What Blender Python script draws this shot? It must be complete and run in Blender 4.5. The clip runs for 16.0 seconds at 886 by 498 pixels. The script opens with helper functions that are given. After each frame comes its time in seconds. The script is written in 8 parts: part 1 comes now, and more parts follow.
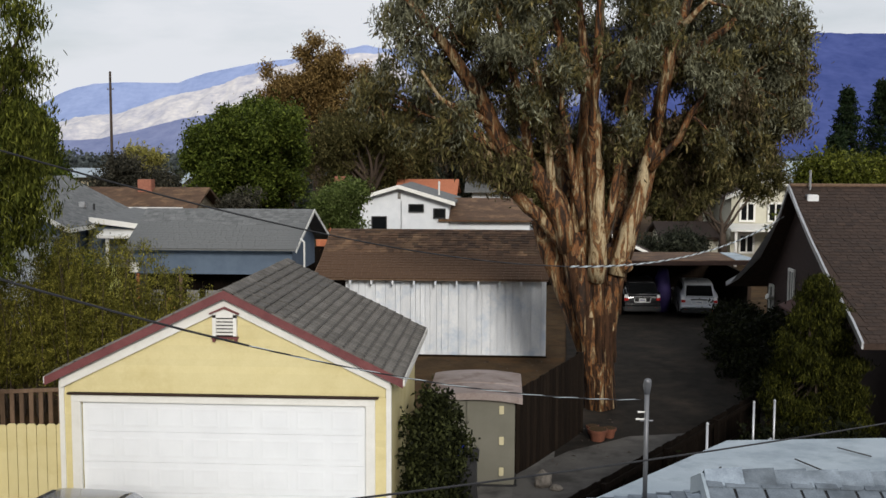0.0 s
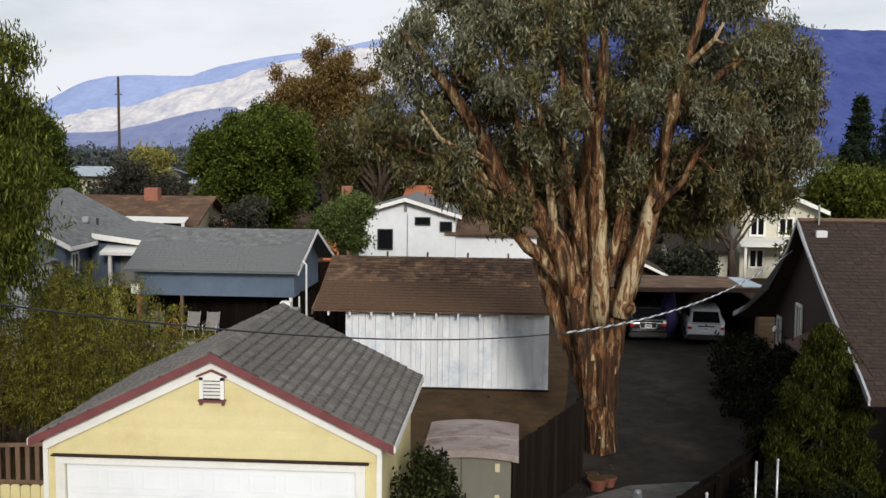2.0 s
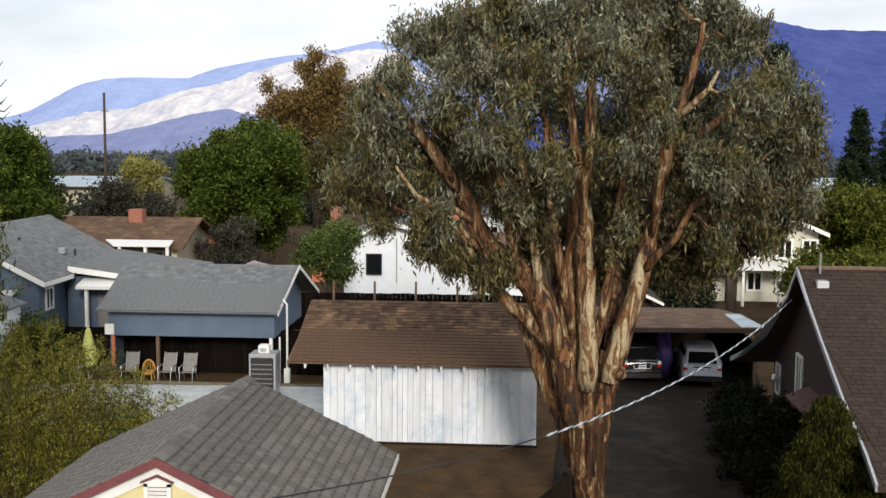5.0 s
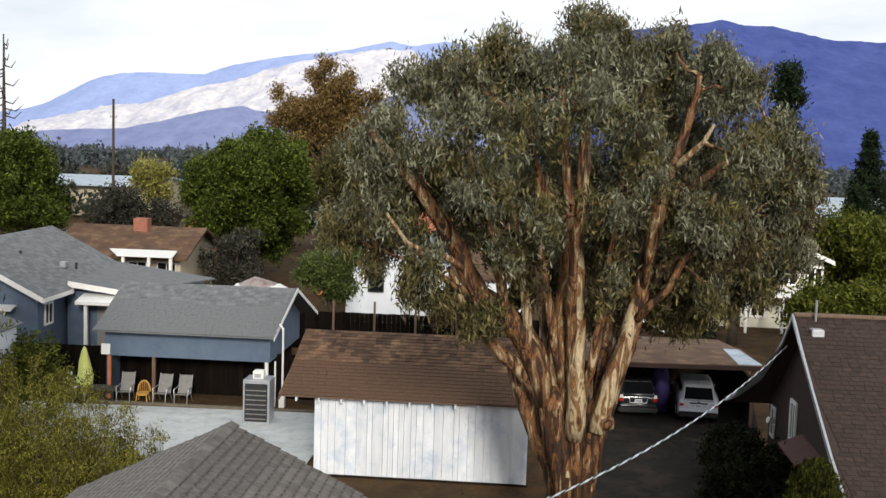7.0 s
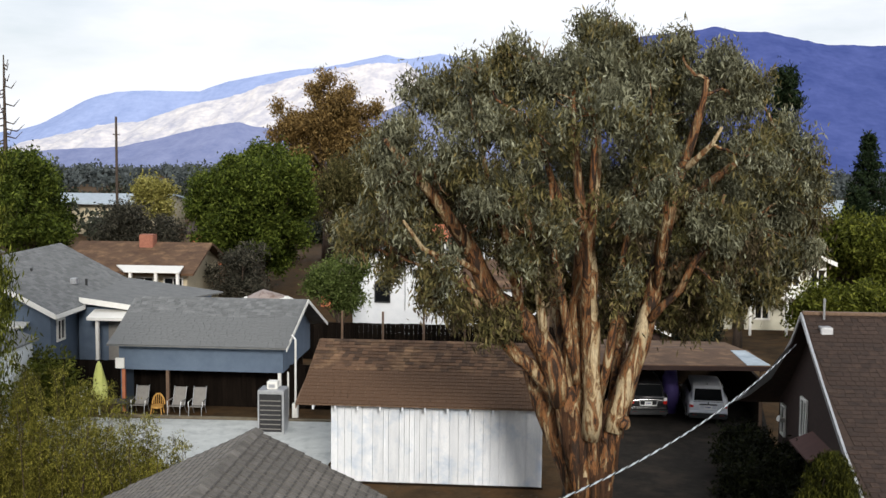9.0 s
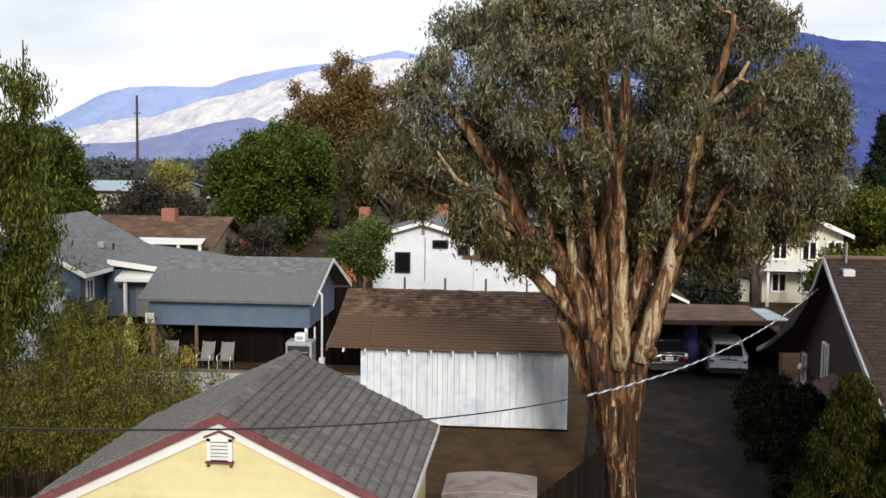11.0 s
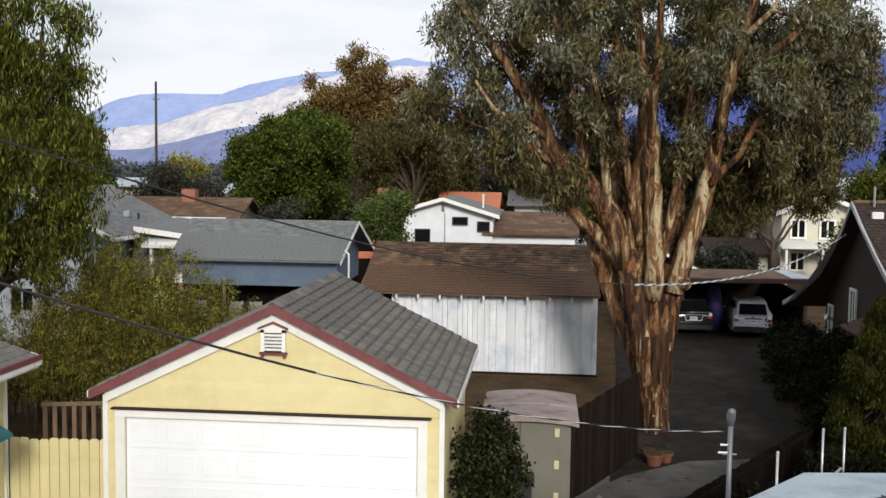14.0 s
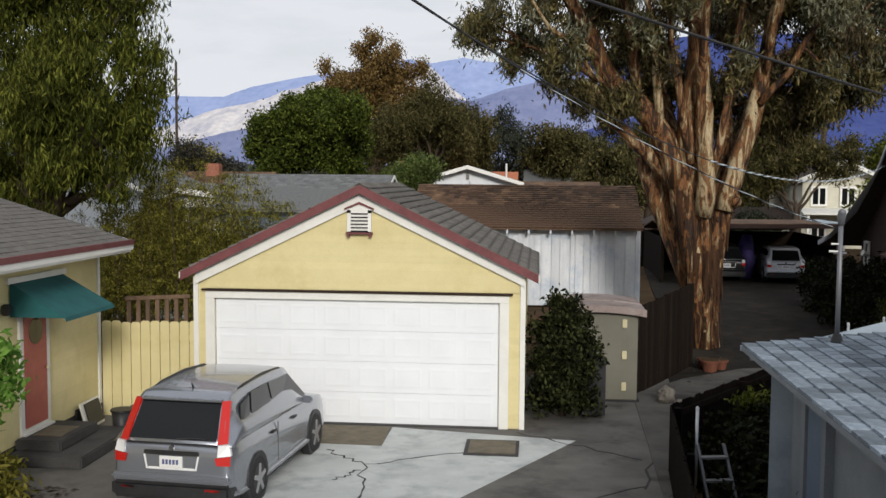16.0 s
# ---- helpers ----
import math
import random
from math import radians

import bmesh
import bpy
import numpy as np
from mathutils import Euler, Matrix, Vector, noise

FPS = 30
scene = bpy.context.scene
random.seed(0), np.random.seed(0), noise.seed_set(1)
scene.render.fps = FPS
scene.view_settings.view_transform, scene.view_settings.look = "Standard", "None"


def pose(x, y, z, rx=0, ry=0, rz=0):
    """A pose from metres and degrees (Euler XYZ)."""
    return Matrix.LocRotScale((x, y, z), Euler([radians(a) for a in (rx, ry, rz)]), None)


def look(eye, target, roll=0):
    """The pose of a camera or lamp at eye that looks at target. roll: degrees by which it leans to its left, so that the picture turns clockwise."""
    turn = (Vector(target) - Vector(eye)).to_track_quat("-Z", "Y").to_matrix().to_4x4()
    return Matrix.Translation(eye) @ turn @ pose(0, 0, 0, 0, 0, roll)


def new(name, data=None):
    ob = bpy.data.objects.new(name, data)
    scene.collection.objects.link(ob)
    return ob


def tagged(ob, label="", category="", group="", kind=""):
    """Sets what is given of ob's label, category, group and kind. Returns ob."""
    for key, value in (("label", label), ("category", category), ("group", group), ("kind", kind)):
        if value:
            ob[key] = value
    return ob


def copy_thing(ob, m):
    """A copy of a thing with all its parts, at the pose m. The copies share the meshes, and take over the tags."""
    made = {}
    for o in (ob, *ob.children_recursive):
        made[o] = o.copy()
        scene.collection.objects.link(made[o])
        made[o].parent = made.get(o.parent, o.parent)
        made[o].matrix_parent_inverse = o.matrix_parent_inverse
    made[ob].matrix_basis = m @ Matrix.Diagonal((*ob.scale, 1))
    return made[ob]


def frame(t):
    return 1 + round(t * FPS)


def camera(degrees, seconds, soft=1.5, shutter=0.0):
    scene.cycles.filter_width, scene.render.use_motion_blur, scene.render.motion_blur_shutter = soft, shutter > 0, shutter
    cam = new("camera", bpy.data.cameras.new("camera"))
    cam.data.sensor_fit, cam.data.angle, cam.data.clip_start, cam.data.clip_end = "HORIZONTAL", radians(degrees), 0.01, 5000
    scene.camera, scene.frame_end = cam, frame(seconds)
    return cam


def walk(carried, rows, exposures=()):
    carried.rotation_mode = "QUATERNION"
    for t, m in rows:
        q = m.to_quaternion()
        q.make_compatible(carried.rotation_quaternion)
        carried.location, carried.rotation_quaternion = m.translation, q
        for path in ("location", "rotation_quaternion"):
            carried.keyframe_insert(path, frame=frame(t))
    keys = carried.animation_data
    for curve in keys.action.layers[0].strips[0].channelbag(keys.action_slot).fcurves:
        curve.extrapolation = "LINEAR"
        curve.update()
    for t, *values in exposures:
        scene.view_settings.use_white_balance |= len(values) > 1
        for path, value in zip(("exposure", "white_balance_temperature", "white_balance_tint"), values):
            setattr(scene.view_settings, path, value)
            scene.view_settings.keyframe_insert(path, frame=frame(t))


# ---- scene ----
from mathutils.bvhtree import BVHTree

PLAN = 1.125  # metres to one unit of the path and the plan below
cam = camera(46.68, 16.0, soft=1.5)
PATH = [
    (0, (7.090, -16.834, 6.271), (6.981, -14.845, 6.096), 0.22),
    (0.5, (7.141, -16.756, 6.465), (7.014, -14.779, 6.191), 0.36),
    (1, (7.217, -16.622, 6.710), (7.088, -14.638, 6.491), 0.32),
    (1.5, (7.284, -16.403, 7.060), (7.164, -14.418, 6.847), 0.16),
    (2, (7.344, -16.259, 7.343), (7.213, -14.272, 7.157), 0.61),
    (2.5, (7.416, -16.177, 7.643), (7.298, -14.193, 7.423), -0.09),
    (3, (7.499, -16.010, 7.948), (7.372, -14.078, 7.447), -0.64),
    (3.5, (7.599, -15.593, 8.367), (7.466, -13.636, 7.977), 0.25),
    (4, (7.615, -15.157, 8.323), (7.491, -13.170, 8.131), -0.02),
    (6.5, (7.986, -14.432, 9.339), (7.843, -12.445, 9.157), 1.62),
    (7, (8.091, -14.413, 9.548), (7.943, -12.427, 9.367), 1.82),
    (7.5, (8.079, -14.453, 9.647), (7.936, -12.466, 9.467), 2.17),
    (8, (7.996, -14.589, 9.549), (7.854, -12.601, 9.378), 2.50),
    (8.5, (7.893, -14.671, 9.484), (7.740, -12.684, 9.308), 0.61),
    (9, (7.752, -14.874, 9.444), (7.606, -12.886, 9.286), 0.63),
    (9.5, (7.688, -14.971, 9.237), (7.537, -12.982, 9.090), 0.40),
    (10, (7.559, -15.303, 8.731), (7.391, -13.317, 8.560), 0.87),
    (12.5, (7.212, -15.761, 7.448), (7.045, -13.773, 7.300), 0.40),
    (13, (7.207, -15.869, 7.126), (7.029, -13.882, 6.980), 1.71),
    (13.5, (7.018, -16.045, 6.679), (6.848, -14.060, 6.507), 4.46),
    (14, (6.744, -16.170, 6.248), (6.560, -14.184, 6.097), 0.77),
    (14.5, (6.525, -16.328, 5.777), (6.336, -14.342, 5.636), 5.24),
    (15, (6.120, -16.517, 5.303), (5.928, -14.531, 5.164), 0.63),
    (15.5, (5.850, -16.707, 4.902), (5.648, -14.721, 4.775), 0.88),
    (16, (5.553, -17.037, 4.294), (5.363, -15.052, 4.146), 0.42),
]
walk(cam, [(t, look([PLAN * v for v in eye], [PLAN * v for v in target], roll)) for t, eye, target, roll in PATH],
     exposures=[(0, -0.38), (1.5, -0.28), (2.5, -0.16), (4, -0.03), (7, 0.07), (10, 0.03), (12.5, 0.0), (14, -0.09), (15, -0.2), (16, -0.36)])

# daylight: bright broken cloud, a low veiled sun from behind the viewer
SUN_ELEV, SUN_AZ = 21.0, 166.0
world = bpy.data.worlds.new("sky")
scene.world = world
world.use_nodes = True
wn = world.node_tree.nodes
wl = world.node_tree.links
for n in list(wn):
    wn.remove(n)
w_out = wn.new("ShaderNodeOutputWorld")
w_bg = wn.new("ShaderNodeBackground")
w_sky = wn.new("ShaderNodeTexSky")
w_sky.sky_type = "NISHITA"
w_sky.sun_disc = False
w_sky.sun_elevation = radians(SUN_ELEV)
w_sky.sun_rotation = radians(SUN_AZ)
w_sky.dust_density = 2.0
w_co = wn.new("ShaderNodeTexCoord")
w_map = wn.new("ShaderNodeMapping")
w_map.inputs["Scale"].default_value = (1.2, 1.2, 5.0)
w_no = wn.new("ShaderNodeTexNoise")
w_no.inputs["Scale"].default_value = 2.2
w_no.inputs["Detail"].default_value = 7.0
w_no.inputs["Roughness"].default_value = 0.55
w_ra = wn.new("ShaderNodeValToRGB")
w_ra.color_ramp.elements[0].position = 0.30
w_ra.color_ramp.elements[0].color = (0.5, 0.5, 0.5, 1)
w_ra.color_ramp.elements[1].position = 0.55
w_ra.color_ramp.elements[1].color = (1, 1, 1, 1)
w_mix = wn.new("ShaderNodeMix")
w_mix.data_type = "RGBA"
w_mix.inputs["B"].default_value = (9.9, 10.2, 10.8, 1)
w_bg.inputs["Strength"].default_value = 0.10
wl.new(w_co.outputs["Generated"], w_map.inputs["Vector"])
wl.new(w_map.outputs["Vector"], w_no.inputs["Vector"])
wl.new(w_no.outputs["Fac"], w_ra.inputs["Fac"])
wl.new(w_ra.outputs["Color"], w_mix.inputs["Factor"])
wl.new(w_sky.outputs["Color"], w_mix.inputs["A"])
wl.new(w_mix.outputs["Result"], w_bg.inputs["Color"])
wl.new(w_bg.outputs["Background"], w_out.inputs["Surface"])

sun = new("sun", bpy.data.lights.new("sun", "SUN"))
sun.data.energy = 3.0
sun.data.angle = radians(12)
sun.data.color = (1.0, 0.95, 0.88)
az, el = radians(SUN_AZ), radians(SUN_ELEV)
sun.matrix_world = look((math.sin(az) * math.cos(el) * 60, math.cos(az) * math.cos(el) * 60, math.sin(el) * 60), (0, 0, 0))


# ---- materials ----
def mat(name, c1, c2, scale=3.0, rough=0.8, bump=0.15, fine=60.0, metal=0.0, stretch=(1, 1, 1), piece=0.0, island=0.0, spec=0.4, stain=None, stain_scale=0.6):
    """Two tones mixed by coarse and fine noise, with relief; piece and island vary the value from piece to piece."""
    m = bpy.data.materials.new(name)
    m.use_nodes = True
    nt = m.node_tree
    nd, lk = nt.nodes, nt.links
    b = nd["Principled BSDF"]
    b.inputs["Roughness"].default_value = rough
    b.inputs["Metallic"].default_value = metal
    b.inputs["Specular IOR Level"].default_value = spec
    co = nd.new("ShaderNodeTexCoord")
    mp = nd.new("ShaderNodeMapping")
    mp.inputs["Scale"].default_value = stretch
    lk.new(co.outputs["Object"], mp.inputs["Vector"])
    na = nd.new("ShaderNodeTexNoise")
    na.inputs["Scale"].default_value = scale
    na.inputs["Detail"].default_value = 6
    na.inputs["Roughness"].default_value = 0.62
    nb = nd.new("ShaderNodeTexNoise")
    nb.inputs["Scale"].default_value = fine
    nb.inputs["Detail"].default_value = 4
    lk.new(mp.outputs["Vector"], na.inputs["Vector"])
    lk.new(mp.outputs["Vector"], nb.inputs["Vector"])
    add = nd.new("ShaderNodeMath")
    add.operation = "MULTIPLY_ADD"
    add.inputs[1].default_value = 0.45
    lk.new(nb.outputs["Fac"], add.inputs[0])
    lk.new(na.outputs["Fac"], add.inputs[2])
    rp = nd.new("ShaderNodeMapRange")
    rp.inputs["From Min"].default_value = 0.45
    rp.inputs["From Max"].default_value = 1.0
    lk.new(add.outputs[0], rp.inputs["Value"])
    mx = nd.new("ShaderNodeMix")
    mx.data_type = "RGBA"
    mx.inputs["A"].default_value = (*c1, 1)
    mx.inputs["B"].default_value = (*c2, 1)
    lk.new(rp.outputs["Result"], mx.inputs["Factor"])
    colour = mx.outputs["Result"]
    if stain:
        ns = nd.new("ShaderNodeTexNoise")
        ns.inputs["Scale"].default_value = stain_scale
        ns.inputs["Detail"].default_value = 8
        ns.inputs["Roughness"].default_value = 0.65
        lk.new(co.outputs["Object"], ns.inputs["Vector"])
        sr = nd.new("ShaderNodeMapRange")
        sr.inputs["From Min"].default_value = 0.5
        sr.inputs["From Max"].default_value = 0.68
        lk.new(ns.outputs["Fac"], sr.inputs["Value"])
        ms = nd.new("ShaderNodeMix")
        ms.data_type = "RGBA"
        lk.new(sr.outputs["Result"], ms.inputs["Factor"])
        lk.new(colour, ms.inputs["A"])
        ms.inputs["B"].default_value = (*stain, 1)
        colour = ms.outputs["Result"]
    if piece or island:
        if piece:
            src = nd.new("ShaderNodeObjectInfo").outputs["Random"]
        else:
            src = nd.new("ShaderNodeNewGeometry").outputs["Random Per Island"]
        amount = piece or island
        vr = nd.new("ShaderNodeMapRange")
        vr.inputs["To Min"].default_value = 1 - amount
        vr.inputs["To Max"].default_value = 1 + amount
        lk.new(src, vr.inputs["Value"])
        hs = nd.new("ShaderNodeHueSaturation")
        lk.new(vr.outputs["Result"], hs.inputs["Value"])
        lk.new(colour, hs.inputs["Color"])
        colour = hs.outputs["Color"]
    lk.new(colour, b.inputs["Base Color"])
    if bump:
        bp = nd.new("ShaderNodeBump")
        bp.inputs["Strength"].default_value = bump
        bp.inputs["Distance"].default_value = 0.02
        lk.new(add.outputs[0], bp.inputs["Height"])
        lk.new(bp.outputs["Normal"], b.inputs["Normal"])
    return m


def leaf_mat(name, c1, c2, c3, rough=0.7):
    """Leaves: three tones from leaf to leaf, lightly translucent."""
    m = bpy.data.materials.new(name)
    m.use_nodes = True
    nd, lk = m.node_tree.nodes, m.node_tree.links
    b = nd["Principled BSDF"]
    b.inputs["Roughness"].default_value = rough
    b.inputs["Specular IOR Level"].default_value = 0.12
    g = nd.new("ShaderNodeNewGeometry")
    r = nd.new("ShaderNodeValToRGB")
    r.color_ramp.elements[0].color = (*c1, 1)
    r.color_ramp.elements[1].color = (*c3, 1)
    e = r.color_ramp.elements.new(0.55)
    e.color = (*c2, 1)
    lk.new(g.outputs["Random Per Island"], r.inputs["Fac"])
    # clump-wide value swing: lit clusters and dark gaps put into the colour
    co = nd.new("ShaderNodeTexCoord")
    n = nd.new("ShaderNodeTexNoise")
    n.inputs["Scale"].default_value = 1.9
    n.inputs["Detail"].default_value = 3
    lk.new(co.outputs["Object"], n.inputs["Vector"])
    vr = nd.new("ShaderNodeMapRange")
    vr.inputs["From Min"].default_value = 0.3
    vr.inputs["From Max"].default_value = 0.7
    vr.inputs["To Min"].default_value = 0.55
    vr.inputs["To Max"].default_value = 1.5
    lk.new(n.outputs["Fac"], vr.inputs["Value"])
    h = nd.new("ShaderNodeHueSaturation")
    lk.new(vr.outputs["Result"], h.inputs["Value"])
    lk.new(r.outputs["Color"], h.inputs["Color"])
    lk.new(h.outputs["Color"], b.inputs["Base Color"])
    t = nd.new("ShaderNodeBsdfTranslucent")
    lk.new(h.outputs["Color"], t.inputs["Color"])
    mx = nd.new("ShaderNodeMixShader")
    mx.inputs["Fac"].default_value = 0.28
    lk.new(b.outputs["BSDF"], mx.inputs[1])
    lk.new(t.outputs["BSDF"], mx.inputs[2])
    lk.new(mx.outputs["Shader"], nd["Material Output"].inputs["Surface"])
    return m


def bark_mat(name, pale=0.0):
    """Eucalyptus bark: long smooth patches of cream and tan between rust and dark strips."""
    m = bpy.data.materials.new(name)
    m.use_nodes = True
    nd, lk = m.node_tree.nodes, m.node_tree.links
    b = nd["Principled BSDF"]
    b.inputs["Roughness"].default_value = 0.75
    b.inputs["Specular IOR Level"].default_value = 0.25
    co = nd.new("ShaderNodeTexCoord")
    mp = nd.new("ShaderNodeMapping")
    mp.inputs["Scale"].default_value = (2.3, 2.3, 0.5)
    lk.new(co.outputs["Object"], mp.inputs["Vector"])
    n1 = nd.new("ShaderNodeTexNoise")
    n1.inputs["Scale"].default_value = 1.5
    n1.inputs["Detail"].default_value = 9
    n1.inputs["Roughness"].default_value = 0.62
    n1.inputs["Distortion"].default_value = 1.9
    lk.new(mp.outputs["Vector"], n1.inputs["Vector"])
    add = nd.new("ShaderNodeMath")
    add.inputs[1].default_value = pale
    lk.new(n1.outputs["Fac"], add.inputs[0])
    r = nd.new("ShaderNodeValToRGB")
    r.color_ramp.elements[0].position = 0.36
    r.color_ramp.elements[0].color = (0.028, 0.017, 0.012, 1)
    r.color_ramp.elements[1].position = 0.66
    r.color_ramp.elements[1].color = (0.44, 0.35, 0.215, 1)
    for p, c in ((0.45, (0.045, 0.024, 0.013, 1)), (0.475, (0.17, 0.07, 0.025, 1)), (0.525, (0.23, 0.105, 0.038, 1)), (0.54, (0.095, 0.06, 0.036, 1)), (0.575, (0.24, 0.15, 0.07, 1)), (0.60, (0.36, 0.27, 0.15, 1))):
        e = r.color_ramp.elements.new(p)
        e.color = c
    lk.new(add.outputs[0], r.inputs["Fac"])
    n2 = nd.new("ShaderNodeTexNoise")
    n2.inputs["Scale"].default_value = 14
    n2.inputs["Detail"].default_value = 5
    lk.new(mp.outputs["Vector"], n2.inputs["Vector"])
    vr = nd.new("ShaderNodeMapRange")
    vr.inputs["From Min"].default_value = 0.3
    vr.inputs["From Max"].default_value = 0.7
    vr.inputs["To Min"].default_value = 0.6
    vr.inputs["To Max"].default_value = 1.25
    lk.new(n2.outputs["Fac"], vr.inputs["Value"])
    h = nd.new("ShaderNodeHueSaturation")
    lk.new(vr.outputs["Result"], h.inputs["Value"])
    lk.new(r.outputs["Color"], h.inputs["Color"])
    lk.new(h.outputs["Color"], b.inputs["Base Color"])
    bp = nd.new("ShaderNodeBump")
    bp.inputs["Strength"].default_value = 0.8
    bp.inputs["Distance"].default_value = 0.05
    lk.new(n1.outputs["Fac"], bp.inputs["Height"])
    lk.new(bp.outputs["Normal"], b.inputs["Normal"])
    return m


M = {}
M["dirt"] = mat("dirt_ground", (0.034, 0.022, 0.012), (0.10, 0.064, 0.033), 1.2, 0.95, 0.5, 25, stain=(0.10, 0.055, 0.024), stain_scale=0.8, spec=0.08)
M["asphalt"] = mat("old_asphalt", (0.012, 0.0105, 0.009), (0.03, 0.026, 0.022), 2.2, 0.95, 0.4, 45, stain=(0.04, 0.032, 0.025), stain_scale=0.7, spec=0.08)
M["concrete"] = mat("driveway_concrete", (0.085, 0.079, 0.072), (0.165, 0.156, 0.144), 1.1, 0.9, 0.2, 60, stain=(0.05, 0.047, 0.043), stain_scale=0.9)
M["concrete_pale"] = mat("pale_concrete", (0.40, 0.42, 0.41), (0.58, 0.60, 0.58), 1.5, 0.85, 0.15, 60, stain=(0.33, 0.35, 0.35), stain_scale=1.4)
M["concrete_dark"] = mat("weathered_dark_concrete", (0.028, 0.027, 0.027), (0.07, 0.068, 0.066), 2.0, 0.9, 0.25, 40)
M["concrete_worn"] = mat("worn_alley_concrete", (0.06, 0.056, 0.051), (0.125, 0.117, 0.107), 1.3, 0.92, 0.25, 55, stain=(0.034, 0.031, 0.028), stain_scale=0.9)
M["crack"] = mat("dark_crack_filler", (0.03, 0.03, 0.03), (0.06, 0.06, 0.055), 5, 0.95, 0.2)
M["rust_dirt"] = mat("bare_brown_patch", (0.10, 0.085, 0.06), (0.20, 0.17, 0.12), 4, 0.95, 0.4, 50)
M["yellow"] = mat("yellow_house_paint", (0.62, 0.535, 0.27), (0.70, 0.615, 0.34), 2.0, 0.65, 0.08, 40, piece=0.035, stain=(0.60, 0.51, 0.25), stain_scale=1.8)
M["white"] = mat("white_trim_paint", (0.68, 0.67, 0.62), (0.80, 0.79, 0.75), 3.0, 0.55, 0.06, 50)
M["door_white"] = mat("white_door_paint", (0.74, 0.76, 0.78), (0.82, 0.84, 0.86), 1.5, 0.5, 0.04, 60)
M["maroon"] = mat("maroon_fascia_paint", (0.11, 0.03, 0.032), (0.19, 0.06, 0.06), 4, 0.6, 0.1, 40)
M["shingle_grey"] = mat("grey_brown_asphalt_shingle", (0.085, 0.078, 0.07), (0.19, 0.176, 0.157), 5, 0.95, 0.4, 140, piece=0.2)
M["roof_deck"] = mat("dark_roofing_felt", (0.022, 0.022, 0.024), (0.045, 0.045, 0.048), 3, 0.95, 0.2, 60)
# dark wood taken near black to include the shade of the yard
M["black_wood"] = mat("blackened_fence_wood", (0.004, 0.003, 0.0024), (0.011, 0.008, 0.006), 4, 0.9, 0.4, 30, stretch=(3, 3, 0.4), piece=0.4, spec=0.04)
M["shingle_grey_far"] = mat("grey_asphalt_shingle_roof", (0.11, 0.115, 0.115), (0.19, 0.195, 0.195), 2.5, 0.95, 0.4, 60, island=0.18, stretch=(1, 1, 3))
M["shingle_brown"] = mat("brown_wood_shake_roof", (0.055, 0.028, 0.014), (0.15, 0.084, 0.046), 1.2, 0.92, 0.4, 40, island=0.45, stain=(0.22, 0.13, 0.068), stain_scale=1.1)
M["shingle_brown2"] = mat("brown_shingle_roof", (0.021, 0.0125, 0.009), (0.056, 0.034, 0.024), 6, 0.92, 0.4, 60, island=0.25)
M["shingle_blue"] = mat("pale_blue_grey_shingle", (0.11, 0.135, 0.165), (0.28, 0.33, 0.38), 5, 0.9, 0.4, 70, piece=0.42, stain=(0.10, 0.12, 0.14), stain_scale=1.6)
M["roll_roof"] = mat("pale_roll_roofing", (0.30, 0.36, 0.41), (0.43, 0.49, 0.53), 1.0, 0.8, 0.1, 60, stain=(0.25, 0.30, 0.34), stain_scale=1.2)
M["shed_white"] = mat("weathered_white_boards", (0.58, 0.61, 0.65), (0.82, 0.84, 0.86), 1.6, 0.8, 0.25, 30, piece=0.08, stretch=(3, 3, 0.5), stain=(0.50, 0.57, 0.66), stain_scale=1.3)
M["blue_wall"] = mat("slate_blue_siding", (0.075, 0.105, 0.155), (0.11, 0.15, 0.205), 2, 0.7, 0.1, 40)
M["dark_wood"] = mat("dark_weathered_fence_wood", (0.007, 0.005, 0.0035), (0.022, 0.0145, 0.0095), 4, 0.92, 0.4, 30, stretch=(3, 3, 0.4), piece=0.4, spec=0.1)
M["brown_wall"] = mat("dark_brown_house_siding", (0.018, 0.009, 0.007), (0.04, 0.02, 0.015), 3, 0.85, 0.25, 40, stretch=(1, 1, 3))
M["tan_plastic"] = mat("taupe_resin_panel", (0.135, 0.13, 0.10), (0.18, 0.172, 0.138), 1.5, 0.6, 0.08, 60)
M["tan_roof"] = mat("faded_mauve_resin_roof", (0.20, 0.15, 0.13), (0.36, 0.31, 0.29), 1.3, 0.7, 0.15, 30, stain=(0.14, 0.09, 0.07), stain_scale=1.5)
M["hinge"] = mat("pale_yellow_hinge", (0.50, 0.45, 0.28), (0.62, 0.56, 0.36), 6, 0.6, 0.05)
M["wall_grey"] = mat("blue_grey_wall_paint", (0.13, 0.145, 0.16), (0.20, 0.215, 0.235), 1.5, 0.8, 0.1, 40)
M["steel"] = mat("galvanised_steel", (0.42, 0.43, 0.45), (0.60, 0.61, 0.62), 6, 0.42, 0.05, 60, metal=0.75)
M["rubber"] = mat("black_rubber", (0.012, 0.012, 0.012), (0.03, 0.03, 0.03), 8, 0.75, 0.1)
M["cable"] = mat("black_cable_sheath", (0.01, 0.01, 0.012), (0.03, 0.03, 0.032), 8, 0.6, 0.0)
M["cable_silver"] = mat("bare_aluminium_cable", (0.50, 0.56, 0.60), (0.72, 0.78, 0.80), 8, 0.45, 0.05, 60, metal=0.3)
M["teal"] = mat("teal_awning_canvas", (0.008, 0.07, 0.074), (0.018, 0.12, 0.122), 3, 0.8, 0.1, 80)
M["red_door"] = mat("faded_red_door_paint", (0.34, 0.08, 0.06), (0.44, 0.12, 0.09), 3, 0.55, 0.05)
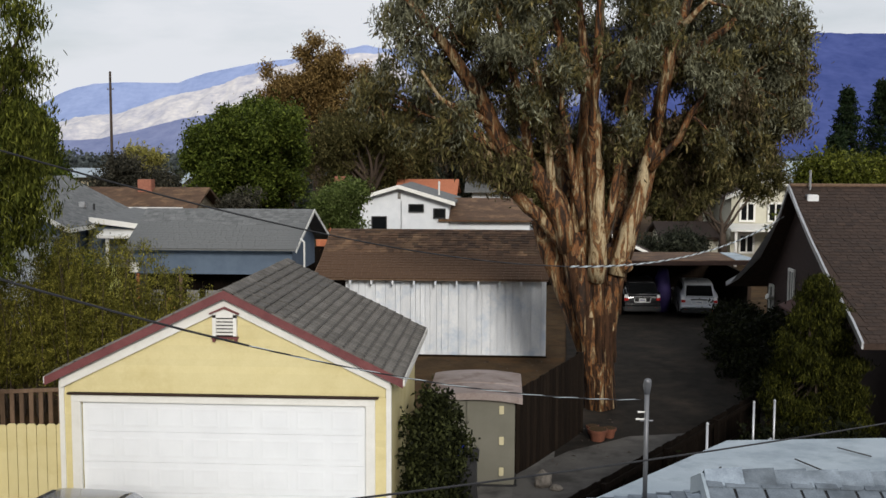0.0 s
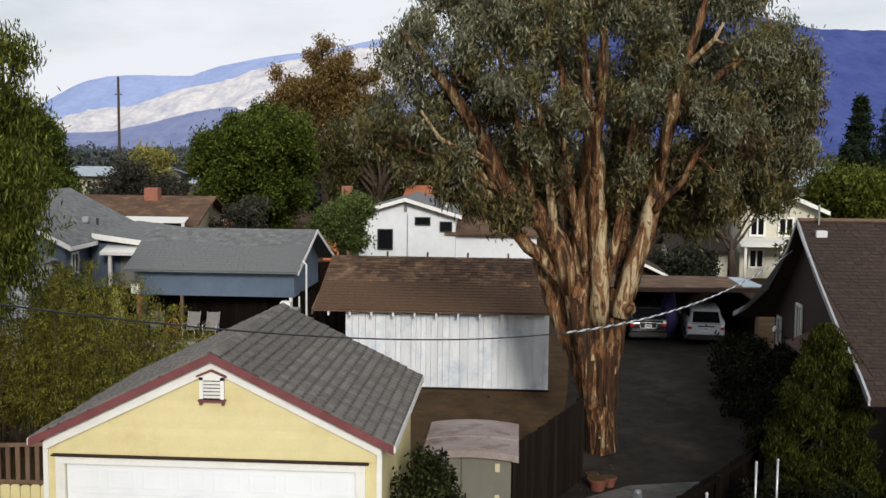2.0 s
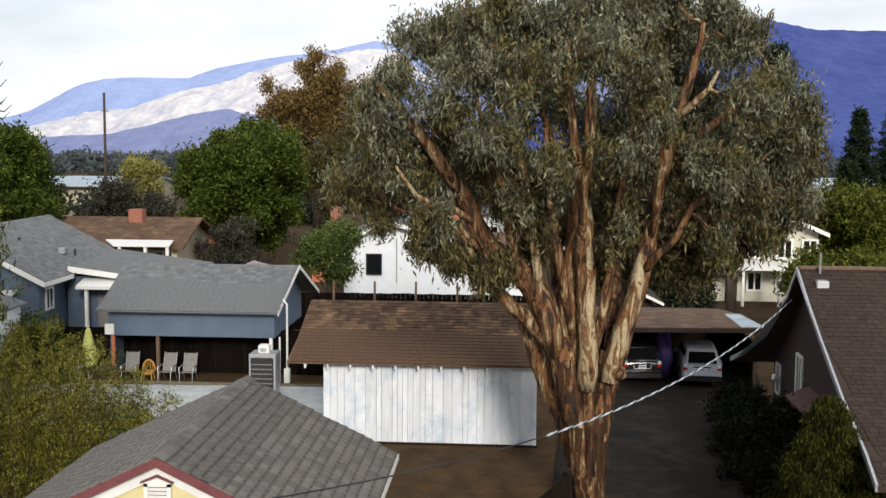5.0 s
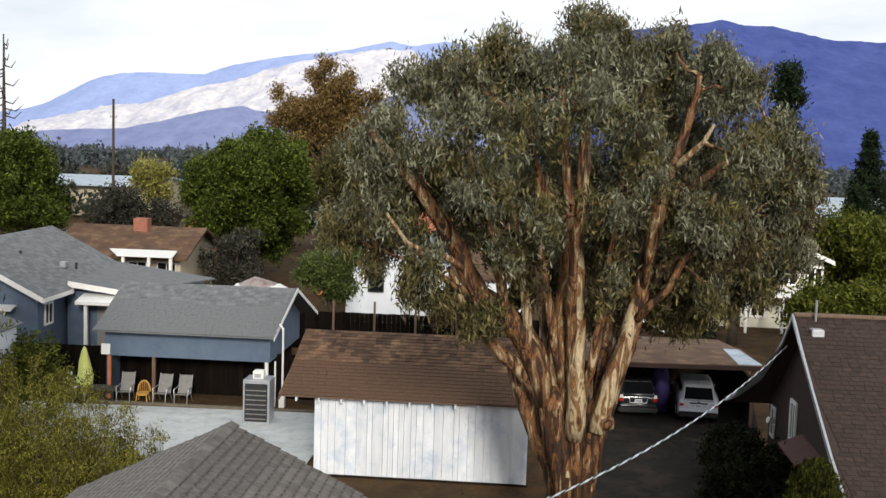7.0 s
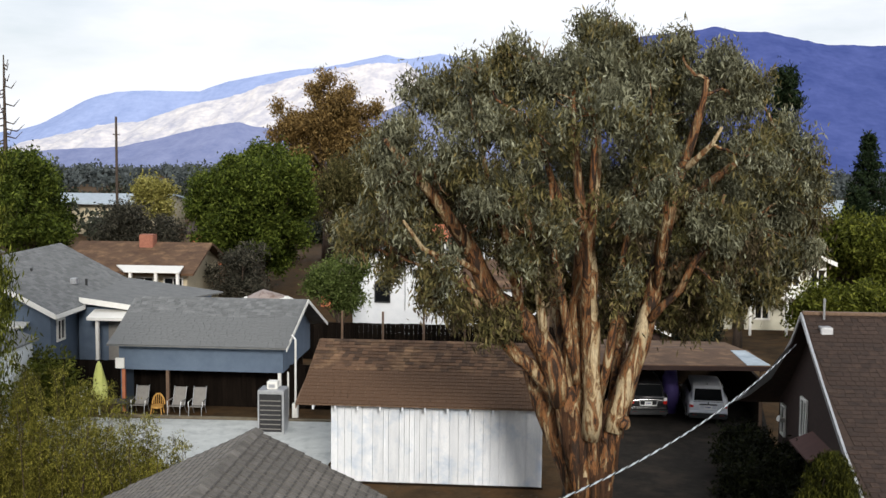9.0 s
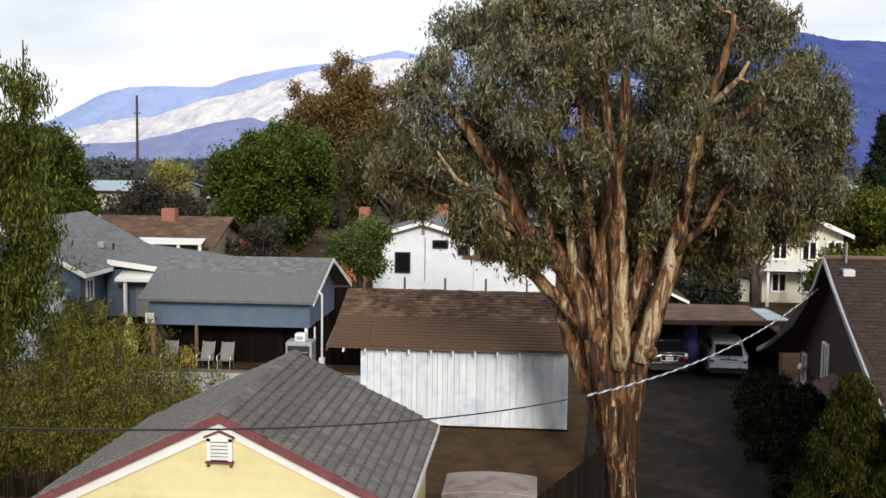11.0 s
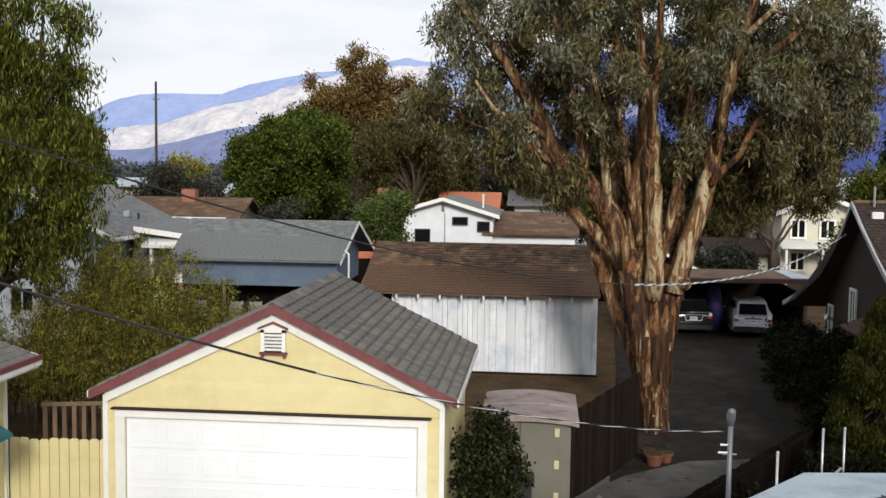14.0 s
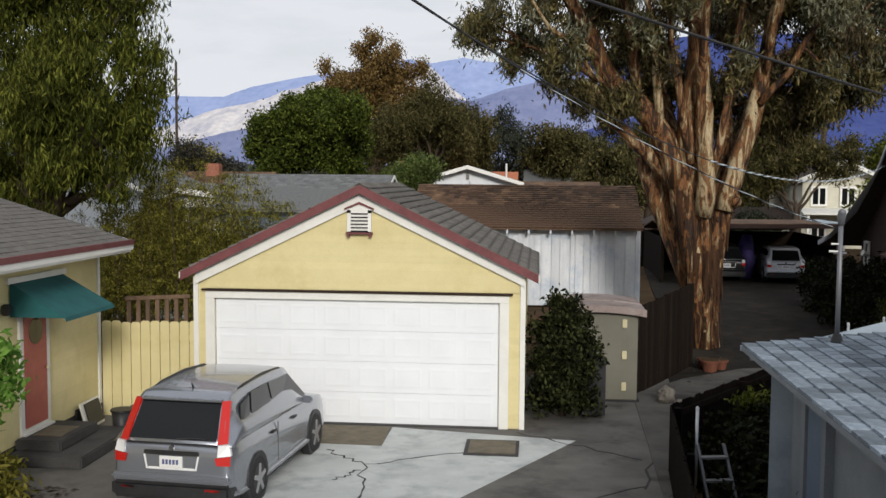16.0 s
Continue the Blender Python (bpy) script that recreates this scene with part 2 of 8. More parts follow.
M["bark"] = bark_mat("peeling_eucalyptus_bark")
M["bark_pale"] = bark_mat("smooth_cream_eucalyptus_bark", 0.09)
M["bark_strip"] = mat("loose_brown_bark_strip", (0.03, 0.018, 0.012), (0.15, 0.07, 0.032), 6, 0.9, 0.5, 30, stretch=(2, 2, 0.4), piece=0.4)
# course shadow painted as a dark band along each tab's lower edge
M["shingle_shade"] = mat("dark_shadow_band_of_shingle", (0.05, 0.046, 0.042), (0.095, 0.088, 0.08), 5, 0.95, 0.3, 140)
M["bark_dark"] = mat("dark_tree_bark", (0.03, 0.022, 0.016), (0.10, 0.07, 0.05), 4, 0.9, 0.6, 20, stretch=(2, 2, 0.4))
M["wood_raw"] = mat("weathered_brown_timber", (0.09, 0.055, 0.035), (0.20, 0.13, 0.085), 4, 0.85, 0.3, 30, stretch=(3, 3, 0.4), piece=0.2)
M["white_house"] = mat("white_stucco", (0.66, 0.69, 0.72), (0.78, 0.80, 0.82), 2, 0.8, 0.1, 50)
M["cream_house"] = mat("cream_house_paint", (0.50, 0.48, 0.38), (0.62, 0.60, 0.49), 2, 0.75, 0.1, 50)
M["tan_wall"] = mat("tan_house_wall", (0.42, 0.36, 0.25), (0.54, 0.47, 0.33), 2, 0.8, 0.1, 50)
M["terracotta"] = mat("orange_terracotta", (0.42, 0.13, 0.06), (0.55, 0.20, 0.10), 3, 0.85, 0.2, 40)
M["clay"] = mat("weathered_clay", (0.10, 0.035, 0.02), (0.19, 0.07, 0.04), 5, 0.9, 0.2, 40)
M["brick"] = mat("red_chimney_brick", (0.22, 0.085, 0.055), (0.34, 0.14, 0.09), 6, 0.9, 0.3, 60)
M["stone"] = mat("dusty_rock", (0.09, 0.08, 0.07), (0.21, 0.185, 0.155), 6, 0.92, 0.5, 50)
M["awning_brown"] = mat("dull_red_brown_canvas", (0.07, 0.03, 0.026), (0.11, 0.05, 0.042), 4, 0.8, 0.1)
M["black"] = mat("black_plastic", (0.012, 0.012, 0.013), (0.03, 0.03, 0.032), 6, 0.5, 0.05)
M["lime"] = mat("yellow_green_canvas", (0.55, 0.58, 0.14), (0.70, 0.72, 0.25), 4, 0.8, 0.15)
M["grey_fabric"] = mat("grey_sling_fabric", (0.16, 0.15, 0.14), (0.24, 0.23, 0.21), 6, 0.85, 0.1)
M["wicker"] = mat("orange_wicker", (0.42, 0.22, 0.05), (0.58, 0.33, 0.09), 9, 0.7, 0.3, 60)
M["rim"] = mat("alloy_rim", (0.45, 0.45, 0.46), (0.60, 0.60, 0.61), 6, 0.3, 0.0, 60, metal=0.8)
M["purple"] = mat("dark_purple_tarp", (0.03, 0.02, 0.10), (0.06, 0.04, 0.17), 4, 0.7, 0.1)
M["blue_plastic"] = mat("bright_blue_plastic", (0.02, 0.04, 0.35), (0.04, 0.07, 0.5), 4, 0.5, 0.0)


def plain(name, colour, rough, metal=0.0, coat=0.0, transmission=0.0):
    m = bpy.data.materials.new(name)
    m.use_nodes = True
    b = m.node_tree.nodes["Principled BSDF"]
    b.inputs["Base Color"].default_value = (*colour, 1)
    b.inputs["Roughness"].default_value = rough
    b.inputs["Metallic"].default_value = metal
    b.inputs["Coat Weight"].default_value = coat
    b.inputs["Transmission Weight"].default_value = transmission
    return m


M["galvanised"] = plain("dull_galvanised_pipe", (0.17, 0.175, 0.185), 0.5, 0.5)
M["car_silver"] = plain("silver_grey_car_paint", (0.27, 0.285, 0.32), 0.26, 0.6, 0.6)
M["car_white"] = plain("white_car_paint", (0.52, 0.54, 0.58), 0.3, 0.0, 0.6)
M["car_black"] = plain("black_car_paint", (0.012, 0.012, 0.014), 0.25, 0.0, 0.8)
M["glass"] = plain("dark_tinted_glass", (0.008, 0.009, 0.010), 0.06)
M["glass"].node_tree.nodes["Principled BSDF"].inputs["Specular IOR Level"].default_value = 0.3
M["red_lens"] = plain("red_lamp_lens", (0.50, 0.02, 0.015), 0.15)
M["clear_lens"] = plain("clear_lamp_lens", (0.75, 0.75, 0.75), 0.12)
M["plate"] = plain("white_number_plate", (0.72, 0.72, 0.70), 0.5)
M["ink"] = plain("blue_grey_plate_ink", (0.08, 0.10, 0.22), 0.6)
M["chrome"] = plain("chrome", (0.7, 0.7, 0.72), 0.15, 1.0)

M["euc_leaf"] = leaf_mat("eucalyptus_leaves", (0.06, 0.058, 0.034), (0.155, 0.153, 0.092), (0.32, 0.325, 0.225))
M["euc_brown"] = leaf_mat("dry_brown_eucalyptus_leaves", (0.03, 0.025, 0.014), (0.085, 0.066, 0.036), (0.17, 0.13, 0.075))
M["euc_olive"] = leaf_mat("olive_eucalyptus_leaves", (0.045, 0.041, 0.017), (0.12, 0.108, 0.04), (0.225, 0.18, 0.075))
M["green_leaf"] = leaf_mat("deep_green_leaves", (0.02, 0.031, 0.004), (0.062, 0.086, 0.012), (0.15, 0.18, 0.032))
M["mid_leaf"] = leaf_mat("mid_green_leaves", (0.027, 0.033, 0.004), (0.08, 0.094, 0.011), (0.165, 0.172, 0.03))
M["olive_leaf"] = leaf_mat("olive_leaves", (0.04, 0.042, 0.006), (0.11, 0.105, 0.018), (0.22, 0.19, 0.04))
M["brown_leaf"] = leaf_mat("rusty_leaves", (0.08, 0.05, 0.016), (0.21, 0.135, 0.046), (0.32, 0.22, 0.088))
M["grey_leaf"] = leaf_mat("greyish_scrub_leaves", (0.025, 0.025, 0.018), (0.06, 0.058, 0.042), (0.11, 0.10, 0.075))
M["dark_leaf"] = leaf_mat("dark_conifer_needles", (0.008, 0.016, 0.006), (0.018, 0.032, 0.012), (0.035, 0.05, 0.02))
M["lime_leaf"] = leaf_mat("bright_green_leaves", (0.05, 0.12, 0.015), (0.12, 0.24, 0.04), (0.22, 0.36, 0.08))

M["pepper_leaf"] = leaf_mat("drooping_pepper_leaves", (0.02, 0.024, 0.004), (0.066, 0.078, 0.011), (0.195, 0.205, 0.036))
M["bush_leaf"] = leaf_mat("glossy_bush_leaves", (0.006, 0.008, 0.003), (0.021, 0.025, 0.008), (0.066, 0.074, 0.026))
M["shrub_leaf"] = leaf_mat("feathery_shrub_leaves", (0.03, 0.03, 0.007), (0.125, 0.12, 0.02), (0.34, 0.31, 0.058))
M["olive_green"] = leaf_mat("yellow_green_conifer", (0.009, 0.011, 0.0015), (0.03, 0.034, 0.005), (0.095, 0.095, 0.014))
# leaf tones near black, with the yard's heavy shade in them
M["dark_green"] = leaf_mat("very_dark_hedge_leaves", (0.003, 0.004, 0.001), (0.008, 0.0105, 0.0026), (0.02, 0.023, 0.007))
M["olive_dull"] = leaf_mat("dull_olive_leaves", (0.032, 0.032, 0.01), (0.085, 0.078, 0.028), (0.16, 0.135, 0.052))
M["light_green"] = leaf_mat("light_green_leaves", (0.04, 0.06, 0.012), (0.09, 0.12, 0.03), (0.15, 0.18, 0.06))
M["dark_grey_green"] = leaf_mat("dark_grey_green_leaves", (0.018, 0.022, 0.014), (0.04, 0.046, 0.03), (0.075, 0.08, 0.055))
# distance haze is mixed into these grey-blue leaf tones
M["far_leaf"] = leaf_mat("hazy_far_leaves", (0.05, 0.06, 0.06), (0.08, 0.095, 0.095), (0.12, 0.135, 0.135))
M["yellow_leaf"] = leaf_mat("yellow_green_leaves", (0.14, 0.13, 0.03), (0.28, 0.26, 0.07), (0.40, 0.36, 0.12))


# ---- mesh helpers ----
def link(name, bm, material, parent=None, label="", smooth=False):
    me = bpy.data.meshes.new(name)
    bmesh.ops.recalc_face_normals(bm, faces=bm.faces[:])
    bm.to_mesh(me)
    bm.free()
    me.materials.append(material)
    if smooth:
        me.polygons.foreach_set("use_smooth", [True] * len(me.polygons))
    ob = new(name, me)
    if parent is not None:
        ob.parent = parent
    if label:
        ob["label"] = label
    return ob


def part(name, bm, material, parent, label="", smooth=False):
    return link(name, bm, material, parent, label, smooth)


def thing(name, label, category, at=(0, 0, 0), turn=0.0, group="", kind=""):
    ob = new(name)
    ob.empty_display_size = 0.2
    ob.location = at
    ob.rotation_euler = (0, 0, radians(turn))
    return tagged(ob, label, category, group, kind)


def box(bm, a, b, bevel=0.0):
    """A box between two corners."""
    r = bmesh.ops.create_cube(bm, size=1.0)["verts"]
    for v in r:
        v.co = Vector([a[i] + (v.co[i] + 0.5) * (b[i] - a[i]) for i in range(3)])
    if bevel:
        bmesh.ops.bevel(bm, geom=list({e for v in r for e in v.link_edges}), offset=bevel, segments=2, affect="EDGES", clamp_overlap=True)
    return r


def B(a, b, bevel=0.0):
    bm = bmesh.new()
    box(bm, a, b, bevel)
    return bm


def prism(bm, poly, way):
    """A closed solid: a flat polygon of 3D points, pushed along a vector."""
    lo = [bm.verts.new(p) for p in poly]
    hi = [bm.verts.new(Vector(p) + Vector(way)) for p in poly]
    n = len(poly)
    bm.faces.new(lo[::-1])
    bm.faces.new(hi)
    for i in range(n):
        bm.faces.new((lo[i], lo[(i + 1) % n], hi[(i + 1) % n], hi[i]))


def P(poly, way):
    bm = bmesh.new()
    prism(bm, poly, way)
    return bm


def tube(bm, pts, radii, seg=8, wob=0.0, rng=None):
    """A tapered tube along points."""
    pts = [Vector(p) for p in pts]
    rings = []
    for i, p in enumerate(pts):
        d = (pts[min(i + 1, len(pts) - 1)] - pts[max(i - 1, 0)]).normalized()
        u = d.orthogonal().normalized() if i == 0 else (rings_u - d * rings_u.dot(d)).normalized()
        rings_u = u
        w = d.cross(u)
        ring = []
        for k in range(seg):
            a = 2 * math.pi * k / seg
            r = radii[i] * (1 + (rng.uniform(-wob, wob) if rng else 0))
            ring.append(bm.verts.new(p + (u * math.cos(a) + w * math.sin(a)) * r))
        rings.append(ring)
    for a, b in zip(rings, rings[1:]):
        for k in range(seg):
            bm.faces.new((a[k], a[(k + 1) % seg], b[(k + 1) % seg], b[k]))
    bm.faces.new(rings[0][::-1])
    bm.faces.new(rings[-1])


def T(pts, radii, seg=8, wob=0.0, rng=None):
    bm = bmesh.new()
    if isinstance(radii, (int, float)):
        radii = [radii] * len(pts)
    tube(bm, pts, radii, seg, wob, rng)
    return bm


def raw_mesh(name, verts, faces, material, parent=None, label="", kind=""):
    me = bpy.data.meshes.new(name)
    me.from_pydata(verts, [], faces)
    me.materials.append(material)
    ob = new(name, me)
    if parent is not None:
        ob.parent = parent
    if label:
        ob["label"] = label
    if kind:
        ob["kind"] = kind
    return ob


def leaves(rng, blobs, clumps, per, length, width, spread, hang=0.0, shell=0.55):
    """Leaf blades in sub-clumps inside rough balls (x, y, z, r). hang 1: they droop; 0: any way. Returns numpy verts and faces."""
    rs = np.array([b[3] for b in blobs])
    vol = rs ** 2.2
    counts = np.maximum(3, (clumps * vol / vol.sum())).astype(int)
    centres, sizes = [], []
    for (x, y, z, r), k in zip(blobs, counts):
        d = rng.normal(size=(k, 3))
        d /= np.linalg.norm(d, axis=1)[:, None]
        q = r * (shell + (1.08 - shell) * rng.random(k) ** 0.7)
        centres.append(np.array([x, y, z]) + d * q[:, None] * np.array([1, 1, 0.85]))
        sizes.append(np.full(k, spread) * rng.uniform(0.6, 1.5, k))
    c = np.concatenate(centres)
    s = np.concatenate(sizes)
    n = len(c) * per
    off = rng.normal(size=(n, 3)) * 0.5
    off[:, 2] *= 1.0 + hang * 0.6
    p = np.repeat(c, per, 0) + off * np.repeat(s, per)[:, None]
    d = rng.normal(size=(n, 3))
    d[:, 2] -= hang * 2.2
    d /= np.linalg.norm(d, axis=1)[:, None]
    w = np.cross(d, rng.normal(size=(n, 3)))
    w /= np.linalg.norm(w, axis=1)[:, None] + 1e-9
    L = (length * rng.uniform(0.6, 1.4, n))[:, None]
    W = (width * rng.uniform(0.7, 1.3, n))[:, None]
    v = np.stack([p - d * L * 0.5, p + w * W * 0.5, p + d * L * 0.5, p - w * W * 0.5], 1).reshape(-1, 3)
    f = np.arange(n * 4).reshape(-1, 4)
    return v, f


def leaf_part(name, data, material, parent, label=""):
    v, f = data
    me = bpy.data.meshes.new(name)
    me.vertices.add(len(v))
    me.vertices.foreach_set("co", v.astype(np.float32).ravel())
    me.loops.add(f.size)
    me.loops.foreach_set("vertex_index", f.astype(np.int32).ravel())
    me.polygons.add(len(f))
    me.polygons.foreach_set("loop_start", np.arange(0, f.size, 4, dtype=np.int32))
    me.polygons.foreach_set("loop_total", np.full(len(f), 4, dtype=np.int32))
    me.update(calc_edges=True)
    me.materials.append(material)
    ob = new(name, me)
    ob.parent = parent
    if label:
        ob["label"] = label
    return ob


def limb_to(bm, rng, a, b, r0, r1, seg=6, bend=0.12):
    """A bending, tapering limb from a to b."""
    a, b = Vector(a), Vector(b)
    n = 7
    L = (b - a).length
    sx = Vector([rng.uniform(-1, 1) for _ in range(3)]) * bend * L
    pts = [a.lerp(b, i / n) + sx * math.sin(math.pi * i / n) + Vector([rng.uniform(-1, 1) for _ in range(3)]) * 0.02 * L * (0 < i < n) for i in range(n + 1)]
    tube(bm, pts, [r0 + (r1 - r0) * i / n for i in range(n + 1)], seg)
    return pts


def tufts(rng, blobs, n=6, core=0.6, lo=0.26, hi=0.5):
    """Breaks each mass of foliage into a core and uneven tufts round it."""
    out = []
    for x, y, z, q in blobs:
        out.append((x, y, z, q * core))
        for _ in range(n):
            d = Vector([rng.gauss(0, 1) for _ in range(3)]).normalized() * q * rng.uniform(0.6, 1.0)
            out.append((x + d.x, y + d.y, z + d.z * 0.9, q * rng.uniform(lo, hi)))
    return out


def simple_tree(name, label, base, trunk_r, trunk_top, blobs, leafmat, seed, clumps, per, length, width, spread, hang=0.0, bark="bark_dark", group="", category="tree", shell=0.55, tuft=0):
    rng = np.random.default_rng(seed)
    r2 = random.Random(seed)
    t = thing(name, label, category, base, group=group)
    o = Vector(base)
    bm = bmesh.new()
    top = Vector(trunk_top) - o
    tube(bm, [(0, 0, -0.2), top * 0.3 + Vector((0.05, 0, 0)), top * 0.65, top], [trunk_r * 1.25, trunk_r, trunk_r * 0.85, trunk_r * 0.6], 10, 0.06, r2)
    for x, y, z, r in blobs:
        st = top * r2.uniform(0.55, 1.0)
        limb_to(bm, r2, st, Vector((x, y, z)) - o, trunk_r * 0.4, trunk_r * 0.08)
    part("trunk", bm, M[bark], t, smooth=True)
    loc = [(x - o.x, y - o.y, z - o.z, r) for x, y, z, r in (tufts(r2, blobs, tuft) if tuft else blobs)]
    leaf_part("crown", leaves(rng, loc, clumps, per, length, width, spread, hang, shell), M[leafmat], t)
    return t


IN_METRES = []  # what is built in metres from the start: the land and the distance


def metres(p):
    """From the plan, whose depths are drawn foreshortened, to metres: rows of x, y, z."""
    x, y, z = p[:, 0], p[:, 1], p[:, 2]
    w = 1 - 0.00576 * y
    return PLAN * np.stack([(x - 0.0359 * y) / w, 1.1462 * y / w, (z - 0.0316 * y) / w], 1)


def g(x, y):
    """Height of the ground: level by the garage, rising behind it."""
    def s(a, b, v):
        u = min(1.0, max(0.0, (v - a) / (b - a)))
        return u * u * (3 - 2 * u)
    return 0.62 * s(4.0, 12.0, y) + 0.2 * s(14.0, 21.0, y) + 0.6 * s(24, 60, y)


def shingles(parent, origin, u, v, nu, nv, pitch_u, pitch_v, material, thick=0.02, single=0, offset=0.5, gap=0.012, jitter=0.1, name="shingle", seed=3, lap=1.25, even=False, band=None):
    """Courses of tabs over a slope: u runs along the eave, v up the slope. The first 'single' courses' tabs are parts, the rest one joined part."""
    u, v = Vector(u).normalized(), Vector(v).normalized()
    n = u.cross(v)
    o = Vector(origin)
    rng = random.Random(seed)
    proto = {}
    verts, faces = [], []
    made = 0
    for j in range(nv):
        x = -((j * offset) % 1.0 * pitch_u if even else offset * pitch_u if j % 2 else 0.0) - rng.random() * jitter * pitch_u
        while x < nu * pitch_u:
            w = pitch_u if even else pitch_u * rng.choice((0.8, 1.0, 1.0, 1.2))
            x0, x1 = max(0.0, x), min(nu * pitch_u, x + w - gap)
            x += w
            if x1 - x0 < 0.03:
                continue
            y0, y1 = j * pitch_v, j * pitch_v + pitch_v * lap
            if j == nv - 1:
                y1 = (j + 1) * pitch_v
            t = thick * rng.uniform(0.75, 1.3)
            if made < single:
                key = (round((x1 - x0) * 25), round((y1 - y0) * 100))
                W = key[0] / 25
                if key not in proto:
                    me = bpy.data.meshes.new(name)
                    c = [(0, 0, 0), (W, 0, 0), (W, y1 - y0, -thick * 0.2), (0, y1 - y0, -thick * 0.2)]
                    bw, bz = (y1 - y0) * 0.17, thick * 0.88
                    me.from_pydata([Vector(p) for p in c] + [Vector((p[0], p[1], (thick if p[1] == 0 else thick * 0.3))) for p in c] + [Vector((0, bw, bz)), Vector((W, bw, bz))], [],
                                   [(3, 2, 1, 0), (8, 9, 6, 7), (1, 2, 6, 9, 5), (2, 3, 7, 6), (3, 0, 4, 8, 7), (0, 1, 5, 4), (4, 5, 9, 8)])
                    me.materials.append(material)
                    # second material: painted course shadow on the butt and lower edge
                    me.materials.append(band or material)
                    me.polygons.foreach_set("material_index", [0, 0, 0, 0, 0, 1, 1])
                    proto[key] = me
                ob = new(name, proto[key])
                ob.parent = parent
                p = o + u * x0 + v * y0
                ob.matrix_local = Matrix(((u.x, v.x, n.x, p.x), (u.y, v.y, n.y, p.y), (u.z, v.z, n.z, p.z), (0, 0, 0, 1)))
                made += 1
                continue
            k = len(verts)
            yb = y0 + (y1 - y0) * 0.17
            for dx, dy, dz in ((x0, y0, 0), (x1, y0, 0), (x1, y1, 0), (x0, y1, 0), (x0, y0, t), (x1, y0, t), (x1, y1, t * 0.3), (x0, y1, t * 0.3), (x0, yb, t * 0.88), (x1, yb, t * 0.88)):
                verts.append(o + u * dx + v * dy + n * dz)
            faces += [tuple(k + q for q in f) for f in ((3, 2, 1, 0), (8, 9, 6, 7), (1, 2, 6, 9, 5), (2, 3, 7, 6), (3, 0, 4, 8, 7), (0, 1, 5, 4), (4, 5, 9, 8))]
    if verts:
        rest = raw_mesh(name + "_rest", verts, faces, material, parent, kind="stuff")
        # joined tabs get the same painted shadow band
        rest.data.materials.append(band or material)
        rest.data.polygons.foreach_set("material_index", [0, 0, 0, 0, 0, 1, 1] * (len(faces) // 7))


def gable_house(name, label, x0, x1, y0, y1, zb, ze, zr, wall, roofmat, along="y", over=0.35, category="house", thick=0.12, ridge_at=0.5):
    """A walled box with a gabled roof whose ridge runs along x or y; wall and two roof slopes are parts. Returns the thing."""
    t = thing(name, label, category, ((x0 + x1) / 2, (y0 + y1) / 2, zb))
    cx, cy = (x0 + x1) / 2, (y0 + y1) / 2
    bm = bmesh.new()
    hx, hy = (x1 - x0) / 2, (y1 - y0) / 2
    e, r = ze - zb, zr - zb
    if along == "y":
        m = -hx + 2 * hx * ridge_at
        prism(bm, [(-hx, -hy, 0), (hx, -hy, 0), (hx, -hy, e), (m, -hy, r), (-hx, -hy, e)], (0, 2 * hy, 0))
    else:
        m = -hy + 2 * hy * ridge_at
        prism(bm, [(-hx, -hy, 0), (-hx, hy, 0), (-hx, hy, e), (-hx, m, r), (-hx, -hy, e)], (2 * hx, 0, 0))
    part("wall", bm, wall, t)
    for s in (-1, 1):
        if along == "y":
            k = (r - e) / abs(m - s * hx)
            a, b = s * (hx + over), e - over * k
            poly = [(a, -hy - over, b), (m, -hy - over, r), (m, hy + over, r), (a, hy + over, b)]
        else:
            k = (r - e) / abs(m - s * hy)
            a, b = s * (hy + over), e - over * k
            poly = [(-hx - over, a, b), (-hx - over, m, r), (hx + over, m, r), (hx + over, a, b)]
        poly = [(p[0], p[1], p[2] + 0.006) for p in poly]
        part("roof", P(poly, (0, 0, thick)), roofmat, t)
    return t


def window(parent, at, w, h, normal="-y", frame_w=0.06, mullions=1, mat_frame="white", depth=0.05, glass="glass", name="window"):
    """A framed window standing proud of a wall; 'at' is its lower left corner as seen from outside."""
    x, y, z = at
    bm = bmesh.new()
    f = frame_w
    for a, b in (((0, 0), (w, f)), ((0, h - f), (w, h)), ((0, f), (f, h - f)), ((w - f, f), (w, h - f))):
        box(bm, (a[0], -depth, a[1]), (b[0], 0.01, b[1]))
    for k in range(mullions):
        c = w * (k + 1) / (mullions + 1)
        box(bm, (c - f * 0.35, -depth * 0.9, f), (c + f * 0.35, 0.01, h - f))
    fr = part(name, bm, M[mat_frame], parent)
    fr.location = at
    fr.rotation_euler = (0, 0, {"-y": 0, "+x": math.pi / 2, "-x": -math.pi / 2}[normal])
    part("pane", B((f, -0.015, f), (w - f, -0.005, h - f)), M[glass], fr)
    return fr


# ---- ground ----
def land(y):
    """Height of the land in metres at a depth in metres; level beyond the houses."""
    d = min(y, 230.0) / PLAN
    p = d / (1.1462 + 0.00576 * d)
    return metres(np.array([[0.0, p, g(0, p) - 0.03]]))[0][2]


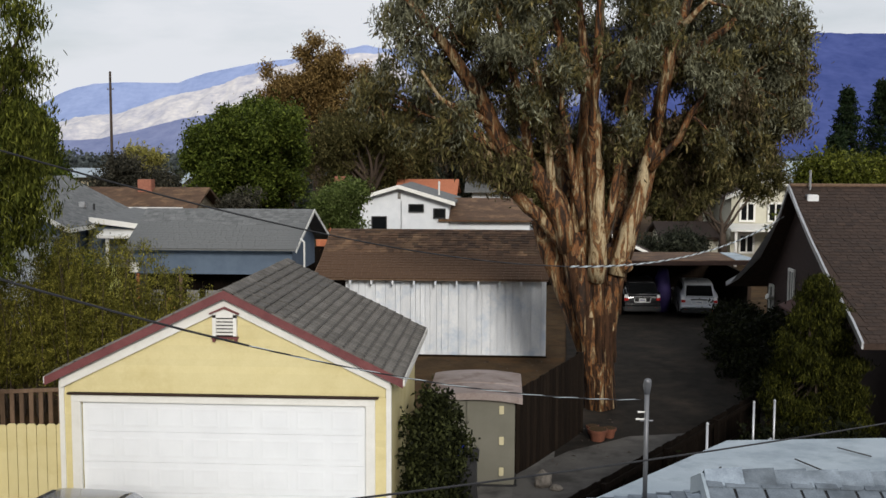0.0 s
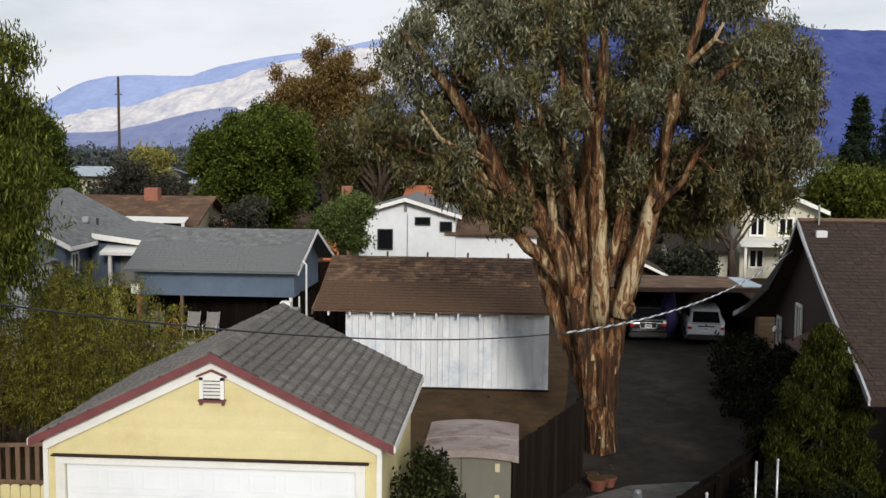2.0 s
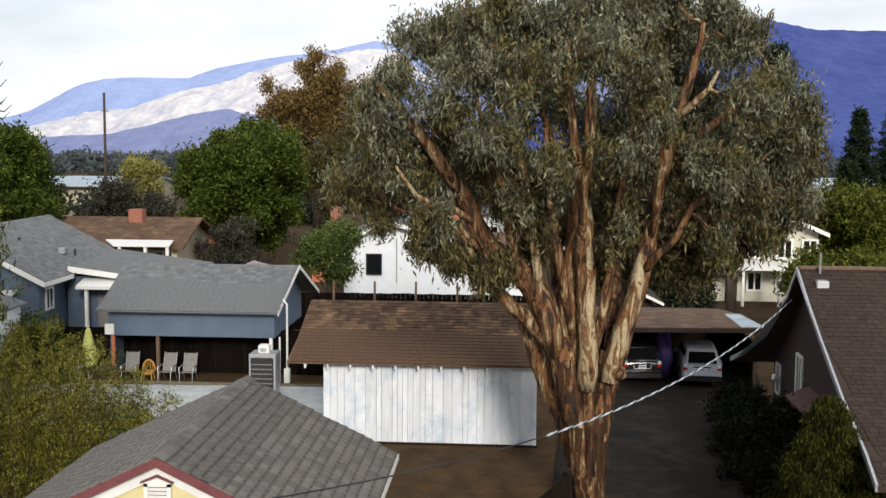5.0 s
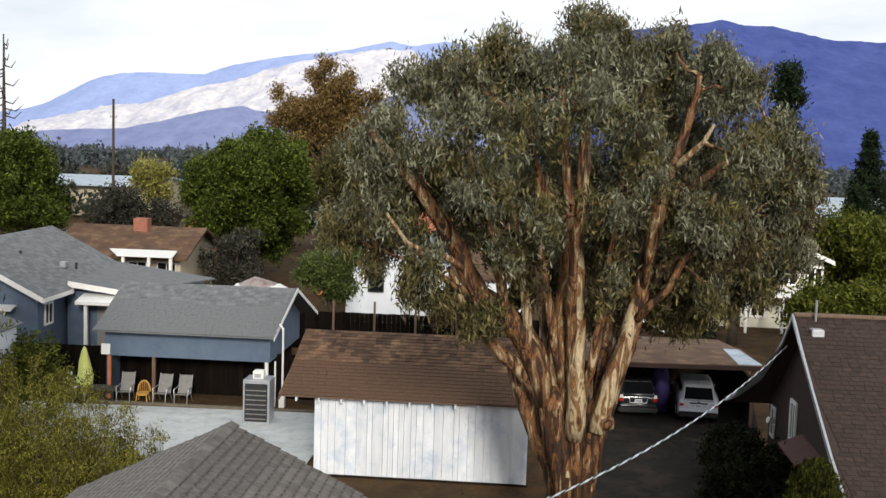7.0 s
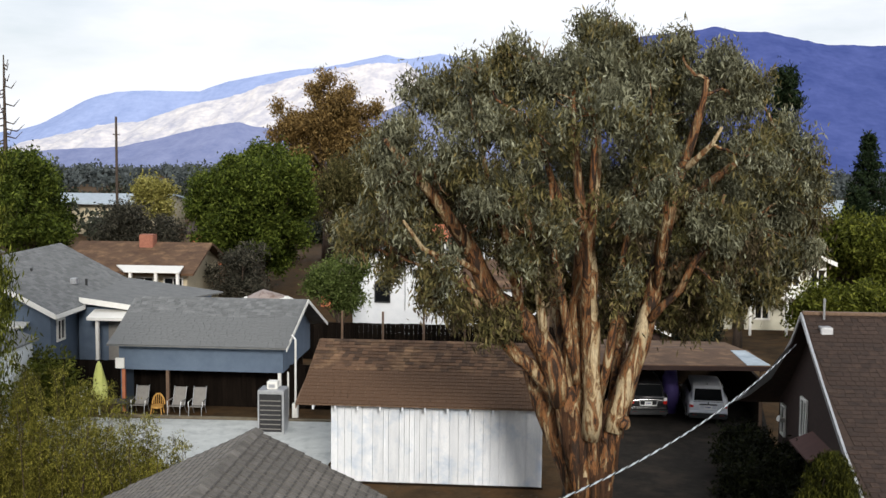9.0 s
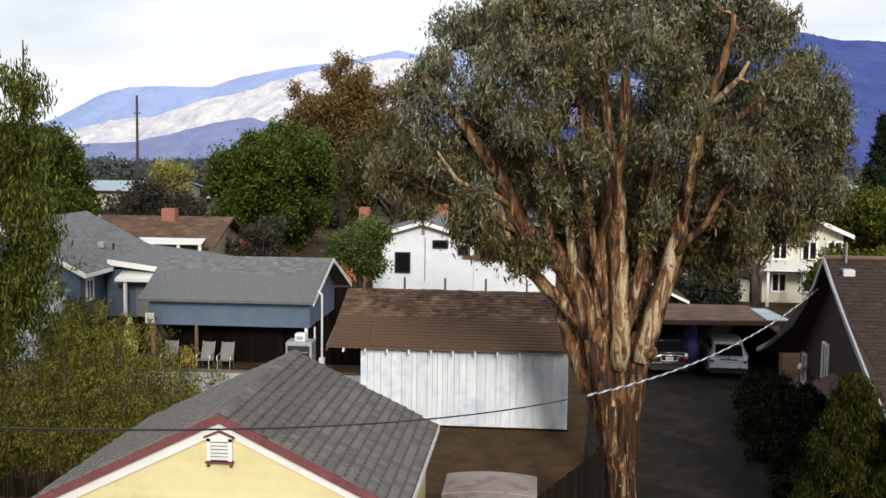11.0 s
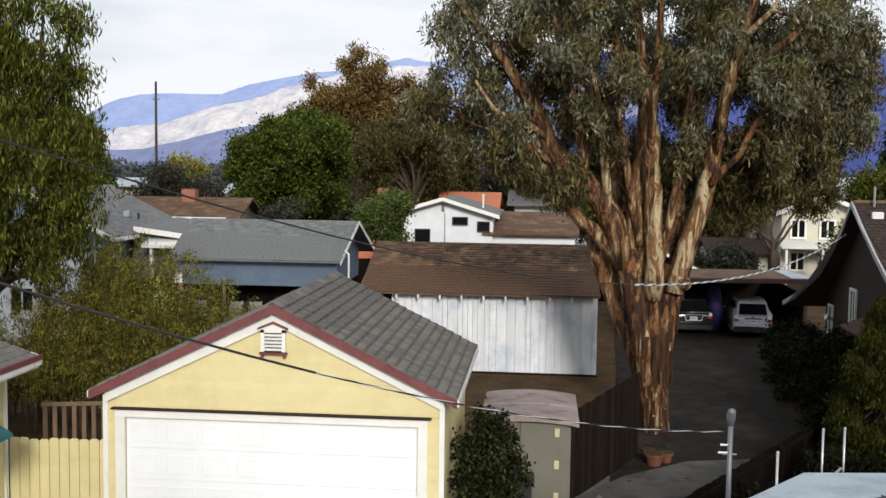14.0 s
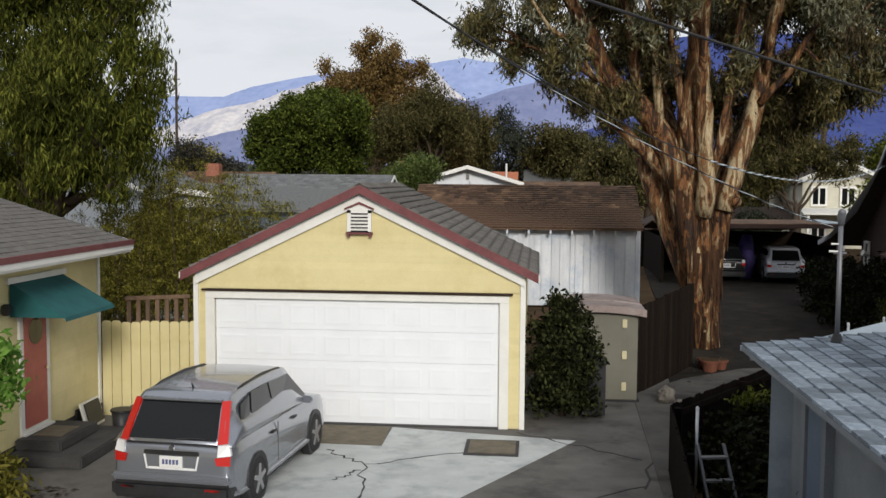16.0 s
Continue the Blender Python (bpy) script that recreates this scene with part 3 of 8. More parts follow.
def ground_sheet():
    xs = sorted(set([-5000, -2000, -900, -400, -200, -100] + list(range(-60, 61, 3)) + [100, 200, 400, 900, 2000, 5000]))
    ys = sorted(set([-1500, -400, -100] + list(range(-50, 131, 2)) + [150, 180, 230, 400, 900, 1800, 2800, 4800]))
    verts = [(x, y, land(y)) for y in ys for x in xs]
    n = len(xs)
    faces = [(j * n + i, j * n + i + 1, (j + 1) * n + i + 1, (j + 1) * n + i) for j in range(len(ys) - 1) for i in range(n - 1)]
    ob = raw_mesh("ground", verts, faces, M["dirt"])
    tagged(ob, "bare brown dirt ground with dry litter", "ground", kind="structure")
    IN_METRES.append(ob)


ground_sheet()


def sheet(name, outline, material, label, lift=0.0, thick=0.03, step=0.8, kind="structure", category="pavement"):
    """A paved sheet following the ground inside a convex outline, with real thickness."""
    bm = bmesh.new()
    vs = [bm.verts.new((x, y, 0)) for x, y in outline]
    bm.faces.new(vs)
    x0, x1 = min(p[0] for p in outline), max(p[0] for p in outline)
    y0, y1 = min(p[1] for p in outline), max(p[1] for p in outline)
    k = y0 + step
    while k < y1:
        bmesh.ops.bisect_plane(bm, geom=bm.verts[:] + bm.edges[:] + bm.faces[:], plane_co=(0, k, 0), plane_no=(0, 1, 0))
        k += step
    r = bmesh.ops.extrude_face_region(bm, geom=bm.faces[:])
    top = [e for e in r["geom"] if isinstance(e, bmesh.types.BMVert)]
    tset = set(top)
    for v in bm.verts:
        v.co.z = g(v.co.x, v.co.y) - 0.03 + (lift + thick if v in tset else lift - 0.05)
    ob = link(name, bm, material)
    return tagged(ob, label, category, kind=kind)


sheet("driveway", [(-3, -30), (7.3, -30), (7.25, -4), (8.1, 1.2), (8.3, 4.6), (-3, 4.6)], M["concrete"], "worn grey concrete driveway with long cracks")
sheet("alley", [(8.0, 1.0), (9.0, 0.2), (14.2, 8.0), (16.5, 22), (9.6, 22), (9.0, 12), (8.3, 4.6)], M["asphalt"], "dark worn asphalt alley with leaf litter", lift=0.006)
sheet("alley_apron", [(7.2, -3.5), (8.4, -0.9), (12.2, 5.3), (12.0, 6.0), (10.0, 5.6), (8.6, 4.6), (7.4, 3.0)], M["concrete_worn"], "worn dark grey concrete apron of the alley", lift=0.012)
sheet("patio_slab", [(-9.5, 9.0), (2.2, 9.0), (2.4, 16.9), (-9.5, 16.6)], M["concrete_pale"], "pale cracked concrete patio slab")
sheet("pale_patch", [(1.2, -3.9), (4.5, -3.7), (6.15, -0.62), (3.1, -0.12), (3.1, -1.3), (1.7, -1.25)], M["concrete_pale"], "pale smooth concrete patch before the garage", lift=0.004)
sheet("pale_patch_near", [(1.2, -12.0), (1.6, -12.0), (4.53, -3.66), (1.2, -3.9)], M["concrete_pale"], "pale smooth concrete patch of the driveway", lift=0.004)
sheet("brown_patch", [(1.5, -1.22), (3.1, -1.3), (3.06, -0.1), (1.5, -0.1)], M["rust_dirt"], "bare brown patch before the garage door", lift=0.003)


def cracks():
    rng = random.Random(5)
    bm = bmesh.new()
    runs = [((3.2, -3.9), (3.0, -2.3)), ((3.0, -2.3), (2.3, -1.6)), ((3.0, -2.3), (4.5, -1.5)), ((5.2, -0.2), (7.1, -1.6)), ((7.0, -3.0), (7.7, 1.0)), ((5.0, -4.5), (7.0, -2.9)), ((3.0, -2.6), (2.7, -3.1))]
    for a, b in runs:
        a, b = Vector((*a, 0)), Vector((*b, 0))
        n = 9
        nrm = (b - a).normalized().cross(Vector((0, 0, 1)))
        pts = [a.lerp(b, i / n) + nrm * rng.uniform(-0.07, 0.07) * (0 < i < n) for i in range(n + 1)]
        for p, q in zip(pts, pts[1:]):
            w = nrm * rng.uniform(0.008, 0.02)
            z = Vector((0, 0, 0.0065))
            prism(bm, [p + w - z * 0, q + w, q - w, p - w], z)
    ob = link("driveway_cracks", bm, M["crack"])
    tagged(ob, "dark branching cracks in the driveway", "crack", kind="structure")


cracks()

dc = thing("drain_cover", "grey metal drain cover set in the driveway", "drain", (4.83, -1.22, 0.0))
part("rim", P([(-0.42, -0.44, 0), (0.42, -0.44, 0), (0.42, 0.44, 0), (-0.42, 0.44, 0)], (0, 0, 0.02)), M["concrete_dark"], dc)
part("lid", B((-0.36, -0.36, 0.021), (0.37, 0.38, 0.03), 0.004), M["rust_dirt"], dc, "brownish grey lid")


# ---- mountains and sky line ----
def ridge(name, label, knots, y, material, rough, seed, depth=700.0, base=-60.0):
    """A range: a crest line through a few heights (given at 3000 m), with spurs running down towards the viewer."""
    k = y / 3000
    n, m = 260, 22
    xs = np.linspace(knots[0][0] * k, knots[-1][0] * k, n)
    zs = np.interp(xs, [q[0] * k for q in knots], [q[1] * k for q in knots])
    verts, faces = [], []
    for j in range(m + 1):
        s = j / m
        for i in range(n):
            v = noise.fractal(Vector((xs[i] * 0.011 + seed, s * 2.6, seed)), 0.9, 2.1, 5)
            w = noise.fractal(Vector((xs[i] * 0.03 + seed, 7.7, 1.0)), 0.9, 2.1, 4)
            z = base + (zs[i] - base) * (1 - s) ** 1.15 + rough * (v * math.sin(math.pi * min(1, s + 0.03)) + 0.12 * w * (1 - s))
            verts.append((xs[i], y - depth * s + 2.5 * rough * v * s, z))
    for j in range(m):
        for i in range(n - 1):
            faces.append((j * n + i, j * n + i + 1, (j + 1) * n + i + 1, (j + 1) * n + i))
    ob = raw_mesh(name, verts, faces, material)
    ob.data.polygons.foreach_set("use_smooth", [True] * len(ob.data.polygons))
    tagged(ob, label, "mountain", kind="structure")
    IN_METRES.append(ob)


# the blue of the distance haze is painted into the range colours
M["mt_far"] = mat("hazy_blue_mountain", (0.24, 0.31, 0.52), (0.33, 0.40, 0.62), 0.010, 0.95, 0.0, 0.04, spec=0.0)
# pale tone of these hills is sunlight put into the base colour
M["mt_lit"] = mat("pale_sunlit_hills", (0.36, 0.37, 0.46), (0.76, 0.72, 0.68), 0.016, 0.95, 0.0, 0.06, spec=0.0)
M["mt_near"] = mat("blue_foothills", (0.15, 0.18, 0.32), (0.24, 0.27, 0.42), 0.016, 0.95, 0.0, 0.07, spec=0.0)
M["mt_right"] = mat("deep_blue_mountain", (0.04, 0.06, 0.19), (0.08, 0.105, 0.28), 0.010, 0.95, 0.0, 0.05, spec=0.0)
ridge("backdrop_range", "distant mountain range with haze painted into its blue", [(-2600, 20), (-1900, 60), (-1506, 107), (-1436, 125), (-1349, 169), (-1280, 204), (-1195, 224), (-1093, 227), (-948, 225), (-856, 256), (-700, 285), (-557, 300), (-442, 322), (-388, 336), (-327, 322), (-230, 338), (-165, 326), (0, 320), (300, 320), (700, 250)], 4050, M["mt_far"], 16, 4)
ridge("backdrop_hills", "pale hills below the range with sunlight painted on", [(-1500, 70), (-1341, 102), (-1263, 124), (-1126, 138), (-972, 188), (-853, 211), (-769, 240), (-652, 273), (-519, 298), (-437, 311), (-320, 312), (-260, 250), (-150, 170), (0, 100)], 3500, M["mt_lit"], 34, 9)
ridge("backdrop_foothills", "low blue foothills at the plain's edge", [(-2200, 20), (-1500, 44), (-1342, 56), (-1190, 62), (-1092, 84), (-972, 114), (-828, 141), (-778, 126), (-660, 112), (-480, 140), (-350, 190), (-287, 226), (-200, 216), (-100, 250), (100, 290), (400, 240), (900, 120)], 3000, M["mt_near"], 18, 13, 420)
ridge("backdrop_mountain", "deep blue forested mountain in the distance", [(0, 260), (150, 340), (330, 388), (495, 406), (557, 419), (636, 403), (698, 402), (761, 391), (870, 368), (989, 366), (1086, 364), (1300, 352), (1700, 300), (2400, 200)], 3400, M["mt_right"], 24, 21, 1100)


# ---- yellow garage ----
def garage():
    t = thing("garage", "pale yellow clapboard garage with maroon fascia and a white panelled door", "garage", (2.5, 2.4, 0))
    ox, oy = 2.5, 2.4
    X0, X1, Y0, Y1 = -0.36 - ox, 5.30 - ox, 0.0 - oy, 4.40 - oy
    pk, ev, rx = 4.01, 2.66, 2.53 - ox
    # walls with the opening
    bm = bmesh.new()
    box(bm, (X0, Y0 + 0.02, -0.1), (0 - ox, Y0 + 0.14, 2.14))
    box(bm, (4.88 - ox, Y0 + 0.02, -0.1), (X1, Y0 + 0.14, 2.14))
    prism(bm, [(X0, Y0 + 0.02, 2.14), (X1, Y0 + 0.02, 2.14), (X1, Y0 + 0.02, ev - 0.02), (rx, Y0 + 0.02, pk - 0.14), (X0, Y0 + 0.02, ev - 0.02)], (0, 0.12, 0))
    box(bm, (X0, Y0 + 0.14, -0.1), (X0 + 0.12, Y1, ev - 0.1))
    box(bm, (X1 - 0.12, Y0 + 0.14, -0.1), (X1, Y1, ev - 0.1))
    prism(bm, [(X0 + 0.12, Y1 - 0.12, -0.1), (X1 - 0.12, Y1 - 0.12, -0.1), (X1 - 0.12, Y1 - 0.12, ev - 0.05), (rx, Y1 - 0.12, pk - 0.16), (X0 + 0.12, Y1 - 0.12, ev - 0.05)], (0, 0.12, 0))
    wall = part("wall", bm, M["yellow"], t)
    # clapboards on the gable and beside the door
    k = (pk - ev) / (X1 - rx)
    z = 2.30
    step = 0.118
    while z < pk - 0.3:
        z1 = z + step + 0.012
        def half(zz):
            return (pk - 0.12 - zz) / k
        a0, a1 = min(half(z), 2.68), min(half(z1), 2.68)
        if a1 > 0.05:
            bm = bmesh.new()
            y0, y1, y2 = Y0 + 0.019, Y0 - 0.0022, Y0 + 0.0033
            prism(bm, [(rx - a0, y1, z), (rx + a0, y1, z), (rx + a1, y2, z1), (rx - a1, y2, z1)], (0, 0.012, 0))
            part("clapboard", bm, M["yellow"], wall)
        z += step
    for xa, xb in ((X0 + 0.07, -0.15 - ox), (5.03 - ox, X1 - 0.07)):
        z = 0.02
        while z < 2.2:
            bm = bmesh.new()
            prism(bm, [(xa, Y0 - 0.0022, z), (xb, Y0 - 0.0022, z), (xb, Y0 + 0.0033, z + step + 0.01), (xa, Y0 + 0.0033, z + step + 0.01)], (0, 0.012, 0))
            part("clapboard", bm, M["yellow"], wall)
            z += step
    # trim round the door, corner boards and the drip ledge
    bm = bmesh.new()
    box(bm, (-0.16 - ox, Y0 - 0.035, 0.0), (0.0 - ox, Y0 + 0.03, 2.13), 0.006)
    box(bm, (4.88 - ox, Y0 - 0.035, 0.0), (5.04 - ox, Y0 + 0.03, 2.13), 0.006)
    box(bm, (-0.16 - ox, Y0 - 0.037, 2.132), (5.04 - ox, Y0 + 0.03, 2.245), 0.006)
    part("door_trim", bm, M["white"], t, "white painted door casing")
    part("ledge", B((-0.22 - ox, Y0 - 0.07, 2.262), (5.10 - ox, Y0 + 0.02, 2.29), 0.004), M["brown_wall"], t, "dark maroon drip ledge")
    for xa in (X0 - 0.012, X1 - 0.075):
        part("corner_board", B((xa, Y0 - 0.024, 0), (xa + 0.087, Y0 + 0.05, ev - 0.16), 0.005), M["white"], t, "white corner board")
    # sectional door: 4 rows of 8 raised panels
    door = part("garage_door", B((0.004 - ox, Y0 + 0.06, 0.01), (4.876 - ox, Y0 + 0.10, 2.13)), M["door_white"], t, "white sectional door with raised panels")
    for r in range(4):
        part("door_section", B((0.006 - ox, Y0 + 0.045, 0.02 + r * 0.53), (4.874 - ox, Y0 + 0.0605, 0.02 + r * 0.53 + 0.526), 0.002), M["door_white"], door)
    for r in range(4):
        for c in range(8):
            x, z = 0.08 + c * 0.6 - ox, 0.10 + r * 0.53
            bm = bmesh.new()
            o = [(x, z), (x + 0.5, z), (x + 0.5, z + 0.36), (x, z + 0.36)]
            i = [(x + 0.04, z + 0.04), (x + 0.46, z + 0.04), (x + 0.46, z + 0.32), (x + 0.04, z + 0.32)]
            q = [(x + 0.07, z + 0.07), (x + 0.43, z + 0.07), (x + 0.43, z + 0.29), (x + 0.07, z + 0.29)]
            yo = Y0 + 0.0445
            r0 = [bm.verts.new((a, yo, b)) for a, b in o]
            r1 = [bm.verts.new((a, yo - 0.003, b)) for a, b in i]
            r2 = [bm.verts.new((a, yo - 0.0015, b)) for a, b in q]
            for p0, p1 in ((r0, r1), (r1, r2)):
                for s in range(4):
                    bm.faces.new((p0[s], p0[(s + 1) % 4], p1[(s + 1) % 4], p1[s]))
            bm.faces.new(r2)
            part("panel", bm, M["door_white"], door)
    part("threshold", B((0.0 - ox, Y0 - 0.05, 0.0), (4.88 - ox, Y0 + 0.06, 0.018)), M["concrete_dark"], t)
    # louvred vent with its little hood and sill
    v = part("gable_vent", B((2.325 - ox, Y0 - 0.03, 3.29), (2.70 - ox, Y0 + 0.0, 3.63)), M["black"], t, "white louvred gable vent")
    bm = bmesh.new()
    box(bm, (2.31 - ox, Y0 - 0.075, 3.30), (2.37 - ox, Y0 - 0.005, 3.66))
    box(bm, (2.66 - ox, Y0 - 0.075, 3.30), (2.72 - ox, Y0 - 0.005, 3.66))
    prism(bm, [(2.31 - ox, Y0 - 0.075, 3.61), (2.72 - ox, Y0 - 0.075, 3.61), (2.72 - ox, Y0 - 0.075, 3.67), (2.515 - ox, Y0 - 0.075, 3.75), (2.31 - ox, Y0 - 0.075, 3.67)], (0, 0.07, 0))
    part("vent_frame", bm, M["white"], v)
    for s in range(5):
        z = 3.325 + s * 0.058
        part("slat", P([(2.37 - ox, Y0 - 0.07, z), (2.66 - ox, Y0 - 0.07, z), (2.66 - ox, Y0 - 0.032, z + 0.026), (2.37 - ox, Y0 - 0.032, z + 0.026)], (0, -0.006, -0.006)), M["white"], v)
    bm = bmesh.new()
    box(bm, (2.29 - ox, Y0 - 0.09, 3.255), (2.74 - ox, Y0 - 0.005, 3.285))
    box(bm, (2.31 - ox, Y0 - 0.08, 3.20), (2.35 - ox, Y0 - 0.005, 3.255))
    box(bm, (2.68 - ox, Y0 - 0.08, 3.20), (2.72 - ox, Y0 - 0.005, 3.255))
    part("vent_sill", bm, M["maroon"], v)
    bm = bmesh.new()
    for s in (-1, 1):
        prism(bm, [(2.515 - ox, Y0 - 0.10, 3.765), (2.515 - ox + s * 0.25, Y0 - 0.10, 3.665), (2.515 - ox + s * 0.25, Y0 - 0.10, 3.69), (2.515 - ox, Y0 - 0.10, 3.80)], (0, 0.09, 0))
    part("vent_hood", bm, M["maroon"], v)
    # roof: two decks, rake boards, shingles
    F0, F1 = -0.17 - oy, 4.66 - oy
    for s, ex in ((-1, -0.55 - ox), (1, 5.52 - ox)):
        ez = pk + 0.02 - abs(ex - rx) * k
        roof = part("roof", P([(ex, F0 + 0.03, ez), (rx, F0 + 0.03, pk + 0.02), (rx, F1, pk + 0.02), (ex, F1, ez)], (0, 0, 0.05)), M["roof_deck"], t, "grey-brown asphalt shingle slope")
        part("fascia", P([(ex, F0, ez - 0.09), (rx, F0, pk - 0.07), (rx, F0, pk + 0.075), (ex, F0, ez + 0.055)], (0, 0.028, 0)), M["maroon"], t, "maroon rake fascia")
        part("rake_trim", P([(ex - s * 0.22, -0.055 - oy, ez - 0.16), (rx, -0.055 - oy, pk - 0.26), (rx, -0.055 - oy, pk - 0.06), (ex - s * 0.22, -0.055 - oy, ez + 0.05)], (0, 0.04, 0)), M["white"], t, "white rake trim board")
        part("gutter", B((min(ex, ex + s * 0.03), F0 + 0.03, ez - 0.06), (max(ex, ex + s * 0.03), F1, ez + 0.05)), M["white"], t, "white eave board")
        sl = math.hypot(ex - rx, pk + 0.02 - ez)
        nv = 18
        if s > 0:
            shingles(roof, (ex, F0 + 0.02, ez + 0.052), (0, 1, 0), (rx - ex, 0, pk + 0.02 - ez), 24, nv, (F1 - F0) / 24, sl / nv, M["shingle_grey"], 0.034, single=298, seed=4, gap=0.03, offset=0.13, jitter=0.04, even=True, band=M["shingle_shade"])
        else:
            shingles(roof, (ex, F1, ez + 0.052), (0, -1, 0), (rx - ex, 0, pk + 0.02 - ez), 24, nv, (F1 - F0) / 24, sl / nv, M["shingle_grey"], 0.034, seed=6, gap=0.03, offset=0.13, jitter=0.04, even=True, band=M["shingle_shade"])
    for i in range(18):
        y0 = F0 + i * (F1 - F0) / 18
        bm = bmesh.new()
        for s in (-1, 1):
            prism(bm, [(rx, y0, pk + 0.10), (rx + s * 0.15, y0, pk + 0.10 - 0.15 * k), (rx + s * 0.15, y0 + 0.36, pk + 0.085 - 0.15 * k), (rx, y0 + 0.36, pk + 0.085)], (0, 0, 0.012))
        part("ridge_cap", bm, M["shingle_grey"], t)


garage()


# ---- white board shed ----
def board_shed():
    t = thing("board_shed", "weathered white board shed with a brown shake roof", "shed", (5.5, 13.5, 0.6))
    ox, oy, oz = 5.5, 13.5, 0.6
    x0, x1, y0, y1 = 2.65 - ox, 8.36 - ox, 11.6 - oy, 16.6 - oy
    zt = 2.85 - oz
    bm = bmesh.new()
    box(bm, (x0, y0 + 0.03, -0.3), (x1, y1, zt))
    for xa in (x0, x1 - 0.08):
        prism(bm, [(xa, y0 + 0.03, zt), (xa, y1, zt), (xa, (y0 + y1) / 2, 4.0 - oz)], (0.08, 0, 0))
    wall = part("wall", bm, M["shed_white"], t)
    rng = random.Random(8)
    x = x0
    while x < x1 - 0.02:
        w = min(rng.choice((0.14, 0.19, 0.24, 0.29)), x1 - x)
        part("board", B((x + 0.006, y0 - rng.uniform(0.0, 0.012), rng.uniform(-0.02, 0.04)), (x + w - 0.006, y0 + 0.032, zt)), M["shed_white"], wall)
        x += w
    part("corner_board", B((x1 - 0.03, y0 - 0.03, 0), (x1 + 0.02, y0 + 0.05, zt)), M["shed_white"], t)
    bm = bmesh.new()
    box(bm, (x0 - 0.05, y0 - 0.06, -0.12), (x1 + 0.05, y0 - 0.005, 0.03))
    part("sill", bm, M["dark_wood"], t, "dark timber sill")
    # roof
    rx0, rx1 = 1.75 - ox, 8.42 - ox
    ey, ez, ry, rz = 11.25 - oy, 2.80 - oz, 14.1 - oy, 3.98 - oz
    roof = part("roof", P([(rx0, ey, ez), (rx1, ey, ez), (rx1 + 0.02, ry, rz), (rx0 + 0.15, ry, rz)], (0, 0, 0.05)), M["wood_raw"], t, "brown shake front slope")
    part("roof", P([(rx0 + 0.15, ry, rz), (rx1 + 0.02, ry, rz), (rx1, 17.0 - oy, ez), (rx0, 17.0 - oy, ez)], (0, 0, 0.05)), M["shingle_brown"], t, "brown shake rear slope")
    sl = math.hypot(ry - ey, rz - ez)
    shingles(roof, (rx0 + 0.06, ey - 0.03, ez + 0.055), (1, 0, 0), (0, ry - ey, rz - ez), 30, 20, (rx1 - rx0 - 0.06) / 30, sl / 20, M["shingle_brown"], 0.02, single=298, seed=9, name="shake")
    part("barge", P([(rx0 + 0.0, ey, ez - 0.10), (rx0 + 0.15, ry, rz - 0.10), (rx0 + 0.15, ry, rz + 0.06), (rx0, ey, ez + 0.06)], (0.03, 0, 0)), M["wood_raw"], t)
    for i in range(11):
        x = 2.2 - ox + i * 0.605
        part("rafter_tail", P([(x, ey + 0.02, ez - 0.12), (x + 0.05, ey + 0.02, ez - 0.12), (x + 0.05, ey + 0.02, ez - 0.005), (x, ey + 0.02, ez - 0.005)], (0, 0.45, 0.16)), M["shed_white"], t, "white rafter tail")


board_shed()


# ---- resin storage cabinet ----
def cabinet():
    t = thing("storage_cabinet", "taupe resin storage cabinet with a faded arched roof", "cabinet", (6.75, 3.1, 0.0))
    part("body", B((-0.80, -0.75, 0.0), (0.66, 1.05, 1.72), 0.02), M["tan_plastic"], t)
    for a, b in ((-0.80, -0.29), (-0.275, 0.64)):
        part("door", B((a + 0.01, -0.80, 0.04), (b, -0.751, 1.68), 0.012), M["tan_plastic"], t)
    for z in (0.22, 0.82, 1.42):
        part("hinge", B((0.36, -0.83, z), (0.45, -0.80, z + 0.16), 0.008), M["hinge"], t, "pale yellow hinge plate")
    # arched roof
    n = 10
    bm = bmesh.new()
    prof = [(-1.0 + 1.80 * i / n, 1.73 + 0.08 * math.sin(math.pi * i / n) ** 0.8 + 0.02) for i in range(n + 1)]
    poly = [(x, -0.90, z) for x, z in prof] + [(x, -0.90, z - 0.09) for x, z in reversed(prof)]
    prism(bm, poly, (0, 2.1, 0))
    part("roof", bm, M["tan_roof"], t)
    part("roof_rib", P([(x, -0.93, z + 0.02) for x, z in prof] + [(x, -0.93, z - 0.11) for x, z in reversed(prof)], (0, 0.06, 0)), M["tan_roof"], t)
    part("base", B((-0.84, -0.80, -0.02), (0.70, 0.78, 0.035)), M["black"], t)
    part("roof_rib", P([(x, 0.0, z + 0.02) for x, z in prof] + [(x, 0.0, z - 0.11) for x, z in reversed(prof)], (0, 0.06, 0)), M["tan_roof"], t)


cabinet()


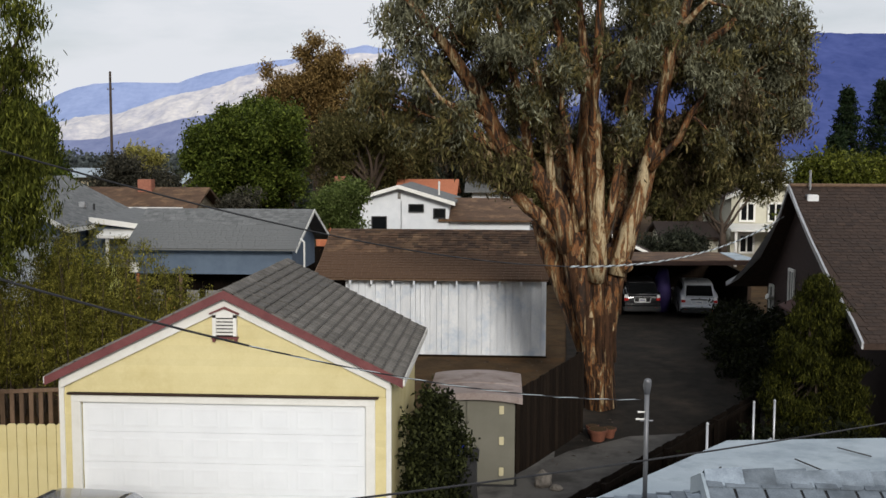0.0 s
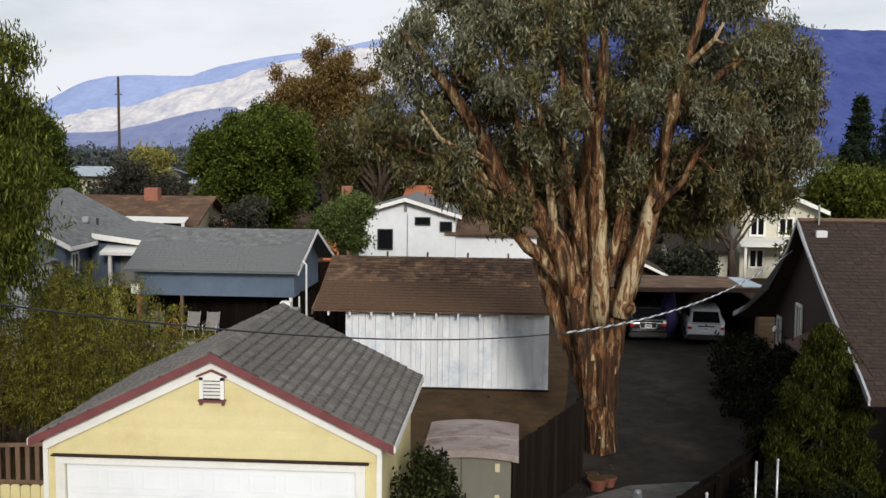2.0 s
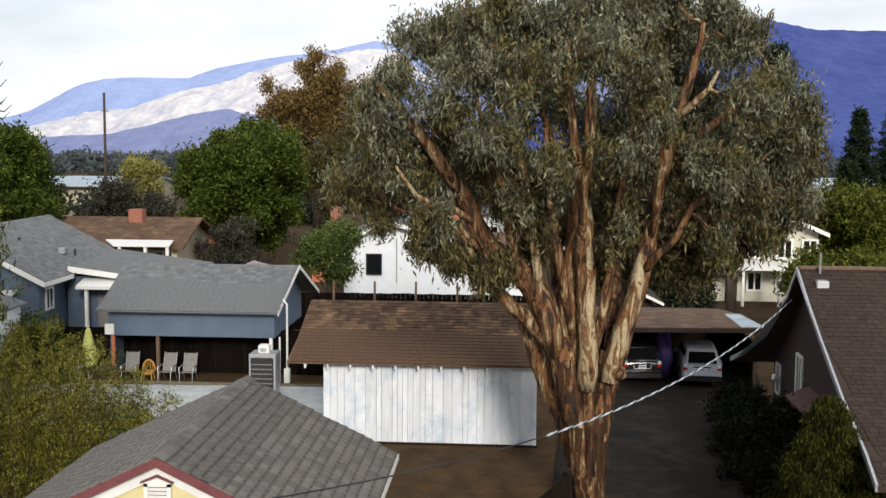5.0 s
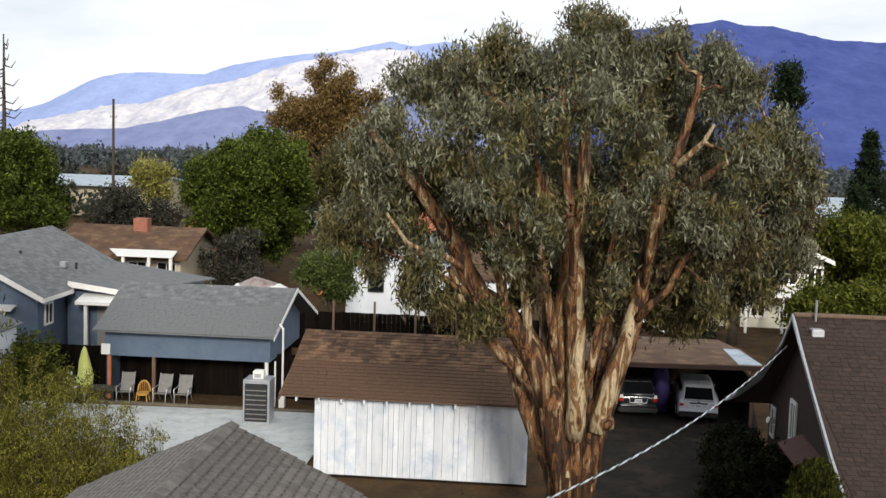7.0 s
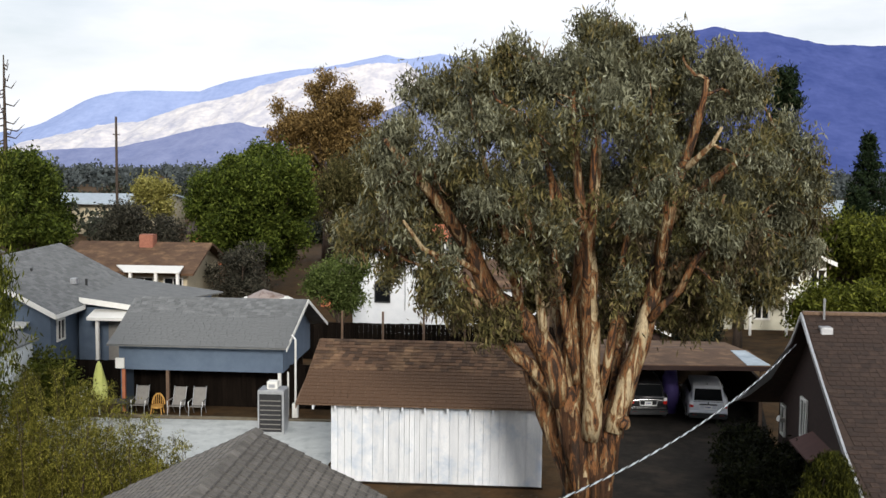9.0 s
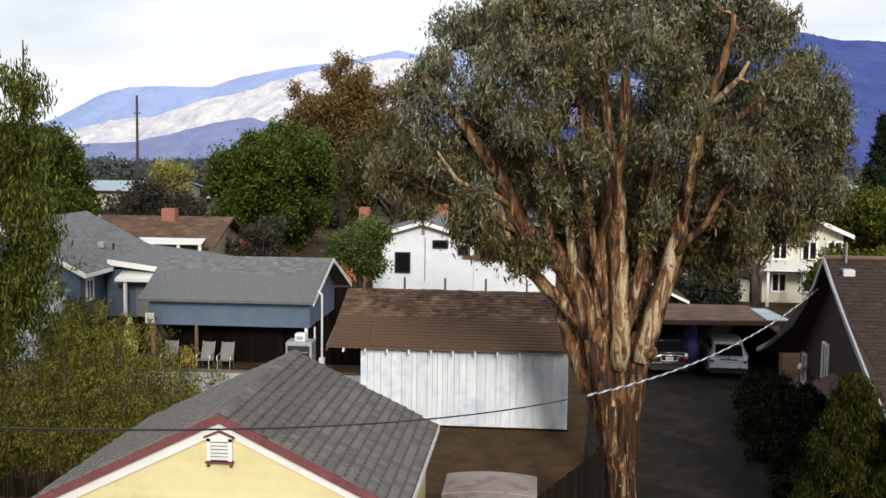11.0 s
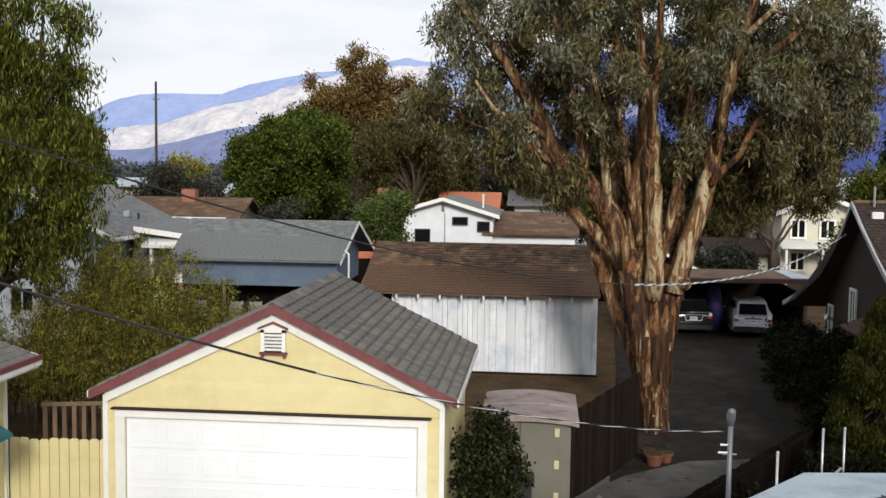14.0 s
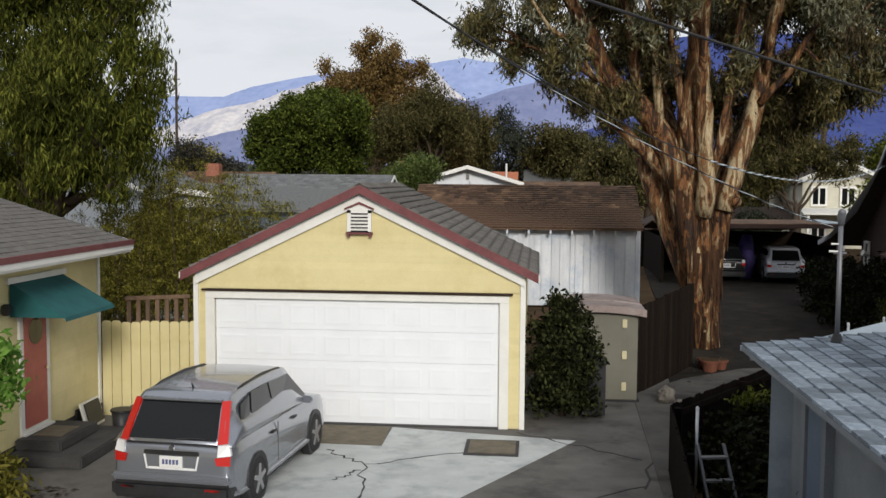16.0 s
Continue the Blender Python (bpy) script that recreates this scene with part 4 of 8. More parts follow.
def board_fence(name, label, a, b, h0, h1, material, board=0.14, gap=0.006, thick=0.022, side=1, seed=1, group="", pointed=False, rails=True, z0=None, z1=None, ground=True):
    """A fence of upright boards from a to b on two rails with posts; each board and post is a part."""
    a, b = Vector((*a, 0)), Vector((*b, 0))
    L = (b - a).length
    ang = math.degrees(math.atan2(b.y - a.y, b.x - a.x))
    za = g(a.x, a.y) if z0 is None else z0
    zb = g(b.x, b.y) if z1 is None else z1
    t = thing(name, label, "fence", (a.x, a.y, za), ang, group)
    rng = random.Random(seed)
    x = 0.0
    while x < L - 0.02:
        w = min(board, L - x)
        f = x / L
        zz = (zb - za) * f
        h = h0 + (h1 - h0) * f + rng.uniform(-0.015, 0.015)
        bm = bmesh.new()
        xa, xb = x + gap / 2, x + w - gap / 2
        if pointed:
            prism(bm, [(xa, 0, zz - 0.02), (xb, 0, zz - 0.02), (xb, 0, zz + h - 0.03), (xb - 0.03, 0, zz + h), (xa + 0.03, 0, zz + h), (xa, 0, zz + h - 0.03)], (0, thick, 0))
        else:
            prism(bm, [(xa, 0, zz - 0.02), (xb, 0, zz - 0.02), (xb, 0, zz + h), (xa, 0, zz + h)], (0, thick, 0))
        part("board", bm, material, t)
        x += board
    if rails:
        for f in (0.22, 0.8):
            part("rail", P([(0, thick + 0.002, h0 * f), (L, thick + 0.002, zb - za + h1 * f), (L, thick + 0.002, zb - za + h1 * f + 0.09), (0, thick + 0.002, h0 * f + 0.09)], (0, 0.04, 0)), material, t)
        n = max(1, int(L / 2.2))
        for i in range(n + 1):
            x = min(L - 0.05, max(0.05, L * i / n))
            zz = (zb - za) * x / L
            part("post", B((x - 0.045, thick + 0.044, zz - 0.1), (x + 0.045, thick + 0.134, zz + h0 + (h1 - h0) * x / L - 0.03)), material, t)
    return t


board_fence("yellow_fence", "pale yellow painted board fence beside the garage", (-2.08, 0.12), (-0.33, 0.12), 1.66, 1.70, M["yellow"], 0.175, 0.012, seed=2, pointed=True)
board_fence("dark_board_fence", "dark weathered board fence beside the cabinet", (7.45, 3.0), (9.0, 5.9), 1.72, 1.85, M["dark_wood"], 0.15, seed=3)
# low fence: the dark yard's shade is put into the board colour
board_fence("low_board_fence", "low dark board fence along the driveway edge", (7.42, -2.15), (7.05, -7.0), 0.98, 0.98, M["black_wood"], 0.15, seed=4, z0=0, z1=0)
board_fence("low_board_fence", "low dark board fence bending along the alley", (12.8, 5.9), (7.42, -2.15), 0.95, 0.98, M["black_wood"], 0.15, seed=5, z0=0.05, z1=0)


# ---- eucalyptus ----
def eucalyptus():
    bx, by, bz = 9.45, 7.6, 0.1
    rng = random.Random(11)
    t = thing("eucalyptus_tree", "huge eucalyptus with peeling orange and cream bark and hanging grey-green leaves", "tree", (bx, by, bz))
    def loc(p):
        return Vector((p[0] - bx, p[1] - by, p[2] - bz))
    bm = bmesh.new()
    # fluted trunk made of merged stems
    tube(bm, [loc(p) for p in ((9.54, 7.5, -0.1), (9.53, 7.5, 0.5), (9.48, 7.5, 1.4), (9.42, 7.55, 2.6), (9.30, 7.6, 3.5), (9.2, 7.6, 4.3))], [0.36, 0.29, 0.31, 0.38, 0.50, 0.38], 20, 0.11, rng)
    tube(bm, [loc(p) for p in ((9.68, 7.5, -0.1), (9.64, 7.4, 0.8), (9.66, 7.38, 2.0), (9.74, 7.42, 3.2), (9.93, 7.48, 4.1))], [0.22, 0.17, 0.20, 0.26, 0.26], 12, 0.12, rng)
    tube(bm, [loc(p) for p in ((9.40, 7.45, -0.1), (9.34, 7.36, 0.9), (9.22, 7.3, 2.2), (8.98, 7.3, 3.4), (8.76, 7.3, 4.5))], [0.22, 0.19, 0.25, 0.31, 0.29], 12, 0.12, rng)
    tube(bm, [loc(p) for p in ((9.5, 7.3, -0.1), (9.47, 7.22, 1.0), (9.42, 7.18, 2.4), (9.36, 7.2, 3.6), (9.3, 7.2, 4.2))], [0.16, 0.12, 0.15, 0.19, 0.17], 10, 0.14, rng)
    tube(bm, [loc(p) for p in ((9.3, 7.75, 1.5), (8.95, 7.85, 2.5), (8.6, 7.9, 3.3), (8.3, 7.9, 4.0), (8.0, 7.85, 4.8))], [0.30, 0.32, 0.30, 0.26, 0.20], 14, 0.12, rng)
    shape = BVHTree.FromBMesh(bm)
    trunk = part("trunk", bm, M["bark"], t, smooth=True)
    # loose strips of bark hanging on the trunk
    for k in range(70):
        a = radians(rng.uniform(-175, -5))
        z0, L, wd = rng.uniform(0.5, 4.2), rng.uniform(0.35, 1.3), rng.uniform(0.035, 0.10)
        da = rng.uniform(-0.10, 0.10)
        rows = []
        for i in range(6):
            f = i / 5
            row = []
            for side in (-1, 1):
                zz = max(0.15, z0 - L * f)
                ang = a + da * f + side * wd * (1 - 0.6 * f) / 0.9
                mid = Vector((-0.05 - 0.04 * zz + (0.10 if zz < 1 else 0), -0.05, zz))
                out = Vector((math.cos(ang), math.sin(ang), 0))
                hit = shape.ray_cast(mid + out * 3, -out)[0]
                if hit is None:
                    break
                row.append(hit + out * (0.008 + 0.05 * f * f + 0.012 * (side > 0)))
            if len(row) == 2:
                rows.append(row)
        if len(rows) < 4:
            continue
        bm = bmesh.new()
        vs = [[bm.verts.new(p) for p in row] for row in rows]
        fs = [bm.faces.new((p[0], p[1], q[1], q[0])) for p, q in zip(vs, vs[1:])]
        bmesh.ops.solidify(bm, geom=fs, thickness=0.012)
        part("bark_strip", bm, M["bark_strip"], trunk)
    limbs = [
        ([(8.79, 7.3, 4.1), (8.38, 7.25, 5.25), (7.79, 7.15, 5.98), (7.2, 7.0, 6.43), (6.87, 7.0, 7.0), (6.5, 6.8, 7.8), (5.9, 6.4, 8.7), (5.36, 6.2, 9.35), (4.92, 6.1, 9.85)], 0.31, 0.06, 0),
        ([(8.7, 7.4, 4.1), (8.0, 7.35, 4.9), (7.5, 7.3, 5.35), (7.2, 7.2, 5.55), (6.8, 7.1, 6.3), (6.5, 7.0, 7.0)], 0.19, 0.05, 0),
        ([(9.0, 7.4, 3.9), (8.97, 7.25, 5.15), (9.01, 7.2, 6.2), (9.06, 7.2, 7.5), (9.0, 7.3, 8.8), (8.8, 7.4, 11.3)], 0.29, 0.05, 0),
        ([(9.36, 7.1, 3.4), (9.36, 6.96, 4.3), (9.34, 6.95, 5.3), (9.28, 7.1, 6.45), (9.25, 7.3, 7.6), (9.4, 7.4, 9.2), (9.4, 7.5, 11.6)], 0.23, 0.04, 1),
        ([(9.86, 7.45, 3.6), (10.24, 7.5, 4.91), (10.52, 7.5, 5.88), (10.75, 7.5, 6.98), (10.93, 7.4, 8.12), (11.15, 7.2, 9.26), (11.49, 7.0, 10.5), (11.6, 6.9, 11.2)], 0.26, 0.05, 0),
        ([(9.84, 7.22, 3.5), (10.02, 7.24, 4.3), (10.24, 7.27, 5.05), (10.42, 7.32, 5.7), (10.55, 7.4, 6.3)], 0.22, 0.12, 1),
        ([(9.85, 7.6, 3.8), (10.0, 7.9, 4.9), (10.1, 8.5, 6.0), (10.5, 9.4, 8.0), (10.9, 10.2, 10.6)], 0.15, 0.05, 0),
        ([(9.1, 7.7, 4.2), (8.7, 8.6, 5.6), (8.3, 9.3, 7.2), (7.6, 9.7, 9.2), (7.2, 9.9, 10.6)], 0.22, 0.05, 0),
        ([(9.25, 7.3, 4.4), (9.2, 6.9, 5.6), (9.15, 6.4, 7.4), (9.2, 5.9, 9.4), (9.2, 5.7, 10.6)], 0.13, 0.04, 0),
        ([(7.75, 7.1, 5.95), (7.6, 6.6, 7.2), (7.2, 6.0, 8.6), (6.9, 5.7, 9.8)], 0.13, 0.03, 0),
        ([(10.79, 7.5, 6.98), (11.5, 7.5, 7.3), (12.3, 7.9, 7.7), (13.0, 8.4, 8.2)], 0.10, 0.03, 0),
        ([(10.93, 7.5, 8.1), (11.9, 7.9, 9.0), (12.9, 8.3, 9.8), (13.5, 8.5, 10.1)], 0.12, 0.03, 0),
        ([(11.15, 7.2, 9.26), (11.5, 6.9, 9.6), (11.9, 6.7, 10.2)], 0.09, 0.03, 1),
        ([(8.9, 7.2, 7.8), (8.4, 6.6, 9.0), (8.0, 6.0, 10.2)], 0.10, 0.03, 0),
        ([(10.7, 7.4, 6.6), (10.8, 6.8, 8.2), (10.8, 6.2, 9.4)], 0.09, 0.03, 0),
        ([(9.05, 7.1, 4.6), (8.75, 6.9, 6.0), (8.45, 6.7, 7.4), (8.35, 6.5, 9.0)], 0.12, 0.04, 0),
        ([(9.5, 7.0, 4.3), (9.75, 6.8, 5.8), (9.9, 6.6, 7.4), (10.1, 6.4, 9.0)], 0.11, 0.04, 0),
        ([(8.3, 7.1, 5.35), (8.15, 6.85, 6.6), (7.95, 6.6, 8.0), (7.7, 6.3, 9.2)], 0.11, 0.03, 1),
        ([(6.87, 6.9, 7.0), (6.3, 6.5, 7.4), (5.7, 6.2, 7.6), (5.3, 6.0, 8.2)], 0.08, 0.03, 1),
        ([(10.6, 7.3, 6.0), (11.2, 7.1, 6.7), (11.7, 6.9, 7.7), (12.0, 6.7, 8.8)], 0.10, 0.03, 0),
        ([(7.2, 7.0, 6.43), (6.7, 6.9, 6.6), (6.0, 6.8, 7.1), (5.2, 6.8, 7.3)], 0.09, 0.02, 0),
    ]
    tips = []
    for pts, r0, r1, kind in limbs:
        bm = bmesh.new()
        # finer, crooked path
        fine = []
        for p, q in zip(pts, pts[1:]):
            for s in (0, 0.5):
                v = Vector(p).lerp(Vector(q), s)
                fine.append(v + Vector([rng.uniform(-0.05, 0.05) for _ in range(3)]) * (s > 0))
        fine.append(Vector(pts[-1]))
        n = len(fine) - 1
        tube(bm, [loc(p) for p in fine], [r0 + (r1 - r0) * (i / n) ** 1.25 for i in range(n + 1)], 10, 0.10, rng)
        part("limb", bm, M["bark_pale" if kind else "bark"], t, "smooth cream limb" if kind else "", smooth=True)
        tips += fine[len(fine) // 2:]
    # stub and knots
    part("limb", T([loc(p) for p in ((9.98, 7.3, 3.7), (10.05, 7.1, 3.75), (10.1, 6.95, 3.7))], [0.2, 0.17, 0.1], 10, 0.1, rng), M["bark"], t, "broken limb stub", smooth=True)
    blobs_front = [(10.2, 6.0, 10.2, 0.92), (9.1, 5.5, 10.4, 0.89), (8.0, 5.5, 10.1, 0.89), (6.9, 5.5, 9.9, 0.89), (5.9, 6.0, 9.4, 0.8), (4.9, 6.5, 8.9, 0.71), (4.4, 7.0, 8.0, 0.55), (5.4, 6.5, 7.9, 0.65), (6.2, 6.0, 7.1, 0.5), (7.5, 5.5, 8.7, 0.85), (8.4, 5.2, 8.2, 0.55), (9.8, 5.5, 8.6, 0.6), (10.6, 5.8, 9.2, 0.6), (7.8, 5.7, 7.5, 0.35), (10.0, 6.5, 7.0, 0.25), (12.6, 6.6, 9.6, 0.7), (6.9, 6.4, 11.2, 0.5), (4.6, 7.2, 9.6, 0.5)]
    blobs_top = [(5.2, 6.5, 10.0, 0.71), (6.0, 7.5, 11.0, 0.86), (7.1, 8.0, 11.3, 0.94), (8.0, 7.5, 11.4, 0.86), (9.3, 7.5, 11.9, 0.92), (10.3, 8.0, 11.7, 0.95), (11.6, 8.0, 11.4, 0.96), (12.3, 8.0, 10.9, 0.77), (9.2, 7.4, 12.3, 0.36), (9.9, 7.8, 12.1, 0.38), (7.4, 7.6, 11.8, 0.4), (11.2, 8.0, 12.0, 0.36), (13.0, 8.2, 11.2, 0.5)]
    blobs_right = [(13.5, 8.5, 10.0, 0.8), (13.7, 8.5, 8.8, 0.8), (13.0, 9.0, 9.2, 1.05), (13.0, 8.5, 8.0, 0.85), (11.9, 7.8, 7.8, 0.55), (12.2, 8.6, 8.6, 0.9)]
    blobs_low = [(4.2, 7.2, 7.6, 0.5), (5.3, 8.4, 7.6, 0.6), (6.4, 9.2, 7.5, 0.65), (7.4, 9.6, 7.4, 0.6), (8.4, 10.2, 7.3, 0.7), (9.6, 10.0, 6.9, 0.8), (11.2, 9.8, 6.8, 0.85), (12.4, 9.4, 6.6, 0.4), (13.3, 8.6, 6.7, 0.35), (14.1, 8.8, 7.4, 0.6), (14.2, 8.6, 9.4, 0.5), (12.0, 7.0, 6.6, 0.3), (6.5, 8.6, 6.1, 0.2), (8.2, 8.8, 7.6, 0.8), (10.2, 8.8, 8.0, 0.8), (11.8, 6.6, 8.3, 0.7), (3.9, 7.8, 7.8, 0.5), (7.3, 8.6, 5.7, 0.25), (6.9, 7.6, 6.2, 0.35), (4.85, 7.2, 7.0, 0.28), (5.74, 7.2, 6.85, 0.3), (5.1, 7.2, 7.4, 0.36)]
    blobs_back = [(7.0, 10.0, 10.6, 1.1), (8.9, 10.5, 11.2, 1.26), (10.9, 10.5, 11.2, 1.27), (9.7, 10.0, 9.1, 1.24), (7.0, 9.5, 8.6, 1.08), (11.8, 10.3, 9.2, 1.1), (8.4, 9.0, 9.6, 1.0), (10.4, 8.6, 9.6, 0.9), (11.7, 9.5, 10.2, 0.8), (12.5, 9.3, 9.5, 0.8), (11.3, 9.0, 8.4, 0.7)]
    blobs_mid = [(8.2, 6.9, 7.0, 0.45), (7.6, 6.8, 7.7, 0.55), (9.9, 7.0, 7.5, 0.45), (10.2, 7.0, 8.4, 0.55), (8.5, 6.8, 8.3, 0.55), (9.8, 6.7, 6.5, 0.3), (11.4, 7.5, 7.0, 0.45), (12.2, 7.7, 7.0, 0.5), (7.0, 7.2, 8.4, 0.5), (6.3, 7.0, 9.0, 0.5), (11.6, 7.6, 8.6, 0.45), (10.4, 7.8, 6.6, 0.35), (8.0, 7.6, 6.4, 0.3), (5.6, 6.9, 8.4, 0.45), (12.8, 7.8, 7.6, 0.45)]
    blobs_under = [(11.1, 8.9, 6.1, 0.55), (11.9, 9.1, 6.2, 0.6), (12.7, 9.3, 6.3, 0.6), (13.5, 9.4, 6.6, 0.55), (11.4, 10.2, 6.0, 0.6), (12.4, 10.3, 6.3, 0.65), (13.3, 10.2, 6.9, 0.7), (10.2, 9.6, 6.1, 0.55), (9.6, 9.2, 5.6, 0.4), (10.6, 10.0, 5.4, 0.35), (12.0, 10.0, 5.5, 0.35), (8.6, 9.4, 6.4, 0.5), (14.2, 9.8, 7.4, 0.7), (14.5, 9.6, 8.4, 0.7), (11.9, 8.4, 7.0, 0.5), (5.80, 6.6, 6.55, 0.26), (6.40, 6.6, 6.25, 0.28), (7.05, 6.6, 5.95, 0.22), (7.46, 6.6, 6.05, 0.28)]
    allb = blobs_under + blobs_mid + blobs_front + blobs_top + blobs_right + blobs_back + blobs_low
    # twigs to the foliage
    bm = bmesh.new()
    for x, y, z, r in allb:
        c = Vector((x, y, z))
        near = sorted(tips, key=lambda p: (p - c).length)[0]
        pts = limb_to(bm, rng, loc(near), loc(c), 0.045, 0.015, 5)
        for _ in range(5):
            d = Vector([rng.gauss(0, 1) for _ in range(3)]).normalized() * r * 0.95
            limb_to(bm, rng, loc(c), loc(c + d), 0.02, 0.006, 4)
    part("twig_work", bm, M["bark"], t)["kind"] = "stuff"
    r = np.random.default_rng(12)
    def lb(bs):
        """Each mass of foliage as several tufts, with gaps between them."""
        out = []
        for x, y, z, q in bs:
            out.append((x - bx, y - by, z - bz, q * 0.5))
            for _ in range(5):
                d = Vector([rng.gauss(0, 1) for _ in range(3)]).normalized() * q * rng.uniform(0.55, 0.85)
                out.append((x + d.x - bx, y + d.y - by, z + d.z * 0.9 - bz - 0.05, q * rng.uniform(0.3, 0.52)))
        return out
    leaf_part("crown", leaves(r, lb(blobs_front), 620, 30, 0.15, 0.036, 0.17, 0.7, 0.3), M["euc_leaf"], t, "hanging grey-green sickle leaves")
    leaf_part("crown", leaves(r, lb(blobs_top), 1500, 30, 0.15, 0.036, 0.19, 0.7, 0.2), M["euc_leaf"], t, "hanging grey-green sickle leaves")
    leaf_part("crown", leaves(r, lb(blobs_back + blobs_right + blobs_low), 2750, 30, 0.155, 0.038, 0.20, 0.7, 0.2), M["euc_leaf"], t, "hanging grey-green sickle leaves")
    leaf_part("crown", leaves(r, lb(allb), 1400, 24, 0.17, 0.042, 0.19, 0.7, 0.2), M["euc_olive"], t, "olive leaves")
    leaf_part("crown", leaves(r, lb(blobs_mid), 520, 24, 0.18, 0.042, 0.20, 0.8, 0.2), M["euc_brown"], t, "brownish dry leaves among the limbs")
    leaf_part("crown", leaves(r, lb(blobs_under), 900, 24, 0.18, 0.042, 0.21, 0.8, 0.15), M["euc_olive"], t, "olive leaves hanging behind the limbs")
    leaf_part("crown", leaves(r, lb(blobs_under), 350, 24, 0.18, 0.042, 0.21, 0.8, 0.15), M["euc_brown"], t, "brownish dry leaves behind the limbs")


eucalyptus()


# ---- parked cars ----
def loft(bm, sections, close=True):
    rings = [[bm.verts.new(p) for p in s] for s in sections]
    n = len(rings[0])
    for a, b in zip(rings, rings[1:]):
        for k in range(n if close else n - 1):
            bm.faces.new((a[k], a[(k + 1) % n], b[(k + 1) % n], b[k]))
    bm.faces.new(rings[0][::-1])
    bm.faces.new(rings[-1])


def dense(sec, k=4):
    """Rings resampled on a smooth curve through their points, along the body and round it."""
    def spline(p0, p1, p2, p3, s):
        a, b, c, d = Vector(p0), Vector(p1), Vector(p2), Vector(p3)
        return 0.5 * (2 * b + (c - a) * s + (2 * a - 5 * b + 4 * c - d) * s * s + (3 * b - a - 3 * c + d) * s ** 3)
    n = len(sec[0])
    rings = [[spline(r[i - 1], r[i], r[(i + 1) % n], r[(i + 2) % n], q / 3) for i in range(n) for q in range(3)] for r in sec]
    out = []
    for j in range(len(rings) - 1):
        a, b, c, d = rings[max(0, j - 1)], rings[j], rings[j + 1], rings[min(len(rings) - 1, j + 2)]
        for q in range(k):
            out.append([tuple(spline(e, f, g2, h2, q / k)) for e, f, g2, h2 in zip(a, b, c, d)])
    return out + [[tuple(v) for v in rings[-1]]]


